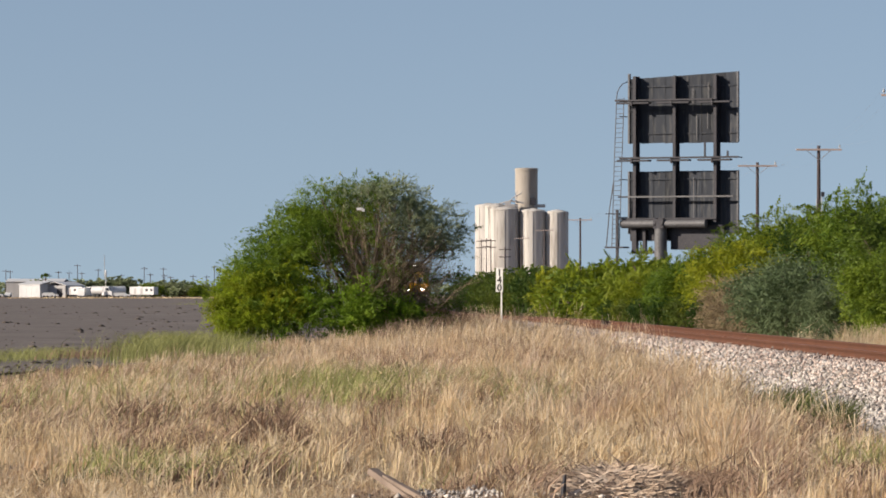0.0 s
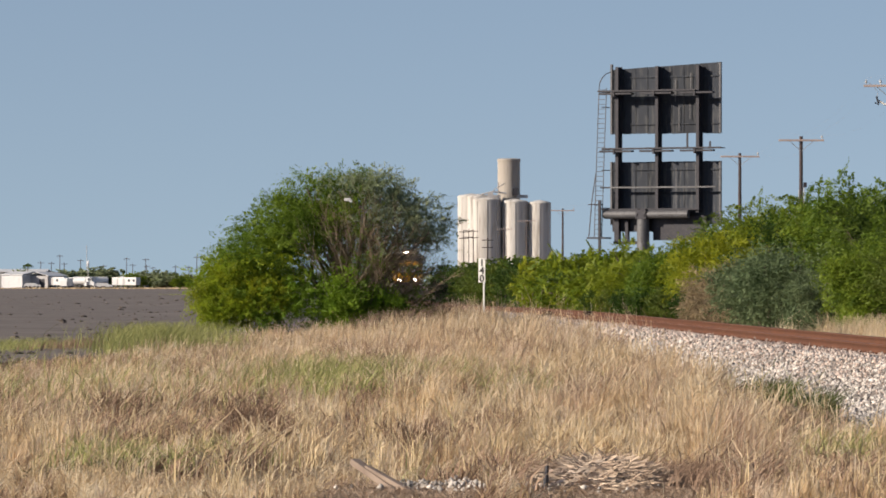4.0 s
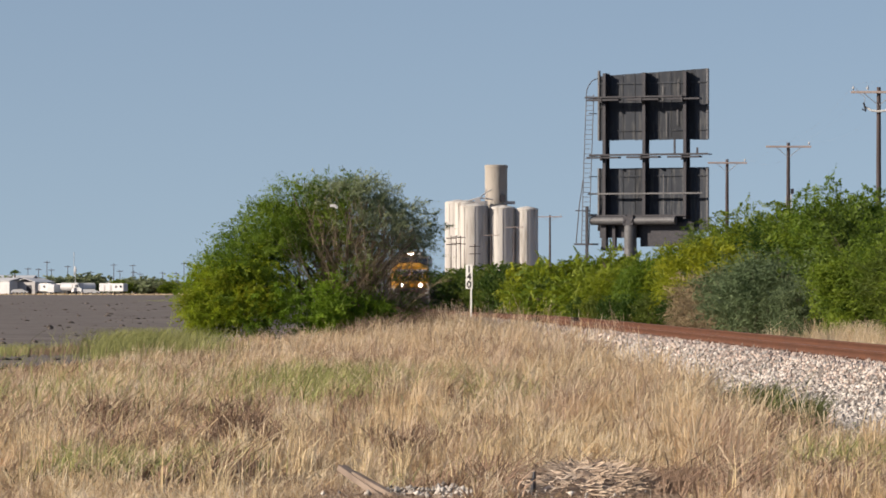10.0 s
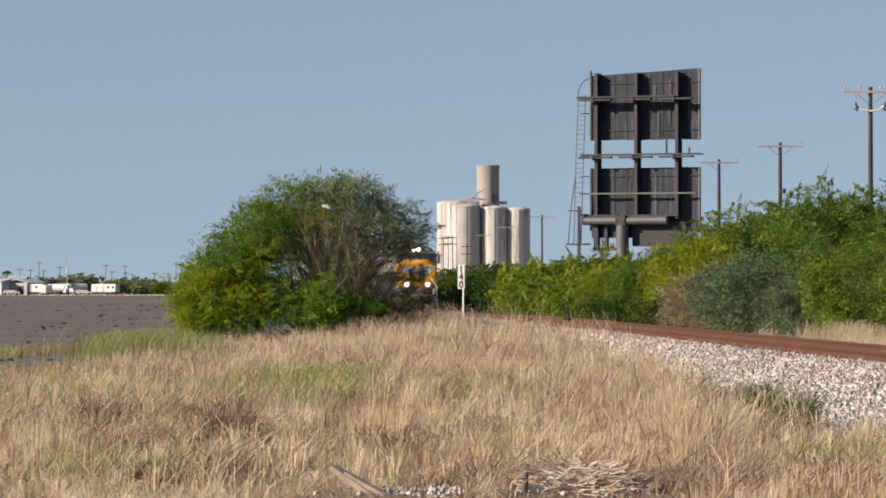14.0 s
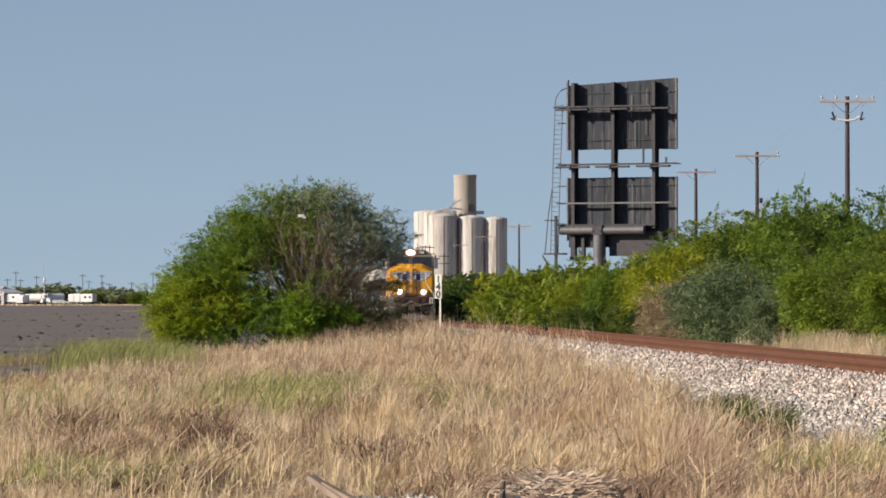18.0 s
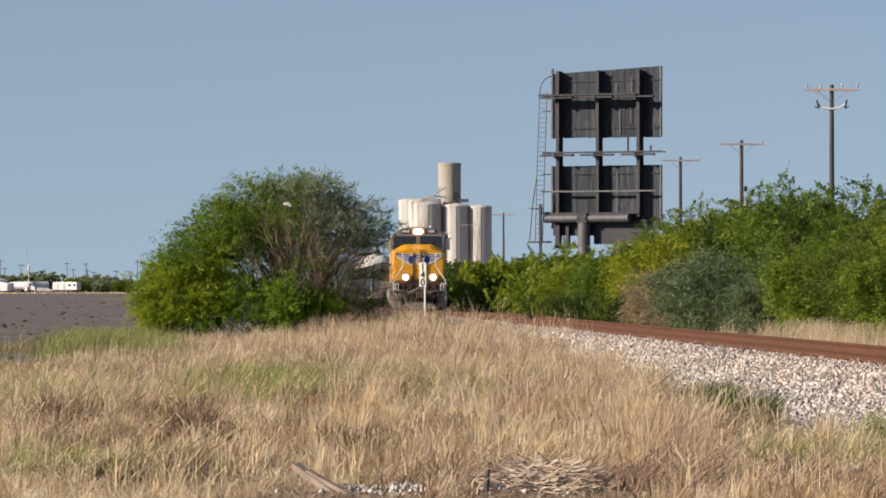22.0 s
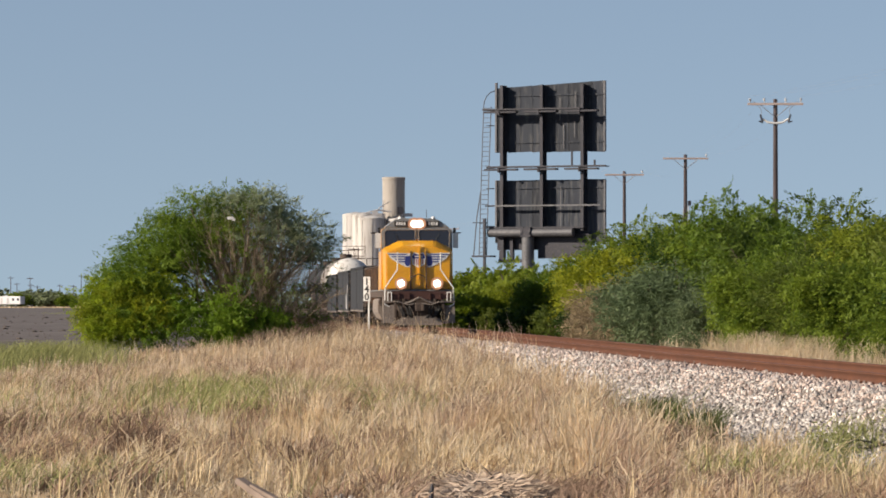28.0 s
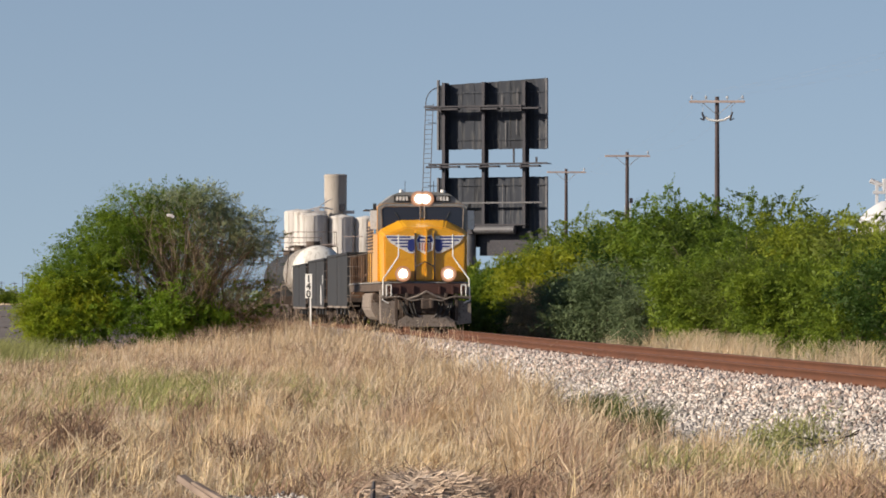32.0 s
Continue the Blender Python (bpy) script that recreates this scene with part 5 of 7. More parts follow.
def build_town():
    s = 1500 / 8150
    X = lambda px: (px - 1122) * s
    gable_shed("metal_shed", "white sheet metal shed at the edge of the field", X(27), X(70), 1500, 14, 4.3, 5.2, METAL_WHITE, METAL_WHITE)
    # a separate grey block stands in for the white shed's gable end
    gable_shed("metal_shed", "grey block standing for the white shed's gable end", X(71), X(114), 1502, 12, 3.9, 5.0, METAL_GREY, STEEL_DARK, False)
    gable_shed("long_warehouse", "long low warehouse with a pale roof", X(-60), X(48), 1590, 14, 5.4, 6.2, METAL_GREY, STEEL_DARK, True, 0)
    gable_shed("long_warehouse", "long low warehouse with a pale roof beside trailers", X(212), X(262), 1545, 10, 3.0, 3.7, METAL_GREY, STEEL_DARK, True, 0)
    trailer = thing("white_trailer", "white box trailer parked at the field's edge", "trailer", pose(0, 0, 0), "parked trailers")
    simple(lambda bm: add_box(bm, -3.6, 3.6, 0, 2.5, 0.9, 3.5, 0.12), "trailer_body", METAL_WHITE, trailer)
    simple(lambda bm: add_box(bm, -1.8, -0.9, -0.03, 0.05, 1.1, 3.0), "trailer_door", METAL_GREY, trailer)
    for x in (-2.0, 0.8, 1.9):
        simple(lambda bm: add_rod(bm, (x, -0.02, 0.42), (x, 0.25, 0.42), 0.42, seg=14), "tyre", BLACK, trailer)
    for x in (0.3, 2.2):
        simple(lambda bm: add_box(bm, x, x + 0.9, -0.02, 0.05, 2.1, 2.8), "trailer_window", GLASS, trailer)
    spots = [(126, 1500, -30), (160, 1506, -38), (240, 1506, -26), (254, 1500, -30)]
    for k, (px, y, turn) in enumerate(spots):
        m = pose(X(px), y, GROUND_Z, 0, 0, turn)
        if k == 0:
            trailer.matrix_world = m
        else:
            copy_thing(trailer, m)
    camper = thing("camper_trailer", "white rounded camper trailer at the field's edge", "trailer", pose(X(143), 1496, GROUND_Z, 0, 0, -20), "parked trailers")
    simple(lambda bm: add_side(bm, ((0, 0.6), (0, 2.3), (0.3, 2.9), (1.0, 3.2), (6.0, 3.2), (6.6, 2.8), (6.9, 2.0), (6.6, 0.6)), -1.2, 1.2), "trailer_body", METAL_WHITE, camper)
    simple(lambda bm: add_box(bm, -1.25, -1.19, 2.2, 3.4, 1.7, 2.5), "trailer_window", GLASS, camper)
    simple(lambda bm: add_rod(bm, (-1.25, 3.4, 0.4), (1.25, 3.4, 0.4), 0.4, seg=14), "tyre", BLACK, camper)
    for px, turn in ((183, -62), (202, 70)):
        lorry = thing("white_truck", "white truck with rounded cab and dark wheel arches", "truck", pose(X(px), 1494, GROUND_Z, 0, 0, turn), "parked trucks")
        simple(lambda bm: add_side(bm, ((0, 0.7), (0, 1.9), (0.7, 2.1), (1.2, 3.2), (2.0, 3.7), (3.2, 3.7), (3.2, 0.7)), -1.2, 1.2), "truck_cab", METAL_WHITE, lorry)
        simple(lambda bm: add_rod(bm, (0, 3.3, 2.3), (0, 7.6, 2.3), 1.35, seg=20), "truck_tank", METAL_WHITE, lorry)
        simple(lambda bm: add_side(bm, ((0.95, 2.2), (1.25, 3.1), (2.3, 3.1), (2.3, 2.2)), -1.22, 1.22), "cab_window", GLASS, lorry)
        for y in (1.0, 5.4, 6.6):
            simple(lambda bm: add_rod(bm, (-1.24, y, 0.52), (1.24, y, 0.52), 0.52, seg=14), "tyre", BLACK, lorry)
    van = thing("parked_car", "small parked vehicle at the field's edge", "car", pose(X(12), 1495, GROUND_Z), "parked cars")
    simple(lambda bm: add_side(bm, ((0, 0.4), (0, 1.0), (1.1, 1.1), (1.7, 1.6), (3.6, 1.6), (4.3, 1.0), (4.3, 0.4)), -0.9, 0.9), "car_body", METAL_WHITE, van)
    for y in (0.8, 3.5):
        simple(lambda bm: add_rod(bm, (-0.92, y, 0.34), (0.92, y, 0.34), 0.34, seg=14), "tyre", BLACK, van)
    for px in (6, 98, 104, 222, 232):
        copy_thing(van, pose(X(px), 1494, GROUND_Z, 0, 0, 90))
    for px, top in ((6, 478), (14, 479), (100, 480), (119, 481), (134, 468), (142, 482), (171, 476), (253, 473), (264, 484), (287, 474), (289, 486), (340, 487), (364, 488), (378, 470), (385, 489), (300, 489), (212, 486)):
        y = 1700
        h = 1.07 + (517 - top) * y / 8150 - GROUND_Z
        pole = thing("utility_pole", "distant wooden power pole beyond the field", "utility pole", pose((px - 1122) * y / 8150, y, GROUND_Z), "distant poles")
        simple(lambda bm: add_rod(bm, (0, 0, 0), (0, 0, h), 0.15, 0.12, 6), "pole_shaft", POLE_WOOD, pole)
        simple(lambda bm: add_box(bm, -1.2, 1.2, -0.1, 0.1, h - 0.7, h - 0.5), "crossarm", POLE_WOOD, pole)
    for px, top, y in ((852, 424, 1150), (861, 422, 1150), (869, 423, 1150), (894, 438, 1000), (470, 470, 1700), (440, 480, 1700)):
        h = 1.07 + (517 - top) * y / 8150 - GROUND_Z
        pole = thing("utility_pole", "distant wooden power pole by the grain silos", "utility pole", pose((px - 1122) * y / 8150, y, GROUND_Z), "distant poles")
        simple(lambda bm: add_rod(bm, (0, 0, 0), (0, 0, h), 0.16, 0.13, 6), "pole_shaft", POLE_WOOD, pole)
        for dz in (0.6, 2.2):
            simple(lambda bm: add_box(bm, -1.2, 1.2, -0.1, 0.1, h - dz, h - dz + 0.2), "crossarm", POLE_WOOD, pole)
    mast = thing("radio_mast", "thin distant lattice radio mast", "mast", pose(X(182) * 1.3, 1950, GROUND_Z))
    simple(lambda bm: add_path(bm, ((0, 0, 0), (0, 0, 17.5)), 0.12), "mast_shaft", METAL_GREY, mast)
    tower = thing("water_tower", "small distant white water tower", "water tower", pose(X(172), 1520, GROUND_Z))
    simple(lambda bm: lathe(bm, ((0.12, 0), (0.12, 7.0), (0.35, 7.3), (0.4, 8.2), (0.12, 9.2)), 14), "tower_tank", METAL_WHITE, tower)


build_town()


# ---- white grain bin beyond the thicket ----
def build_bin():
    b = thing("grain_bin", "white metal grain bin with a leg tower behind the thicket", "grain bin", pose(61.4, 640, GROUND_Z))
    simple(lambda bm: lathe(bm, ((4.2, 0), (4.2, 12.0), (4.3, 12.1), (2.4, 14.2), (0.5, 15.4)), 36), "bin_shell", METAL_WHITE, b, "white round bin", True)
    simple(lambda bm: (add_box(bm, -1.3, -0.9, -0.3, 0.1, 12, 18.2), add_box(bm, 0.1, 0.5, -0.3, 0.1, 12, 18.2), add_box(bm, -1.6, 1.2, -0.4, 0.2, 16.4, 16.8), add_box(bm, -0.3, 0.9, -0.4, 0.4, 16.8, 18.5, 0.1)), "leg_tower", METAL_WHITE, b, "white elevator leg")
    simple(lambda bm: add_path(bm, ((-0.4, 0, 17.6), (-2.0, 0, 18.3)), 0.35), "spout", METAL_WHITE, b)
    simple(lambda bm: [add_box(bm, -1.8 + k * 0.9, -1.3 + k * 0.9, -4.25, -4.1, 12.9, 13.4) for k in range(5)], "vent", STEEL_DARK, b)


build_bin()


# ---- plants ----
def leaf_mesh(name, centres, size, material, rng, aspect=0.32, droop=0.3, along=None):
    """Small leaves, a slim triangle each, at the given centres; those of one spray lie much alike."""
    n = len(centres)
    d = rng.normal(size=(n, 3))
    d[:, 2] = d[:, 2] * 0.7 - droop
    flat = rng.normal(size=(n, 3))
    if along is not None:
        d = along[:, :3] + 0.32 * d
        flat = along[:, 3:] + 0.24 * flat
    d /= np.linalg.norm(d, axis=1)[:, None]
    side = np.cross(d, flat)
    side /= np.linalg.norm(side, axis=1)[:, None] + 1e-9
    s = size * (0.6 + 0.8 * rng.random(n))[:, None]
    a = centres - d * s / 2
    c, e = centres + d * s / 2 + side * s * aspect / 2, centres + d * s / 2 - side * s * aspect / 2
    verts = np.stack([a, c, e], 1).reshape(-1, 3)
    return quick_mesh(name, verts, np.arange(3 * n).reshape(n, 3), material)


def clumps_of(lumps, rng, each=9):
    """Break ellipsoid lumps into many small flattened clumps over their skins, with gaps between."""
    out = []
    for x, y, z, rx, ry, rz in lumps:
        for _ in range(each):
            d = rng.normal(size=3)
            d /= np.linalg.norm(d)
            r = 0.62 + 0.36 * rng.random()
            q = (0.24 + 0.2 * rng.random()) * (rx + ry + rz) / 3 + 0.08
            out.append((x + d[0] * rx * r, y + d[1] * ry * r, z + d[2] * rz * r, q * 1.25, q * 1.25, q * 0.62))
    return out


def lump_points(n, lumps, rng, shell=0.55, twig=22, length=0.75, loose=0.045, front=0.45):
    """Leaf centres in sprays through ellipsoid lumps (x, y, z, rx, ry, rz), denser towards their skins, and each spray's run and lie."""
    lumps = np.array(lumps, float)
    weight = lumps[:, 3] * lumps[:, 4] + lumps[:, 3] * lumps[:, 5]
    pick = rng.choice(len(lumps), n // twig, p=weight / weight.sum())
    d = rng.normal(size=(len(pick), 3))
    d /= np.linalg.norm(d, axis=1)[:, None]
    d[:, 1] = np.where((d[:, 1] > 0) & (rng.random(len(pick)) < front), -d[:, 1], d[:, 1])
    r = 1 - shell * rng.random(len(pick)) ** 1.5
    r *= 1 + 0.09 * rng.normal(size=len(pick))
    c = lumps[pick, :3] + d * r[:, None] * lumps[pick, 3:]
    step = rng.normal(size=(len(pick), 3)) * 0.55 + d
    step[:, 2] *= 0.7
    step /= np.linalg.norm(step, axis=1)[:, None]
    lie = rng.normal(size=(len(pick), 3)) * 0.5 + d * 0.5 + np.array([0, 0, 0.7])
    k = rng.random((len(pick), twig))
    pts = c[:, None] + step[:, None] * (k[..., None] - 0.4) * length * (0.6 + 0.8 * rng.random((len(pick), 1, 1))) + rng.normal(size=(len(pick), twig, 3)) * loose
    pts[..., 2] -= 0.12 * k * k * length
    along = np.repeat(np.concatenate([step, lie], 1), twig, 0)
    pts = pts.reshape(-1, 3)
    keep = pts[:, 2] > 0.03
    return pts[keep], along[keep]


def limbs(bm, base, tips, rng, r=0.09, seg=6):
    for tip in tips:
        p, q = Vector(base), Vector(tip)
        mid = p.lerp(q, 0.5) + Vector(rng.normal(size=3)) * 0.18 + Vector((0, 0, 0.25))
        add_rod(bm, p, mid, r, r * 0.6, seg)
        add_rod(bm, mid, q, r * 0.6, r * 0.2, seg)
        for _ in range(3):
            e = q + Vector(rng.normal(size=3)) * 0.3
            add_rod(bm, mid.lerp(q, rng.random()), e, r * 0.3, r * 0.08, 5)


TOPS = {}             # the height of each kind of bush as built


def build_bush(label, category, material, seed, w, h, n, size, aspect=0.32, name="bush"):
    rng = np.random.default_rng(seed)
    bush = thing(name, label, category, Matrix())
    lumps = []
    for k in range(11):
        a, r = rng.random() * 6.28, rng.random() ** 0.6 * w * 0.62
        z = h * (0.30 + 0.48 * rng.random()) * (1 - 0.45 * (r / w) ** 2)
        s = w * (0.22 + 0.22 * rng.random())
        lumps.append((r * math.cos(a), r * math.sin(a), z, s, s, min(s * 0.85, h - z + 0.05)))
    lumps.append((0, 0, h * 0.35, w * 0.75, w * 0.75, h * 0.36))
    bm = bmesh.new()
    tips = [(x, y, z) for x, y, z, *_ in lumps]
    limbs(bm, (0, 0, -0.05), tips, rng, 0.06)
    part("branchwork", bm, BARK, bush, "grey-brown branches")
    pts, along = lump_points(n, clumps_of(lumps, rng, 11) + lumps, rng)
    crown = new("crown", leaf_mesh("crown", pts, size, material, rng, aspect, along=along))
    crown.parent = bush
    TOPS[bush] = float(np.percentile(pts[:, 2], 99.5))
    return bush


MOVING = {}


def build_mesquite():
    rng = np.random.default_rng(21)
    tree = thing("mesquite_tree", "broad green thorn tree with bare twigs showing in its middle", "tree", pose(-10.42, 171, GROUND_Z))
    MOVING["tree"] = tree
    bm = bmesh.new()
    tips = []
    for k in range(26):
        a = rng.random() * 6.28
        r = 1.0 + 3.2 * rng.random()
        tips.append((0.6 + r * math.cos(a), r * math.sin(a) * 0.8, 2.0 + 4.1 * rng.random() * (1 - (r / 6.5) ** 2)))
    tips = [p for p in tips if p[0] < 2.3 or p[2] > 3.4]
    limbs(bm, (0.6, 0, -0.05), tips, rng, 0.11, 8)
    part("trunk", bm, BARK, tree, "several grey-brown trunks from one root")
    # long bare branches fanning up and out from the root, each with side twigs
    twigs = bmesh.new()
    for k in range(190):
        root = Vector((1.1 + 0.6 * rng.normal(), -0.7 + 0.4 * rng.normal(), 0.1 + 0.8 * rng.random()))
        a = rng.uniform(-0.62, 0.95)
        reach = rng.uniform(2.6, 5.1 - 1.3 * max(a, 0))
        end = root + Vector((math.sin(a) * reach * 0.85, rng.normal() * 0.5 - 0.7 * (1 - abs(a)), math.cos(a) * reach * (0.95 - 0.12 * abs(a))))
        bend = root.lerp(end, 0.45) + Vector((0.28 * math.sin(a), -0.35, 0.35 * math.cos(a)))
        r = rng.uniform(0.008, 0.019)
        add_path_taper(twigs, (root, bend, root.lerp(end, 0.75) + Vector((0.1 * math.sin(a), -0.25, 0.2)), end), r)
        for _ in range(9):
            f = rng.uniform(0.3, 0.95)
            p = bend.lerp(end, (f - 0.3) / 0.7)
            d = (end - root).normalized() + Vector(rng.normal(size=3)) * 0.45
            add_rod(twigs, p, p + d * rng.uniform(0.3, 0.8), 0.008, 0.003, 3)
    tagged(part("bare_twig_spray", twigs, BARE_TWIG, tree, "bare brown twigs"), kind="stuff")
    # sunward boughs: the sunlight on them is put into their lime leaves
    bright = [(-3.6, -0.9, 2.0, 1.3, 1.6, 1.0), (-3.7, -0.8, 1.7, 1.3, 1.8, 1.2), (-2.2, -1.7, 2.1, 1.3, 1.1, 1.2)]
    green = [(-2.9, -0.3, 2.7, 1.4, 1.9, 1.2), (-1.9, 0, 4.0, 1.4, 1.8, 1.2), (-0.6, 0.4, 5.0, 1.7, 1.6, 1.1), (-1.6, -1.2, 2.7, 1.7, 1.3, 1.5),
             (-0.8, 0.8, 3.6, 2.2, 1.8, 1.6), (-2.9, 0.2, 3.2, 0.8, 1.2, 0.8), (0.5, 1.8, 3.7, 1.7, 1.2, 1.7), (-1.2, -1.2, 3.9, 1.0, 0.9, 0.9), (1.9, -0.5, 1.6, 0.7, 0.8, 1.1),
             (-3.0, -0.2, 3.5, 0.85, 1.3, 0.95), (-2.3, 0.0, 4.4, 0.95, 1.4, 0.95), (-1.1, 0.2, 5.2, 1.1, 1.4, 1.0), (0.4, 0.3, 5.5, 1.2, 1.3, 0.85), (2.2, 1.4, 3.3, 1.2, 0.8, 1.5), (-3.9, -0.3, 2.6, 0.9, 1.2, 0.9), (-2.9, -1.9, 2.5, 1.2, 0.8, 0.9), (-3.4, -2.2, 1.3, 1.1, 0.7, 0.7)]
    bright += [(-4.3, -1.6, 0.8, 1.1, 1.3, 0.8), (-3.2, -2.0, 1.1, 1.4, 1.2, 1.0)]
    low = [(-1.8, -2.3, 1.0, 1.5, 1.1, 1.0), (-0.5, -2.3, 0.9, 1.4, 1.1, 0.9), (0.7, -2.1, 0.9, 1.2, 1.0, 0.9), (1.7, -1.6, 0.9, 1.0, 1.0, 0.9), (2.3, -1.5, 0.7, 0.7, 0.8, 0.7), (0.2, -2.2, 1.6, 1.0, 0.8, 0.7)]
    # yellow leaves on the sunward edge carry the sunlight as well
    side = [(-4.7, -1.2, 1.0, 0.7, 1.0, 0.9), (-4.2, -1.8, 1.5, 0.9, 0.8, 0.9), (-3.5, -2.3, 1.3, 1.0, 0.7, 0.8), (-3.2, -2.0, 2.1, 0.9, 0.6, 0.7), (-2.2, -2.5, 1.3, 0.8, 0.5, 0.6)]
    grey = [(1.4, 0.2, 5.0, 1.4, 1.5, 0.9), (2.6, 0.2, 4.2, 1.1, 1.4, 1.0), (3.5, 0.3, 3.4, 0.8, 1.2, 0.9), (0.3, -0.3, 5.5, 1.3, 1.3, 0.6), (3.6, 0.6, 2.7, 0.5, 0.9, 0.6), (1.6, -1.6, 3.9, 1.1, 0.8, 1.2), (3.2, 0.0, 3.9, 0.9, 1.2, 0.8), (2.8, -0.5, 3.3, 0.9, 0.9, 0.8), (1.4, 0.2, 5.4, 1.2, 1.3, 0.8), (3.0, 0.2, 4.8, 1.0, 1.2, 0.85), (3.75, 0.3, 3.8, 0.75, 1.1, 0.75), (2.3, 0.2, 5.0, 0.9, 1.2, 0.7)]
    hem = [(1.6, -0.6, 2.0, 0.6, 0.7, 0.9), (1.6, 0.3, 2.5, 0.6, 0.7, 0.9), (2.5, -0.8, 2.3, 1.0, 1.0, 1.5), (3.1, -0.5, 1.5, 0.9, 0.9, 1.1), (3.4, 0, 2.7, 0.7, 0.9, 0.8)]
    bare = [(1.1, -1.4, 2.8, 1.2, 1.0, 1.6), (0.6, -1.2, 4.0, 1.2, 0.9, 1.0), (2.9, -0.6, 0.9, 1.0, 0.9, 0.7)]
    brush = [(2.7, -0.3, 1.1, 1.2, 0.8, 0.9), (3.3, 0.0, 1.8, 0.9, 0.8, 0.9), (3.6, 0.2, 0.8, 0.9, 0.7, 0.7), (3.3, -0.2, 2.5, 0.8, 0.7, 1.0), (3.9, 0.1, 1.5, 0.5, 0.6, 0.9)]
    for name, lumps, n, material, label in (("crown", green, 98000, LEAF_TREE, "dense dark green foliage"), ("sunlit_crown", bright, 34000, LEAF_LIME, "lime-green boughs coloured as if sunlit"), ("crown_skirt", low, 30000, LEAF_BRIGHT, "bright green low foliage"),
                                            ("yellow_sprays", side, 18000, LEAF_YELLOW, "yellow-green sprays coloured as if sunlit"), ("thin_crown", grey, 27000, LEAF_PALE, "thin grey-green foliage"),
                                            ("sparse_crown", bare + hem, 14000, LEAF_TREE, "sparse foliage among bare twigs"), ("dry_twig_spray", bare + hem + brush + brush, 27000, STEMS, "dry brown twigs"), ("thin_hem", hem, 2400, LEAF_TREE, "thin grey-green foliage")):
        if name == "dry_twig_spray":
            pts, along = lump_points(n, lumps, rng, 0.55, 26, 0.8, 0.085, 0.0)
        else:
            pts, along = lump_points(n, clumps_of(lumps, rng, 13) + lumps, rng, 0.6, 22, 0.6)
        # the right hand side is thin, so that lights shine through it
        thin = (pts[:, 0] > 1.9) & (pts[:, 2] > 1.5) & (pts[:, 2] < 3.4) & (rng.random(len(pts)) < 0.6)
        thin |= (pts[:, 0] > 0.2) & (pts[:, 0] < 2.4) & (pts[:, 1] < -0.6) & (pts[:, 2] > 1.7) & (pts[:, 2] < 4.4) & (rng.random(len(pts)) < 0.3)
        thin |= (pts[:, 0] > 2.1) & (pts[:, 0] < 3.9) & (((pts[:, 2] > 2.6) & (pts[:, 2] < 3.1)) | ((pts[:, 2] > 1.85) & (pts[:, 2] < 2.2))) & (rng.random(len(pts)) < 0.85)
        pts, along = pts[~thin], along[~thin]
        ob = new(name, leaf_mesh(name, pts, 0.088, material, rng, 0.5 if name != "dry_twig_spray" else 0.1, along=along))
        ob.parent = tree
        tagged(ob, label)


build_mesquite()


def build_scrap():
    ob = thing("plastic_scrap", "white scrap of plastic caught in the tree", "litter", pose(-9.9, 168.2, 4.1))
    MOVING["scrap"] = ob
    simple(lambda bm: (add_box(bm, -0.13, 0.1, -0.04, 0.04, -0.05, 0.05, 0.02), add_box(bm, 0.05, 0.16, -0.03, 0.03, -0.1, 0.0, 0.02)), "scrap_sheet", WHITE, ob)
    # dead brush at the tree's foot, towards the track
    rng = np.random.default_rng(77)
    n = 2600
    x, y = rng.normal(-7.6, 0.9, n), rng.normal(172, 2.5, n)
    ob = new("dead_brush", blade_mesh("dead_brush", x, y, ground_z(x, y), 0.2 + 0.75 * rng.random(n), np.full(n, 0.018), 0.6 + 0.9 * rng.random(n), STEMS, rng))
    tagged(ob, "dark tangle of dead brush under the tree", "brush", kind="stuff")
    n = 1500
    x, y = rng.uniform(-9.3, -6.8, n), rng.normal(166.5, 1.3, n)
    mound = np.exp(-((x + 8.2) / 1.1) ** 2)
    ob = new("brush_pile", arch_mesh("brush_pile", x, y, ground_z(x, y), (0.15 + 0.75 * rng.random(n) ** 1.6) * (0.4 + 0.5 * mound), 0.25 + 0.5 * rng.random(n), 0.012 + 0.012 * rng.random(n), BARE_TWIG, rng))
    tagged(ob, "pile of dead grey-brown twigs at the foot of the tree", "brush", kind="stuff")


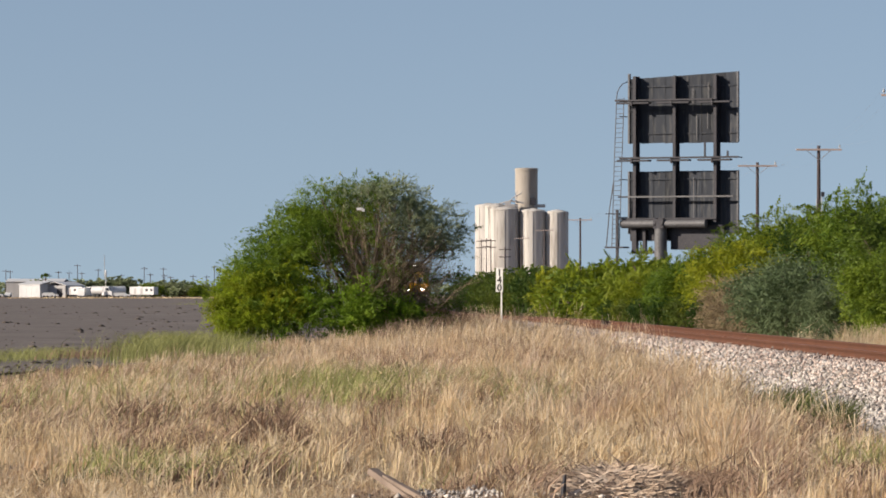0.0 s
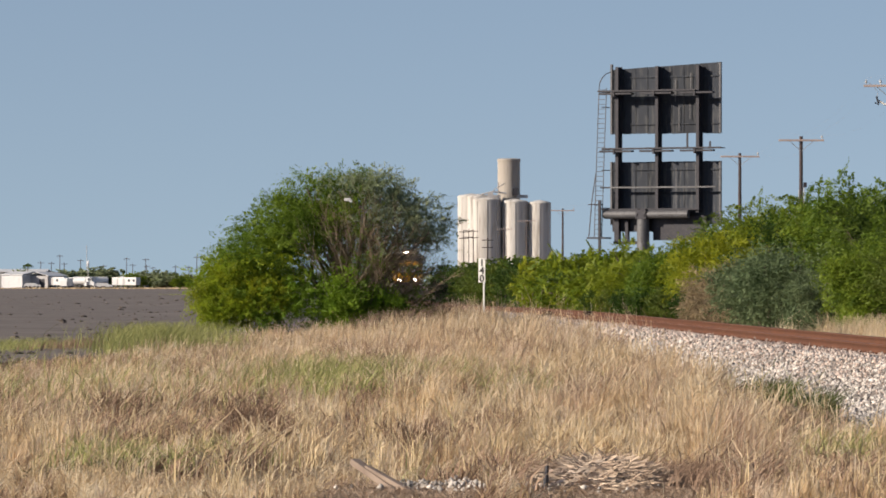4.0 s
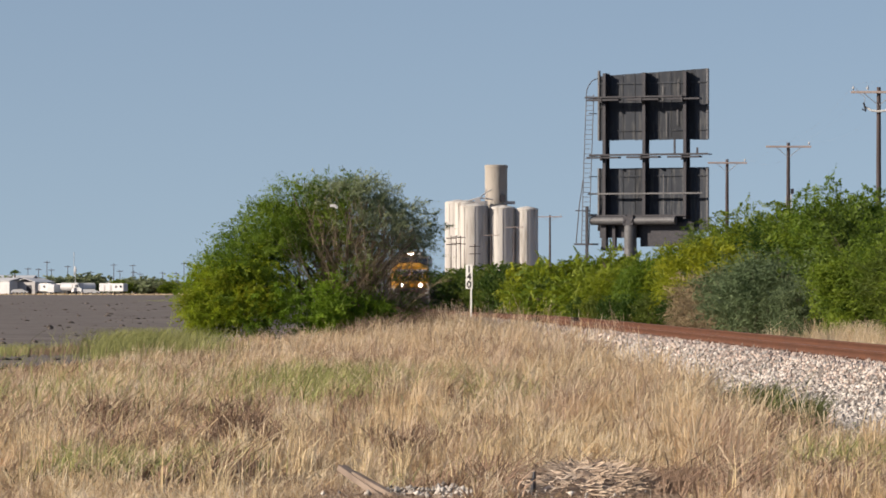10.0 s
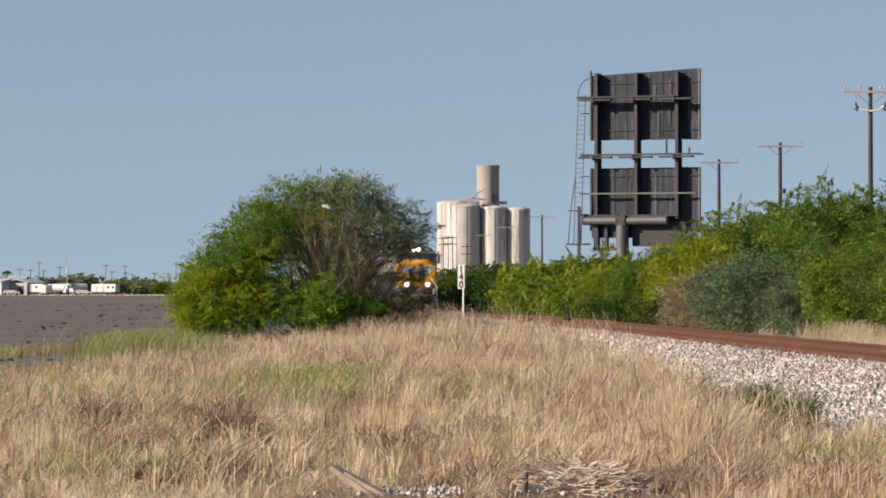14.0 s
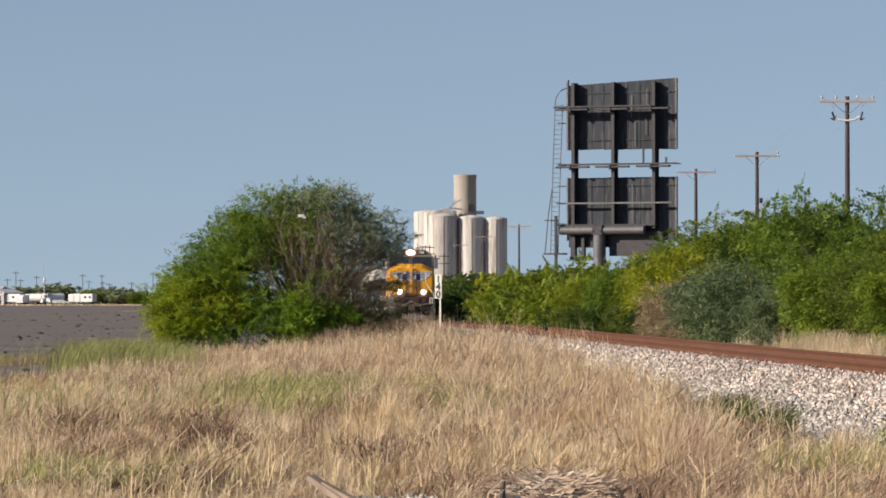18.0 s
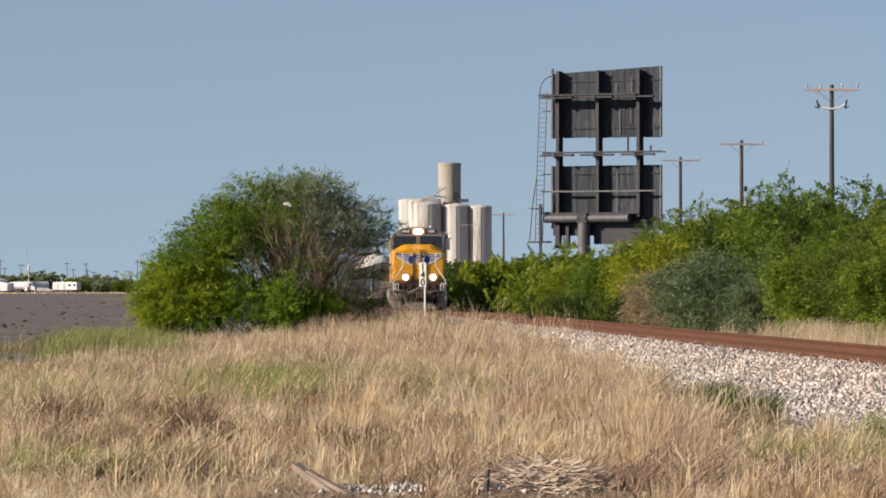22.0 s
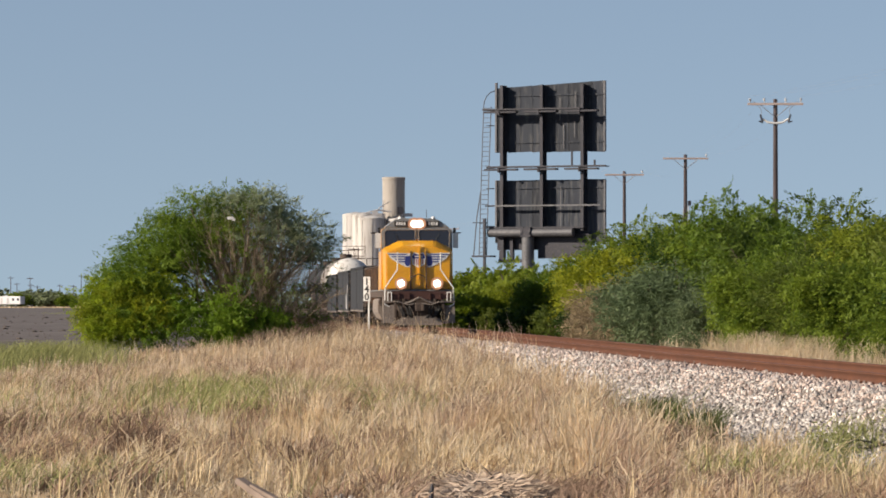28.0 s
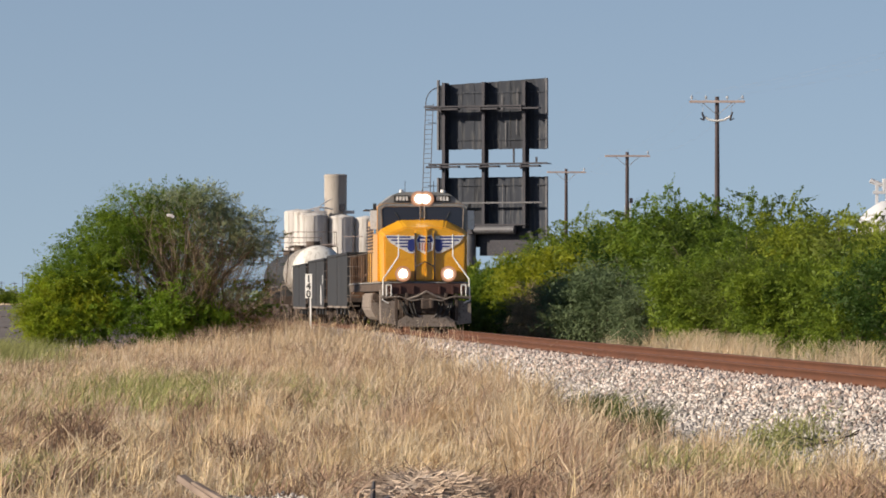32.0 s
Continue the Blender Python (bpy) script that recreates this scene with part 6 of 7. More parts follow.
def build_thicket():
    kinds = {
        "green": build_bush("dense mid-green shrub beside the track", "bush", LEAF_GREEN, 31, 2.4, 4.1, 38000, 0.088, 0.5),
        "yellow": build_bush("feathery yellow-green shrub beside the track", "bush", LEAF_YELLOW, 32, 2.0, 3.9, 32000, 0.092, 0.5),
        "dark": build_bush("dark green thorny shrub in the thicket", "bush", LEAF_DARK, 33, 2.4, 4.3, 36000, 0.088, 0.5),
        "tall_green": build_bush("tall mid-green shrub in the thicket", "bush", LEAF_GREEN, 51, 3.3, 6.1, 23500, 0.122, 0.5),
        "tall_yellow": build_bush("tall yellow-green shrub in the thicket", "bush", LEAF_YELLOW, 52, 3.0, 5.9, 22000, 0.122, 0.5),
        "tall_dark": build_bush("tall dark green shrub in the thicket", "bush", LEAF_DARK, 53, 3.3, 6.2, 23000, 0.122, 0.5),
        "golden": build_bush("bright yellow-green flowering shrub in the thicket", "bush", LEAF_GOLDEN, 61, 2.0, 3.9, 32000, 0.092, 0.5),
        "grey": build_bush("grey-green rounded shrub beside the track", "bush", LEAF_GREY, 34, 1.9, 2.9, 32000, 0.075, 0.5),
        "brown": build_bush("dead brown shrub beside the track", "bush", TWIG_BROWN, 35, 1.6, 2.2, 10000, 0.16, 0.10),
        "far_green": build_bush("distant green shrub along the track", "bush", LEAF_GREEN, 36, 3.0, 4.2, 8500, 0.18, 0.5),
        "far_yellow": build_bush("distant yellow-green shrub along the track", "bush", LEAF_YELLOW, 37, 2.6, 3.9, 8500, 0.175, 0.5),
        # haze over the distance is put into this crown's leaf colour
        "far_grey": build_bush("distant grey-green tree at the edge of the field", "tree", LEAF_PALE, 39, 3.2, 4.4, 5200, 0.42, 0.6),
        "far_dark": build_bush("distant dark green shrub along the track", "bush", LEAF_DARK, 38, 3.4, 4.6, 9000, 0.195, 0.5),
    }
    # front row, then the rows behind it: kind, distance ahead, metres right of the track's centre, scale
    spots = [("green", 84, 8.4, 0.85), ("dark", 90, 7.2, 0.8), ("green", 96, 7.2, 0.9), ("dark", 103, 6.9, 0.85), ("green", 110, 6.9, 0.95), ("green", 118, 6.8, 0.95),
             ("dark", 125, 6.7, 0.9), ("green", 132, 6.7, 0.95), ("green", 140, 7.3, 0.9), ("grey", 150, 6.9, 0.95), ("grey", 159, 6.3, 1.3), ("grey", 165, 6.8, 1.15), ("brown", 171, 6.2, 1.1), ("brown", 178, 6.2, 1.2),
             ("brown", 185, 6.3, 1.15), ("golden", 190, 8.0, 1.22), ("golden", 197, 7.3, 1.0), ("yellow", 203, 7.2, 1.1), ("green", 211, 6.9, 1.06), ("yellow", 219, 6.6, 1.1), ("yellow", 227, 6.3, 1.05),
             # low dark shrubs, added to darken the shade beside the train
             ("far_dark", 188, 6.0, 0.42), ("far_dark", 195, 5.7, 0.45), ("far_dark", 204, 5.5, 0.44), ("far_dark", 213, 5.3, 0.45), ("far_dark", 222, 5.2, 0.44), ("far_dark", 231, 5.1, 0.45)]
    # dark shrubs added behind the brown ones to deepen the shade
    spots += [("dark", 170, 7.7, 0.62), ("dark", 177, 7.5, 0.62), ("dark", 184, 7.5, 0.6)]
    # the rows behind: kind, distance ahead, metres right of the track's centre, height in metres
    rows = [("tall_green", 94, 10.4, 4.1), ("tall_dark", 103, 10.2, 4.2), ("tall_green", 112, 10.6, 4.2), ("tall_green", 120, 10.3, 4.2), ("tall_dark", 127, 10.5, 4.4), ("tall_green", 134, 10.2, 4.8),
            ("tall_dark", 141, 10.6, 4.8), ("tall_green", 148, 10.3, 4.6), ("tall_dark", 155, 10.4, 5.7), ("tall_green", 163, 10.4, 6.2), ("tall_green", 172, 10.6, 5.8), ("tall_dark", 182, 10.3, 5.6),
            ("tall_green", 192, 10.4, 5.9), ("tall_dark", 201, 10.3, 6.1), ("tall_dark", 210, 10.4, 5.8), ("tall_yellow", 219, 10.0, 4.7), ("tall_green", 228, 10.4, 4.4), ("tall_yellow", 236, 10.2, 4.6),
            ("tall_dark", 165, 15.2, 5.0), ("tall_green", 187, 14.6, 5.4), ("tall_dark", 209, 15.0, 5.3)]
    chance = random.Random(5)
    for k in range(26):
        y = 232 + 11.5 * k
        off = 6.4 + chance.uniform(-0.5, 0.8)
        rows.append((("far_green", "far_yellow", "far_yellow", "far_dark")[k % 4] if y < 320 else "far_dark", y, off, chance.uniform(3.9, 4.4)))
        if k % 2 == 0:
            rows.append((("far_dark", "far_green", "far_yellow")[k % 3], y + 4, off + 6 + chance.uniform(0, 3), float(np.interp(y, [232, 258, 285, 310], [4.6, 4.8, 4.4, 4.2])) * chance.uniform(0.95, 1.05)))
    spots += [(kind, y, off, 0.925 * tall / TOPS[kinds[kind]]) for kind, y, off, tall in rows]
    used = set()
    kinds["far_grey"].matrix_world = pose(-170, 1620, GROUND_Z, 0, 0, 40)
    for kind, y, off, s in spots:
        m = pose(line_x(y) + off, y, float(ground_z(line_x(y) + off, y)) - 0.05, 0, 0, chance.uniform(-75, 75)) @ Matrix.Diagonal((s * chance.uniform(0.95, 1.1), s, s * chance.uniform(0.96, 1.04), 1))
        if kind not in used:
            used.add(kind)
            kinds[kind].matrix_world = m
        else:
            ob = copy_thing(kinds[kind], Matrix())
            ob.matrix_world = m
    return kinds


SHRUBS = build_thicket()


# ---- grass ----
def blade_mesh(name, x, y, z, height, width, lean, material, rng, head=0.25, way=None):
    """Curved grass blades of three segments, five corners each."""
    n = len(x)
    a = rng.random(n) * 6.283
    wx, wy = np.cos(a) * width / 2, np.sin(a) * width / 2
    b = rng.normal(0.4, 1.5, n) if way is None else way + rng.normal(0, 0.8, n)
    lx, ly = np.cos(b) * lean * height, np.sin(b) * lean * height
    base = np.stack([x, y, z], -1)
    mid = base + np.stack([lx * 0.22, ly * 0.22, height * 0.62], -1)
    tip = base + np.stack([lx, ly, height], -1)
    w = np.stack([wx, wy, np.zeros(n)], -1)
    verts = np.stack([base - w, base + w, mid + w * 0.8, mid - w * 0.8, tip + w * head, tip - w * head], 1).reshape(-1, 3)
    i = 6 * np.arange(n)
    faces = np.concatenate([np.stack([i, i + 1, i + 2, i + 3], -1), np.stack([i + 3, i + 2, i + 4, i + 5], -1)])
    return quick_mesh(name, verts, faces, material)


def straw_mesh(name, x, y, z, height, width, lean, material, rng, way=None):
    """Straight thin stems, one narrow face each."""
    n = len(x)
    a = rng.normal(0, 0.9, n)
    w = np.stack([np.cos(a) * width / 2, np.sin(a) * width / 2, np.zeros(n)], -1)
    b = rng.normal(0.4, 1.6, n) if way is None else way + rng.normal(0, 0.8, n)
    base = np.stack([x, y, z], -1)
    tip = base + np.stack([np.cos(b) * lean * height, np.sin(b) * lean * height, height], -1)
    verts = np.stack([base - w, base + w, tip + w * 0.4, tip - w * 0.4], 1).reshape(-1, 3)
    return quick_mesh(name, verts, np.arange(4 * n).reshape(n, 4), material)


def arch_mesh(name, x, y, z, height, reach, width, material, rng):
    """Stems that rise, arch over and droop."""
    n = len(x)
    b, a = rng.random(n) * 6.283, rng.random(n) * 6.283
    d = np.stack([np.cos(b), np.sin(b), np.zeros(n)], -1) * reach[:, None]
    w = np.stack([np.cos(a), np.sin(a) * 0.5, 0.4 * np.sin(a * 3)], -1) * (width / 2)[:, None]
    up = np.array([0, 0, 1.0])
    base = np.stack([x, y, z], -1)
    rows = [base, base + 0.22 * d + up * (0.68 * height)[:, None], base + 0.6 * d + up * height[:, None], base + d + up * (height * (0.55 + 0.4 * rng.random(n)))[:, None]]
    verts = np.stack([p for k, r in enumerate(rows) for p in (r - w * (1 - 0.2 * k), r + w * (1 - 0.2 * k))], 1).reshape(-1, 3)
    i = 8 * np.arange(n)
    faces = np.concatenate([np.stack([i + 2 * k, i + 2 * k + 1, i + 2 * k + 3, i + 2 * k + 2], -1) for k in range(3)])
    return quick_mesh(name, verts, faces, material)


def patches(x, y, scale, seed, stretch=0.5):
    """Smooth uneven values from -1 to 1 over the plan."""
    r = np.random.default_rng(seed)
    v = np.zeros_like(x)
    for k in range(5):
        a, p, f = r.random() * 6.28, r.random() * 6.28, (1 + 0.7 * k) / scale
        v += np.sin((x * np.cos(a) + y * np.sin(a) * stretch) * f + p)
    return v / 2.5


def grass_room(x, y, rng):
    """Which places lie in the grass on the near side of the track."""
    off = x - line_x(y)
    foot = np.interp(y, [38, 47, 51, 60, 80, 94, 110, 140, 200], [3.0, 3.2, 4.6, 5.0, 4.0, 3.2, 2.6, 2.1, 2.0])
    edge = np.interp(y, [0, 86, 93, 121, 150, 190, 260], [-60, -60, -12.4, -12.0, -12.4, -11.8, -16])
    bare = (y < 44.4 + 0.4 * np.sin(x * 2.1)) & (x > -0.95 + 0.15 * rng.normal(size=len(x))) & (x < 1.0 + 0.2 * rng.normal(size=len(x)))
    bare |= (y < 43.4) & (x > -2.7) & (x < -1.2)
    return (off < -foot + 0.3 * rng.normal(size=len(x))) & (x > edge) & ~bare


def stand_z(x, y):
    """The ground or the ballast's slope, whichever is higher."""
    return np.maximum(ground_z(x, y), bed_z(x - line_x(y)) + line_z(y))


def grass_spots(n, y0, y1, power, rng):
    y = y0 + (y1 - y0) * rng.random(n) ** power
    x = -0.145 * y + rng.random(n) * (0.245 * y)
    keep = grass_room(x, y, rng)
    return x[keep], y[keep]


def grass_height(x, y):
    """Taller by the track and in the middle distance, short near the eye and by the field."""
    off = x - line_x(y)
    by_track = 1 + 0.28 * np.clip((y - 115) / 35, 0, 1) * np.clip((off + 8) / 4, 0, 1)
    return by_track * np.interp(y, [38, 45, 54, 64], [0.5, 0.62, 0.88, 1.0]) * np.interp(off, [-26, -17, -10, -6], [0.42, 0.50, 0.80, 1.0]) * (1 + 0.26 * patches(x, y, 0.7, 4, 0.1) + 0.22 * patches(x, y, 0.28, 24, 0.12))


def tangled(x, y):
    """From 0 to 1: where brown weeds take the place of the straw; a trodden hollow near the eye counts as well."""
    hollow = np.exp(-((x + 3.8) / 0.95) ** 4 - ((y - 45.5) / 3.6) ** 4)
    weeds = np.exp(-((x + 4.6) / 0.9) ** 2 - ((y - 57) / 6) ** 2) + 0.8 * np.exp(-((x + 2.0) / 0.5) ** 2 - ((y - 53) / 5) ** 2) + 0.8 * np.exp(-((x + 7.0) / 0.7) ** 2 - ((y - 63) / 7) ** 2)
    return np.clip(1.6 * patches(x, y, 0.5, 43, 0.09) - 0.35, 0, 1) * np.clip((95 - y) / 25, 0, 1) * 0.5 + hollow + 0.5 * weeds


def build_grass():
    rng = np.random.default_rng(8)
    for name, clumps, each, y0, y1, power, w, spread, fine in (
            ("dry_grass", 4600, 30, 39.0, 100, 1.05, 0.0095, 0.08, True), ("dry_grass", 4200, 26, 39.0, 100, 1.05, 0.0135, 0.055, False),
            ("dry_grass", 5600, 22, 100, 225, 1.1, 0.013, 0.22, True), ("dry_grass", 2500, 10, 100, 225, 1.1, 0.017, 0.14, False)):
        cx, cy = grass_spots(clumps, y0, y1, power, rng)
        n = len(cx)
        x = (cx[:, None] + rng.normal(size=(n, each)) * spread).ravel()
        y = (cy[:, None] + rng.normal(size=(n, each)) * spread).ravel()
        tuft = np.repeat(0.32 + 1.1 * rng.random(n) ** 1.5, each)
        h = 0.52 * grass_height(x, y) * tuft * (0.45 + 0.65 * rng.random(len(x))) * (1 - 0.8 * np.clip(tangled(x, y), 0, 1))
        lean = np.abs(np.repeat(rng.normal(0.28, 0.4, n), each) + rng.normal(0, 0.33, len(x)))
        lean = np.clip(lean, 0, 0.62 if fine else 0.8)
        way = np.repeat(rng.normal(0.3, 1.7, n), each)
        h /= np.sqrt(1 + 0.5 * lean ** 2)
        make = straw_mesh if fine else blade_mesh
        w = w * (0.6 + 0.8 * rng.random(len(x)))
        tan = np.repeat(patches(cx, cy, 0.45, 61, 0.08) + 0.5 * rng.normal(size=n) > 0.45, each)
        for mask, m, label in ((~tan, STRAW, "tall dry straw-coloured grass beside the track"), (tan, STRAW_TAN, "weathered tan grass among the straw")):
            ob = new(name, make(name, x[mask], y[mask], stand_z(x, y)[mask] - 0.02, h[mask], w[mask], lean[mask], m, rng, way=way[mask]))
            tagged(ob, label, "grass", kind="stuff")
    # stalks with pale heads that stand above the rest
    x, y = grass_spots(15000, 42, 215, 1.15, rng)
    keep = patches(x, y, 3.0, 14) > -0.2
    x, y = x[keep], y[keep]
    h = (0.50 + 0.25 * rng.random(len(x))) * grass_height(x, y) * np.interp(y, [70, 110], [1, 0.7])
    ob = new("seed_stalks", blade_mesh("seed_stalks", x, y, stand_z(x, y), h, 0.005 + 0.00006 * y, np.abs(rng.normal(0.4, 0.5, len(x))), SEED, rng, 1.3))
    tagged(ob, "pale feathery seed stalks above the dry grass", "grass", kind="stuff")
    # arching stems and brown tangles
    for name, n, y0, y1, power, m, thin, seed in (("arching_straw", 24000, 39, 110, 1.25, STRAW, 0.008, 41), ("pale_arching_straw", 12000, 39, 90, 1.2, SEED, 0.007, 42), ("brown_tangle", 56000, 39, 90, 1.2, STEMS, 0.009, 43)):
        x, y = grass_spots(n, y0, y1, power, rng)
        keep = tangled(x, y) > 0.15 + 0.3 * rng.random(len(x)) if m == STEMS else patches(x, y, 0.6, seed, 0.1) > -0.3
        x, y = x[keep], y[keep]
        h = (0.2 + 0.34 * rng.random(len(x))) * (np.where(y < 49, 0.4, 0.74) if m == STEMS else 1 - 0.6 * np.clip(tangled(x, y), 0, 1)) * np.clip(grass_height(x, y), 0.5, 1.2)
        ob = new(name, arch_mesh(name, x, y, ground_z(x, y) - 0.02, h, 0.06 + 0.20 * rng.random(len(x)), thin * (0.7 + 0.6 * rng.random(len(x))), m, rng))
        tagged(ob, "brown tangle of dead weed stems" if m == STEMS else "bent dry straw arching over the grass", "grass", kind="stuff")
    # broad golden blades in tufts near the eye
    cx, cy = grass_spots(190, 39, 62, 1.0, rng)
    x = (cx[:, None] + rng.normal(size=(len(cx), 12)) * 0.06).ravel()
    y = (cy[:, None] + rng.normal(size=(len(cx), 12)) * 0.06).ravel()
    ob = new("golden_grass", blade_mesh("golden_grass", x, y, ground_z(x, y) - 0.02, 0.28 + 0.3 * rng.random(len(x)), np.full(len(x), 0.011), np.abs(rng.normal(0.5, 0.5, len(x))), GOLD, rng))
    tagged(ob, "golden dry grass tufts in the foreground", "grass", kind="stuff")
    # brown weed stems in drifts
    x, y = grass_spots(90000, 39, 130, 1.2, rng)
    keep = patches(x, y, 2.2, 9) > 0.35
    x, y = np.concatenate([x[keep], rng.normal(-15.7, 0.6, 1100)]), np.concatenate([y[keep], rng.normal(134, 4.0, 1100)])
    ob = new("dry_weeds", blade_mesh("dry_weeds", x, y, ground_z(x, y) - 0.02, (0.25 + 0.35 * rng.random(len(x))) * np.clip(grass_height(x, y), 0.4, 1), 0.014 + 0.01 * rng.random(len(x)), 0.5 + 0.6 * rng.random(len(x)), STEMS, rng))
    tagged(ob, "brown dead weed stems among the dry grass", "weeds", kind="stuff")
    x, y = grass_spots(16000, 39, 95, 1.25, rng)
    keep = patches(x, y, 2.0, 33) > -0.1
    x, y = x[keep], y[keep]
    n = len(x)
    ob = new("lying_straw", straw_mesh("lying_straw", x, y, ground_z(x, y) + 0.25 * grass_height(x, y) * rng.random(n), 0.05 + 0.08 * rng.random(n), 0.007 + 0.006 * rng.random(n), 0.8 + 1.6 * rng.random(n), STRAW, rng))
    tagged(ob, "bent and lying straw tangled in the dry grass", "grass", kind="stuff")
    # green growth: patches in the foreground, by the ballast's foot and at the field's edge
    gx, gy = [], []
    for cx, cy, sx, sy, n in ((-4.7, 46.2, 0.35, 0.9, 320), (-1.5, 44.6, 0.5, 0.3, 40), (2.15, 67, 0.28, 2.2, 120), (4.2, 57, 0.2, 0.8, 90), (5.3, 61, 0.15, 0.6, 60), (3.9, 54, 0.2, 0.5, 60), (-4.0, 77, 0.8, 5, 1900), (-4.1, 48, 0.25, 0.7, 200), (-5.6, 84, 0.7, 4, 600), (-1.6, 70, 0.3, 3, 260), (-12.9, 128, 0.6, 4, 4600), (-16.9, 129, 0.6, 5, 1500), (-11.4, 128, 0.6, 3, 900), (-63.7, 673, 1.8, 10, 700), (-5.4, 48, 0.3, 0.8, 160), (2.6, 48, 0.35, 1.2, 380), (-6.5, 75, 3.0, 8, 1500), (-12.0, 95, 2.0, 2.0, 250), (3.2, 46.5, 0.3, 0.8, 260)):
        gx.append(rng.normal(cx, sx, n))
        gy.append(rng.normal(cy, sy, n))
    x, y = np.concatenate(gx), np.concatenate(gy)
    keep = x - line_x(y) < -1.9
    x, y = x[keep], y[keep]
    z = np.maximum(ground_z(x, y), bed_z(x - line_x(y))) - 0.02
    ob = new("green_weeds", blade_mesh("green_weeds", x, y, z, (0.2 + 0.3 * rng.random(len(x))) * np.interp(y, [44, 60, 70, 90, 112, 122], [0.75, 1, 1.35, 1.35, 1, 1.8]) * np.where(x < -15.5, 0.4, 1), 0.009 + 0.010 * rng.random(len(x)), 0.3 + 0.5 * rng.random(len(x)), GREEN_BLADE, rng))
    tagged(ob, "green weeds and grass tufts along the ballast and the field", "weeds", kind="stuff")
    # dark sedge at the ballast's foot
    x = np.concatenate([rng.normal(2.25, 0.16, 800), rng.normal(2.65, 0.14, 450), rng.normal(1.7, 0.12, 90), rng.normal(-4.9, 0.35, 420)])
    y = np.concatenate([rng.normal(67, 1.3, 800), rng.normal(61.5, 1.0, 450), rng.normal(67, 1.0, 90), rng.normal(45.5, 0.8, 420)])
    ob = new("sedge", blade_mesh("sedge", x, y, np.maximum(ground_z(x, y), bed_z(x - line_x(y))) - 0.02, (0.2 + 0.34 * rng.random(len(x))) * np.where(x < 0, 0.4, 1), 0.013 + 0.009 * rng.random(len(x)), 0.4 + 0.6 * rng.random(len(x)), SEDGE, rng))
    tagged(ob, "dark green sedge tufts at the foot of the ballast", "weeds", kind="stuff")
    # the far side of the track: ragged tufts with bare places between
    n = 2300
    cy = 60 + 74 * rng.random(n) ** 1.2
    off = 2.75 + 2.4 * rng.random(n)
    cx = line_x(cy) + off
    keep = patches(cx, cy, 1.3, 2, 0.35) + 0.4 * rng.normal(size=n) > -0.05
    cx, cy = cx[keep], cy[keep]
    n, each = len(cx), 24
    x = (cx[:, None] + rng.normal(size=(n, each)) * 0.13).ravel()
    y = (cy[:, None] + rng.normal(size=(n, each)) * 0.13).ravel()
    h = 1.25 * np.repeat((0.25 + 0.75 * rng.random(n) ** 1.4) * (1 + 0.45 * patches(cx, cy, 1.1, 6, 0.5)), each) * (0.5 + 0.5 * rng.random(n * each))
    lean = np.clip(np.abs(np.repeat(rng.normal(0.3, 0.3, n), each) + rng.normal(0, 0.35, n * each)), 0, 1.1)
    pale = np.repeat(rng.random(n) < 0.75, each)
    for mask, m, label in ((pale, SEED, "pale dry grass tufts along the far side of the track"), (~pale, STRAW, "straw-coloured grass tufts along the far side of the track")):
        ob = new("dry_grass", blade_mesh("dry_grass", x[mask], y[mask], np.maximum(ground_z(x, y), bed_z(x - line_x(y)))[mask] - 0.02, np.clip(h[mask], 0.08, 1.1), 0.010 + 0.008 * rng.random(int(mask.sum())), lean[mask], m, rng, way=np.repeat(rng.normal(0, 2, n), each)[mask]))
        tagged(ob, label, "grass", kind="stuff")
    # thin weeds scattered over the lower ballast
    n = 46
    cx, cy = rng.normal(4.15, 0.4, n), rng.normal(55, 1.6, n)
    each = 26
    x = (cx[:, None] + rng.normal(size=(n, each)) * 0.10).ravel()
    y = (cy[:, None] + rng.normal(size=(n, each)) * 0.14).ravel()
    z = np.maximum(ground_z(x, y), bed_z(x - line_x(y)))
    pts = np.stack([x, y, z + 0.02 + 0.3 * rng.random(n * each) ** 1.5], -1)
    ob = new("ballast_weeds", leaf_mesh("ballast_weeds", pts, 0.05, GREEN_BLADE, rng, 0.45))
    tagged(ob, "thin green weeds scattered over the lower ballast", "weeds", kind="stuff")
    ob = new("weed_stalks", blade_mesh("weed_stalks", x[::4], y[::4], z[::4] - 0.02, 0.12 + 0.25 * rng.random(len(x[::4])), np.full(len(x[::4]), 0.006), 0.3 + 0.6 * rng.random(len(x[::4])), SEDGE, rng))
    tagged(ob, "thin dark weed stalks rising from the ballast", "weeds", kind="stuff")


build_grass()


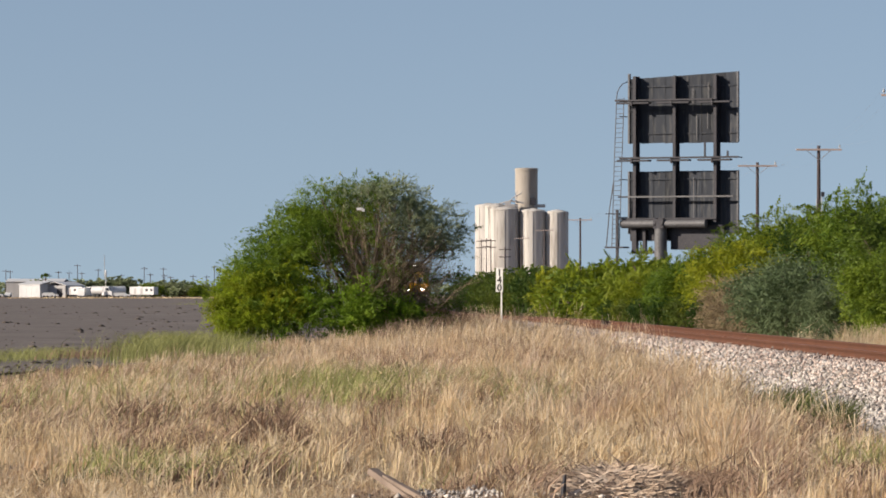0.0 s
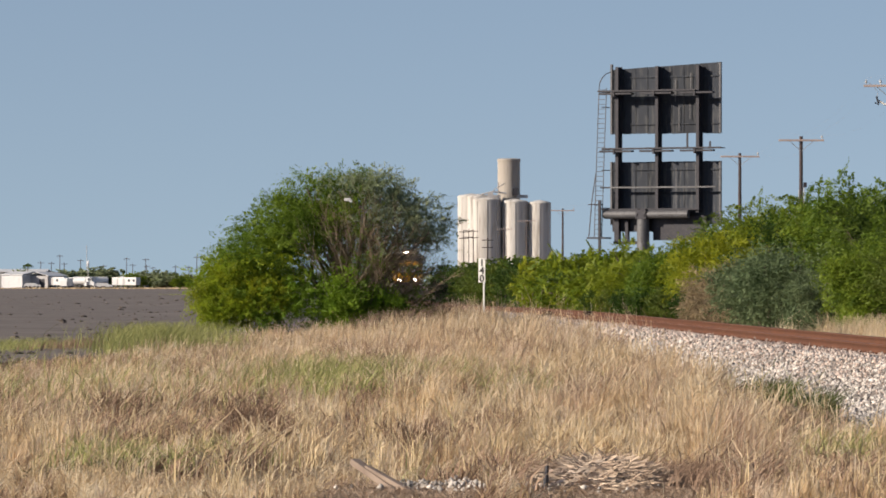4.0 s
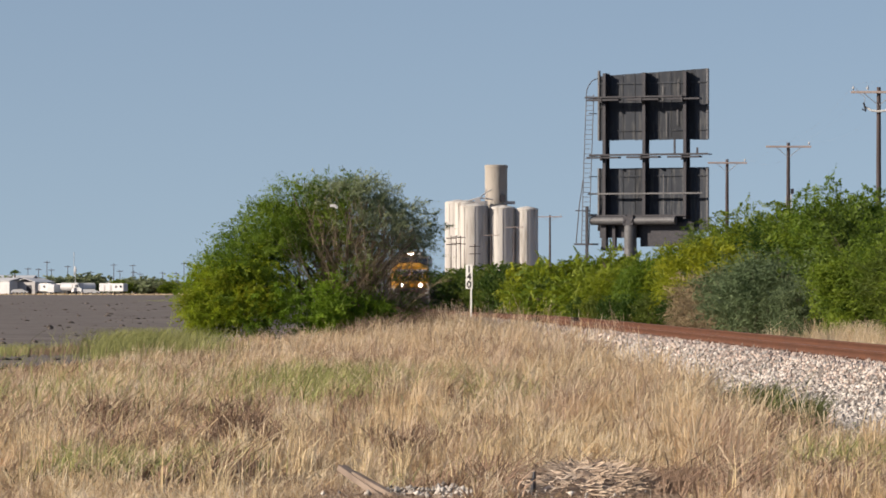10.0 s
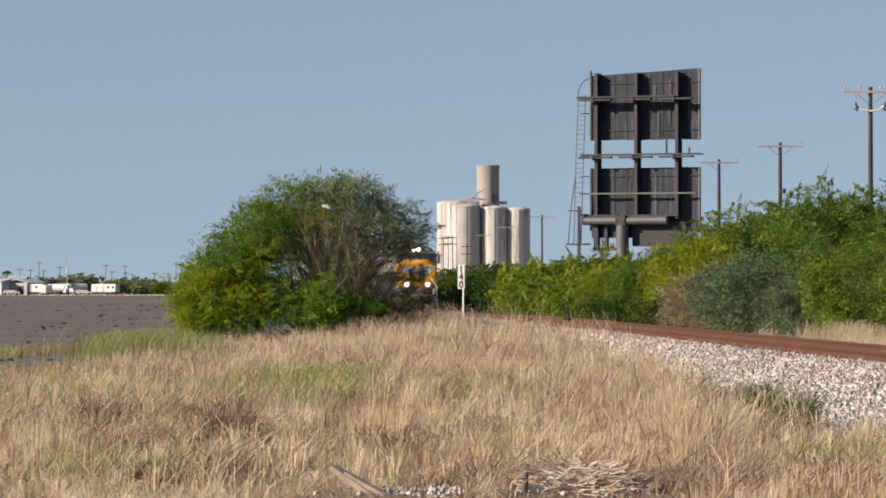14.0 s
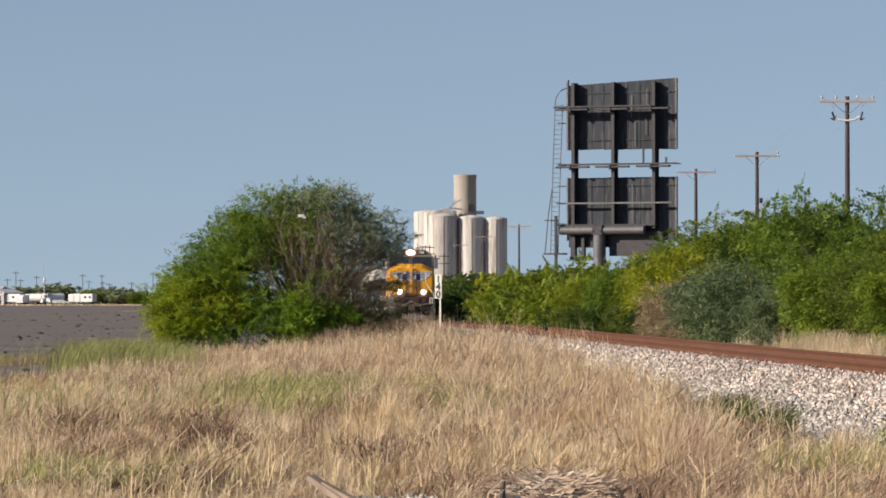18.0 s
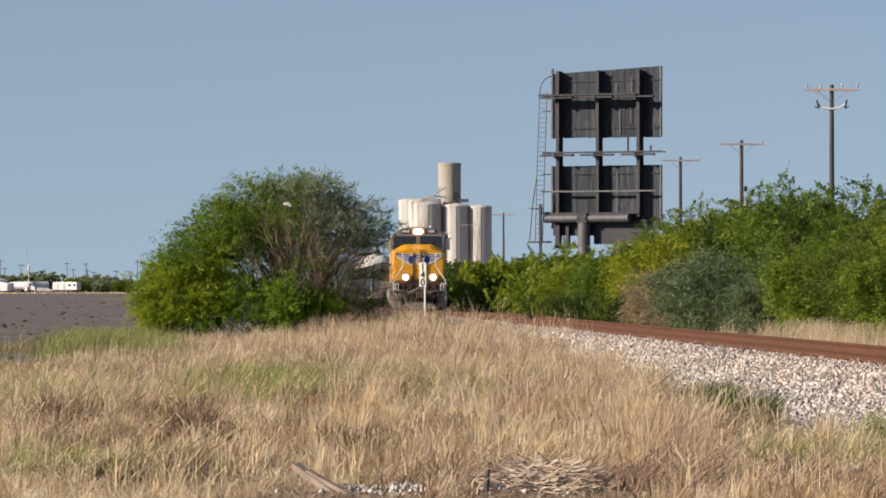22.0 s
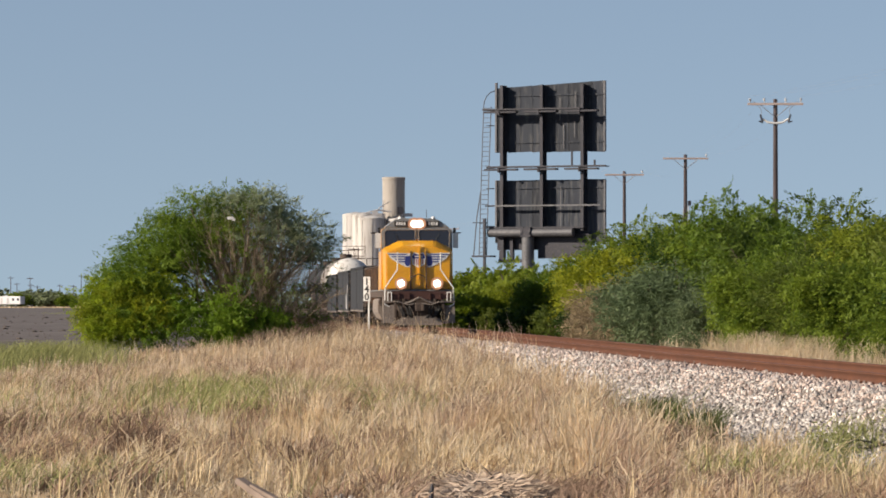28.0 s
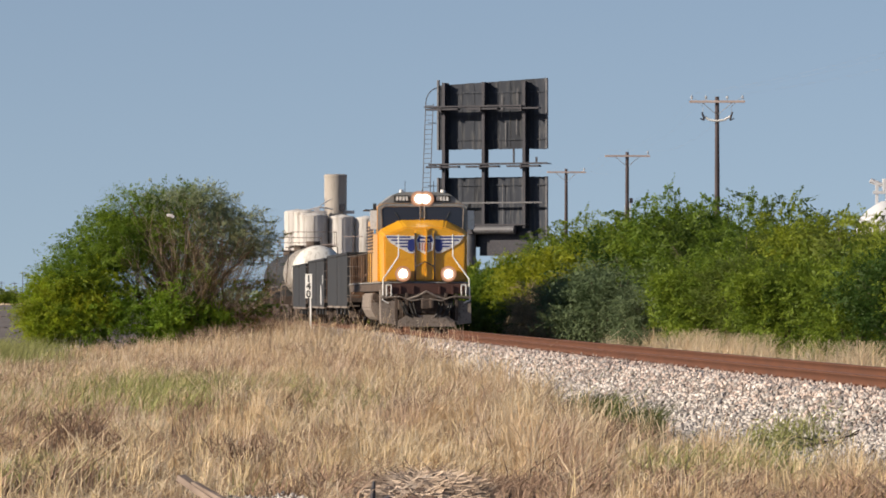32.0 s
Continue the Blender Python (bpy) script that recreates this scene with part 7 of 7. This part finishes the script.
def build_far_trees():
    rng = np.random.default_rng(44)
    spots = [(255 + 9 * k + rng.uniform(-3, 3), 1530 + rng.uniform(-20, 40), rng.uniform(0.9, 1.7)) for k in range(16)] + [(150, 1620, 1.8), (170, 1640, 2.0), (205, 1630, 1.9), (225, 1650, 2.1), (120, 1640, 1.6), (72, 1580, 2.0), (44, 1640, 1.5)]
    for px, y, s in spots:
        # far_grey crowns carry the haze in their leaf colour
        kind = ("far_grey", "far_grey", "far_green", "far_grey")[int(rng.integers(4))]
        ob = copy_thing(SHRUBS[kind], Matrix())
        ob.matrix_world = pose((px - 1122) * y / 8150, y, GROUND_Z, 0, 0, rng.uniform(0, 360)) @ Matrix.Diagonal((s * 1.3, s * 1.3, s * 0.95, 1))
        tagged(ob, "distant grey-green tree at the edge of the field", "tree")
    ob = copy_thing(SHRUBS["far_yellow"], Matrix())
    ob.matrix_world = pose((342 - 1122) * 1490 / 8150, 1490, GROUND_Z, 0, 0, 20)
    tagged(ob, "distant yellow-green tree at the edge of the field", "tree")
    palm = thing("palm_tree", "distant palm tree behind the sheds", "tree", pose((76 - 1122) * 1560 / 8150, 1560, GROUND_Z))
    simple(lambda bm: add_rod(bm, (0, 0, 0), (0.2, 0, 7.2), 0.28, 0.2, 8), "trunk", BARK, palm)
    a, k = rng.random(260) * 6.283, rng.random(260)
    tuft = np.stack([0.2 + 1.7 * k * np.cos(a), 1.7 * k * np.sin(a), 7.3 + 1.2 * k - 1.6 * k * k + 0.4 * rng.random(260)], -1)
    crown = new("crown", leaf_mesh("palm_crown", tuft, 0.9, LEAF_DARK, rng, 0.3))
    crown.parent = palm
    # dry strip along the field's far edge
    n = 800
    x = rng.uniform(-178, -120, n)
    y = rng.uniform(1275, 1420, n)
    ob = new("far_dry_grass", blade_mesh("far_dry_grass", x, y, np.full(n, GROUND_Z), 0.12 + 0.3 * rng.random(n), np.full(n, 0.5), np.full(n, 0.3), STRAW, rng))
    tagged(ob, "pale strip of dry grass at the field's far edge", "grass", kind="stuff")
    # a low line of woods on the horizon, paled in place of haze
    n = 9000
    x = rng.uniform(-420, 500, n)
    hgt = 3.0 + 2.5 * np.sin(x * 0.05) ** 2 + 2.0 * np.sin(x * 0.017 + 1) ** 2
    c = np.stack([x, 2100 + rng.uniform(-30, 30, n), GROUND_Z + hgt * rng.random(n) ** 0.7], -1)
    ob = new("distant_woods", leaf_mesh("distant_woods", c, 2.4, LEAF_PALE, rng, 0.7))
    tagged(ob, "low line of distant woods, leaves paled for haze", "woods", kind="stuff")


build_far_trees()


# ---- debris in the foreground ----
def build_debris():
    rng = np.random.default_rng(17)

    def stick(name, label, category, p, q, r, m=LOG_WOOD, square=False):
        ob = thing(name, label, category, Matrix.Translation(p))
        bm = bmesh.new()
        d = Vector(q) - Vector(p)
        if square:
            made = add_box(bm, -r, r, -r * 0.6, r * 0.6, 0, d.length, r * 0.2)
            bmesh.ops.transform(bm, verts=bm.verts, matrix=d.to_track_quat("Z", "Y").to_matrix().to_4x4())
        else:
            add_rod(bm, (0, 0, 0), d * 0.5 + Vector((0, 0, 0.02)), r, r * 0.85, 10)
            add_rod(bm, d * 0.5 + Vector((0, 0, 0.02)), d, r * 0.85, r * 0.5, 10)
        part("timber", bm, m, ob)
        return ob

    g = GROUND_Z
    stick("broken_plank", "grey weathered broken plank leaning in dry grass", "wood", (-2.02, 42.7, g - 0.03), (-2.46, 43.2, g + 0.24), 0.05, LOG_WOOD, True)
    stick("broken_plank", "grey weathered plank lying in dry grass", "wood", (-1.9, 42.6, g - 0.02), (-2.33, 43.05, g + 0.19), 0.035, LOG_WOOD, True)
    stick("wooden_stake", "short dark wooden stake standing in dry grass", "wood", (-0.66, 42.8, g - 0.05), (-0.64, 42.82, g + 0.22), 0.028, STEEL_DARK)
    # heap of cut straw
    n = 8000
    r = np.sqrt(rng.random(n))
    a = rng.random(n) * 6.283
    x, y = -0.15 + 0.62 * r * np.cos(a), 43.6 + 0.9 * r * np.sin(a)
    z = g + 0.25 * (1 - r ** 2) * rng.random(n) ** 0.5
    d = np.stack([rng.normal(0.8, 0.5, n), rng.normal(0, 0.5, n), rng.normal(0, 0.12, n)], -1)
    d *= (0.19 / np.linalg.norm(d, axis=1) * (0.5 + rng.random(n)))[:, None]
    w = np.array([0.0, 0.002, 0.0045])
    c = np.stack([x, y, z], -1)
    bend = c + np.array([0, 0, 0.015]) * rng.random((n, 1))
    verts = np.stack([c - d - w, c - d + w, bend + w, bend - w, c + d + w, c + d - w], 1).reshape(-1, 3)
    i = 6 * np.arange(n)
    faces = np.concatenate([np.stack([i, i + 1, i + 2, i + 3], -1), np.stack([i + 3, i + 2, i + 4, i + 5], -1)])
    ob = new("straw_heap", quick_mesh("straw_heap", verts, faces, HEAP))
    tagged(ob, "low heap of cut pale straw on the ground", "straw", kind="stuff")
    # long pale fronds that lie curved over the heap
    n = 420
    r, a = np.sqrt(rng.random(n)), rng.random(n) * 6.283
    x, y = -0.2 + 0.6 * r * np.cos(a), 43.35 + 0.6 * r * np.sin(a)
    way = rng.normal(0.2, 0.55, n) + np.where(rng.random(n) < 0.5, 0, math.pi)
    base = np.stack([x, y, g + 0.02 + 0.19 * (1 - r ** 2) * (0.4 + 0.6 * rng.random(n))], -1)
    run = np.stack([np.cos(way), 0.5 * np.sin(way), np.zeros(n)], -1) * (0.14 + 0.26 * rng.random((n, 1)))
    arch = 0.05 * rng.random((n, 1)) * np.array([[0, 0, 1.0]])
    wide = np.array([[0, 0.004, 0.008]]) * (0.6 + 0.8 * rng.random((n, 1)))
    rows = [base + run * (k / 4 - 0.5) + arch * (1 - (k / 2 - 1) ** 2) + np.array([[0, 0, 0.02]]) * np.sin(k * 1.9 + a)[:, None] for k in range(5)]
    verts = np.stack([p for row in rows for p in (row - wide, row + wide)], 1).reshape(-1, 3)
    i = 10 * np.arange(n)
    faces = np.concatenate([np.stack([i + 2 * k, i + 2 * k + 1, i + 2 * k + 3, i + 2 * k + 2], -1) for k in range(4)])
    ob = new("dry_fronds", quick_mesh("dry_fronds", verts, faces, FROND))
    tagged(ob, "long pale dry fronds lying on the straw heap", "straw", kind="stuff")
    n = 8000
    x = np.where(np.arange(n) % 2 == 0, 0.7 + 0.28 * rng.normal(size=n), 0.0 + 0.4 * rng.normal(size=n))[:2600]
    y = 43.9 + 0.5 * rng.normal(size=2600)
    ob = new("dead_brush", blade_mesh("dead_brush", x, y, np.full(2600, g), 0.08 + 0.17 * rng.random(2600), np.full(2600, 0.008), 0.8 + 1.4 * rng.random(2600), STEMS, rng))
    tagged(ob, "tangle of dead brown brush behind the straw", "brush", kind="stuff")
    n = 6000
    x, y = rng.uniform(-2.8, 1.3, n), rng.uniform(41.0, 44.6, n)
    for half, m, name, label in ((slice(0, 4000), HEAP, "straw_litter", "short broken straw litter on the ground"), (slice(4000, n), STEMS, "weed_litter", "short brown weed litter on the ground")):
        k = len(x[half])
        ob = new(name, arch_mesh(name, x[half], y[half], np.full(k, g - 0.01), 0.01 + 0.045 * rng.random(k), 0.05 + 0.10 * rng.random(k), 0.005 + 0.005 * rng.random(k), m, rng))
        tagged(ob, label, "litter", kind="stuff")
    # a made-up branch draws the dark broken line along the ballast's foot
    bm = bmesh.new()
    spine = []
    for k in range(15):
        f = k / 14
        bx, by = 3.33 + 1.75 * f, 57.5 - 2.9 * math.sin(min(f / 0.76, 1) * math.pi / 2) + 1.6 * max(f - 0.76, 0)
        spine.append((bx, by + 0.08 * rng.normal(), float(np.maximum(ground_z(bx, by), bed_z(bx - line_x(by)))) + 0.02 + 0.05 * rng.random()))
    add_path_taper(bm, spine, 0.03, 6)
    for k in range(2, 14, 2):
        p = Vector(spine[k])
        add_rod(bm, p, p + Vector((rng.normal() * 0.2, rng.normal() * 0.2, 0.05 + 0.12 * rng.random())), 0.012, 0.005, 4)
    branch = thing("fallen_branch", "made-up branch for a dark line along the ballast's foot", "branch", Matrix())
    part("limb", bm, DARK_BARK, branch)
    # branching dead weeds that stand in the grass
    for wx, wy, tall in ((-4.45, 55.0, 0.62), (-4.05, 53.4, 0.5), (-3.75, 52.0, 0.45), (-4.8, 57.0, 0.5), (-2.35, 51.0, 0.42), (-2.0, 50.0, 0.45), (-7.0, 63.0, 0.5), (-6.2, 58.0, 0.45), (-1.3, 55.0, 0.4), (-5.3, 50.0, 0.35)):
        weed = thing("dead_weed", "dead brown branching weed standing in dry grass", "weed", pose(wx, wy, float(ground_z(wx, wy)) - 0.02), "dead weeds")
        bm = bmesh.new()
        for _ in range(34):
            a, lean = rng.random() * 6.283, 0.15 + 0.5 * rng.random()
            foot = Vector((0.10 * rng.normal(), 0.10 * rng.normal(), 0))
            d = Vector((math.cos(a) * lean, math.sin(a) * lean, 1)) * tall * (0.6 + 0.5 * rng.random())
            add_rod(bm, foot, foot + d, 0.006, 0.004, 4)
            for _ in range(4):
                p = foot + d * rng.uniform(0.35, 1.0)
                add_rod(bm, p, p + Vector((rng.normal() * 0.5, rng.normal() * 0.5, 0.5 + 0.4 * rng.random())) * tall * 0.3, 0.004, 0.003, 3)
        tagged(part("branchwork", bm, STEMS, weed), kind="stuff")
    # rubble
    n = 320
    x = np.concatenate([rng.normal(-1.95, 0.12, 60), rng.normal(-1.3, 0.3, 230), rng.normal(0.0, 1.0, 30)])
    y = np.concatenate([rng.normal(43.0, 0.2, 60), rng.normal(42.9, 0.35, 230), rng.normal(42.4, 0.3, 30)])
    octa = np.array([(1, 0, 0), (-1, 0, 0), (0, 1, 0), (0, -1, 0), (0, 0, 1), (0, 0, -1)], float)
    s = 0.012 + 0.028 * rng.random(n) ** 2
    v = octa[None] * s[:, None, None] * (0.6 + 0.8 * rng.random((n, 6, 3))) + np.stack([x, y, g + 0.06 * rng.random(n)], -1)[:, None]
    f = np.array([(0, 2, 4), (2, 1, 4), (1, 3, 4), (3, 0, 4), (2, 0, 5), (1, 2, 5), (3, 1, 5), (0, 3, 5)])
    ob = new("rubble", quick_mesh("rubble", v.reshape(-1, 3), (f[None] + 6 * np.arange(n)[:, None, None]).reshape(-1, 3), RUBBLE))
    tagged(ob, "small grey stones among the dry grass", "stones", kind="stuff")


build_debris()


build_scrap()


# ---- what moves ----
SPEED, END_Y = 10.28, 157.0


def motions():
    for car, behind in TRAIN:
        rows = []
        for t in range(0, 33):
            y = END_Y + SPEED * (32 - t) + behind
            rows.append((t, pose(line_x(y), y, float(line_z(y + 5)), 0, 0, line_turn(y + 9))))
        walk(car, rows)
    # the tree and the scrap in it sway in gusts: seconds, degrees
    sway = ((0, -1.16), (0.5, -2.27), (1, -1.52), (1.5, -0.44), (2, -0.06), (2.5, 0.66), (3, 0.66), (3.5, 1.02), (5.5, 0.66), (6, 0.30), (6.5, 0.66), (7, 0.66), (7.5, 0.66), (8, 0.69), (8.5, 0.30), (9, 0.30), (9.5, -0.08), (10, 0.30), (10.5, -0.06), (11, -0.80), (11.5, 0.30), (12, -0.44), (12.5, 0.30), (13, -0.80), (13.5, 0.30), (14, 0.30), (14.5, 0.30), (16.5, 0.30), (17, -0.08), (17.5, -0.44), (18, -0.06), (18.5, -0.44), (19, 0.30), (19.5, -0.80), (20, 0.66), (20.5, -0.44), (21, 0.30), (21.5, 0.30), (22, 0.30), (22.5, 0.28), (23, 0.66), (23.5, -0.44), (24, 0.30), (24.5, -0.44), (25, -0.42), (25.5, -1.16), (27.5, 0.30), (28, 0.30), (28.5, 0.30), (29, 0.30), (29.5, 0.30), (30, 0.30), (30.5, 0.30), (31, -0.08), (31.5, -0.80), (32, -0.80))
    walk(MOVING["tree"], [(t, pose(-10.42, 171, GROUND_Z, 0, 0.55 * a, 0)) for t, a in sway])
    walk(MOVING["scrap"], [(t, pose(-9.9 + 4.95 * math.sin(radians(a)), 168.2, 4.1, 0, a, 0)) for t, a in sway])
    # the wheels of the locomotive and of the first cars roll on the rails
    for car, _ in TRAIN[:4]:
        for axle in [o for o in car.children_recursive if o.name.startswith("wheelset")]:
            x, y, r = axle.location
            step = math.degrees(SPEED * 1.003 / r) * 2 / FPS
            walk(axle, [(2 * k / FPS, pose(x, y, r, (step * k) % 360)) for k in range(481)])


motions()
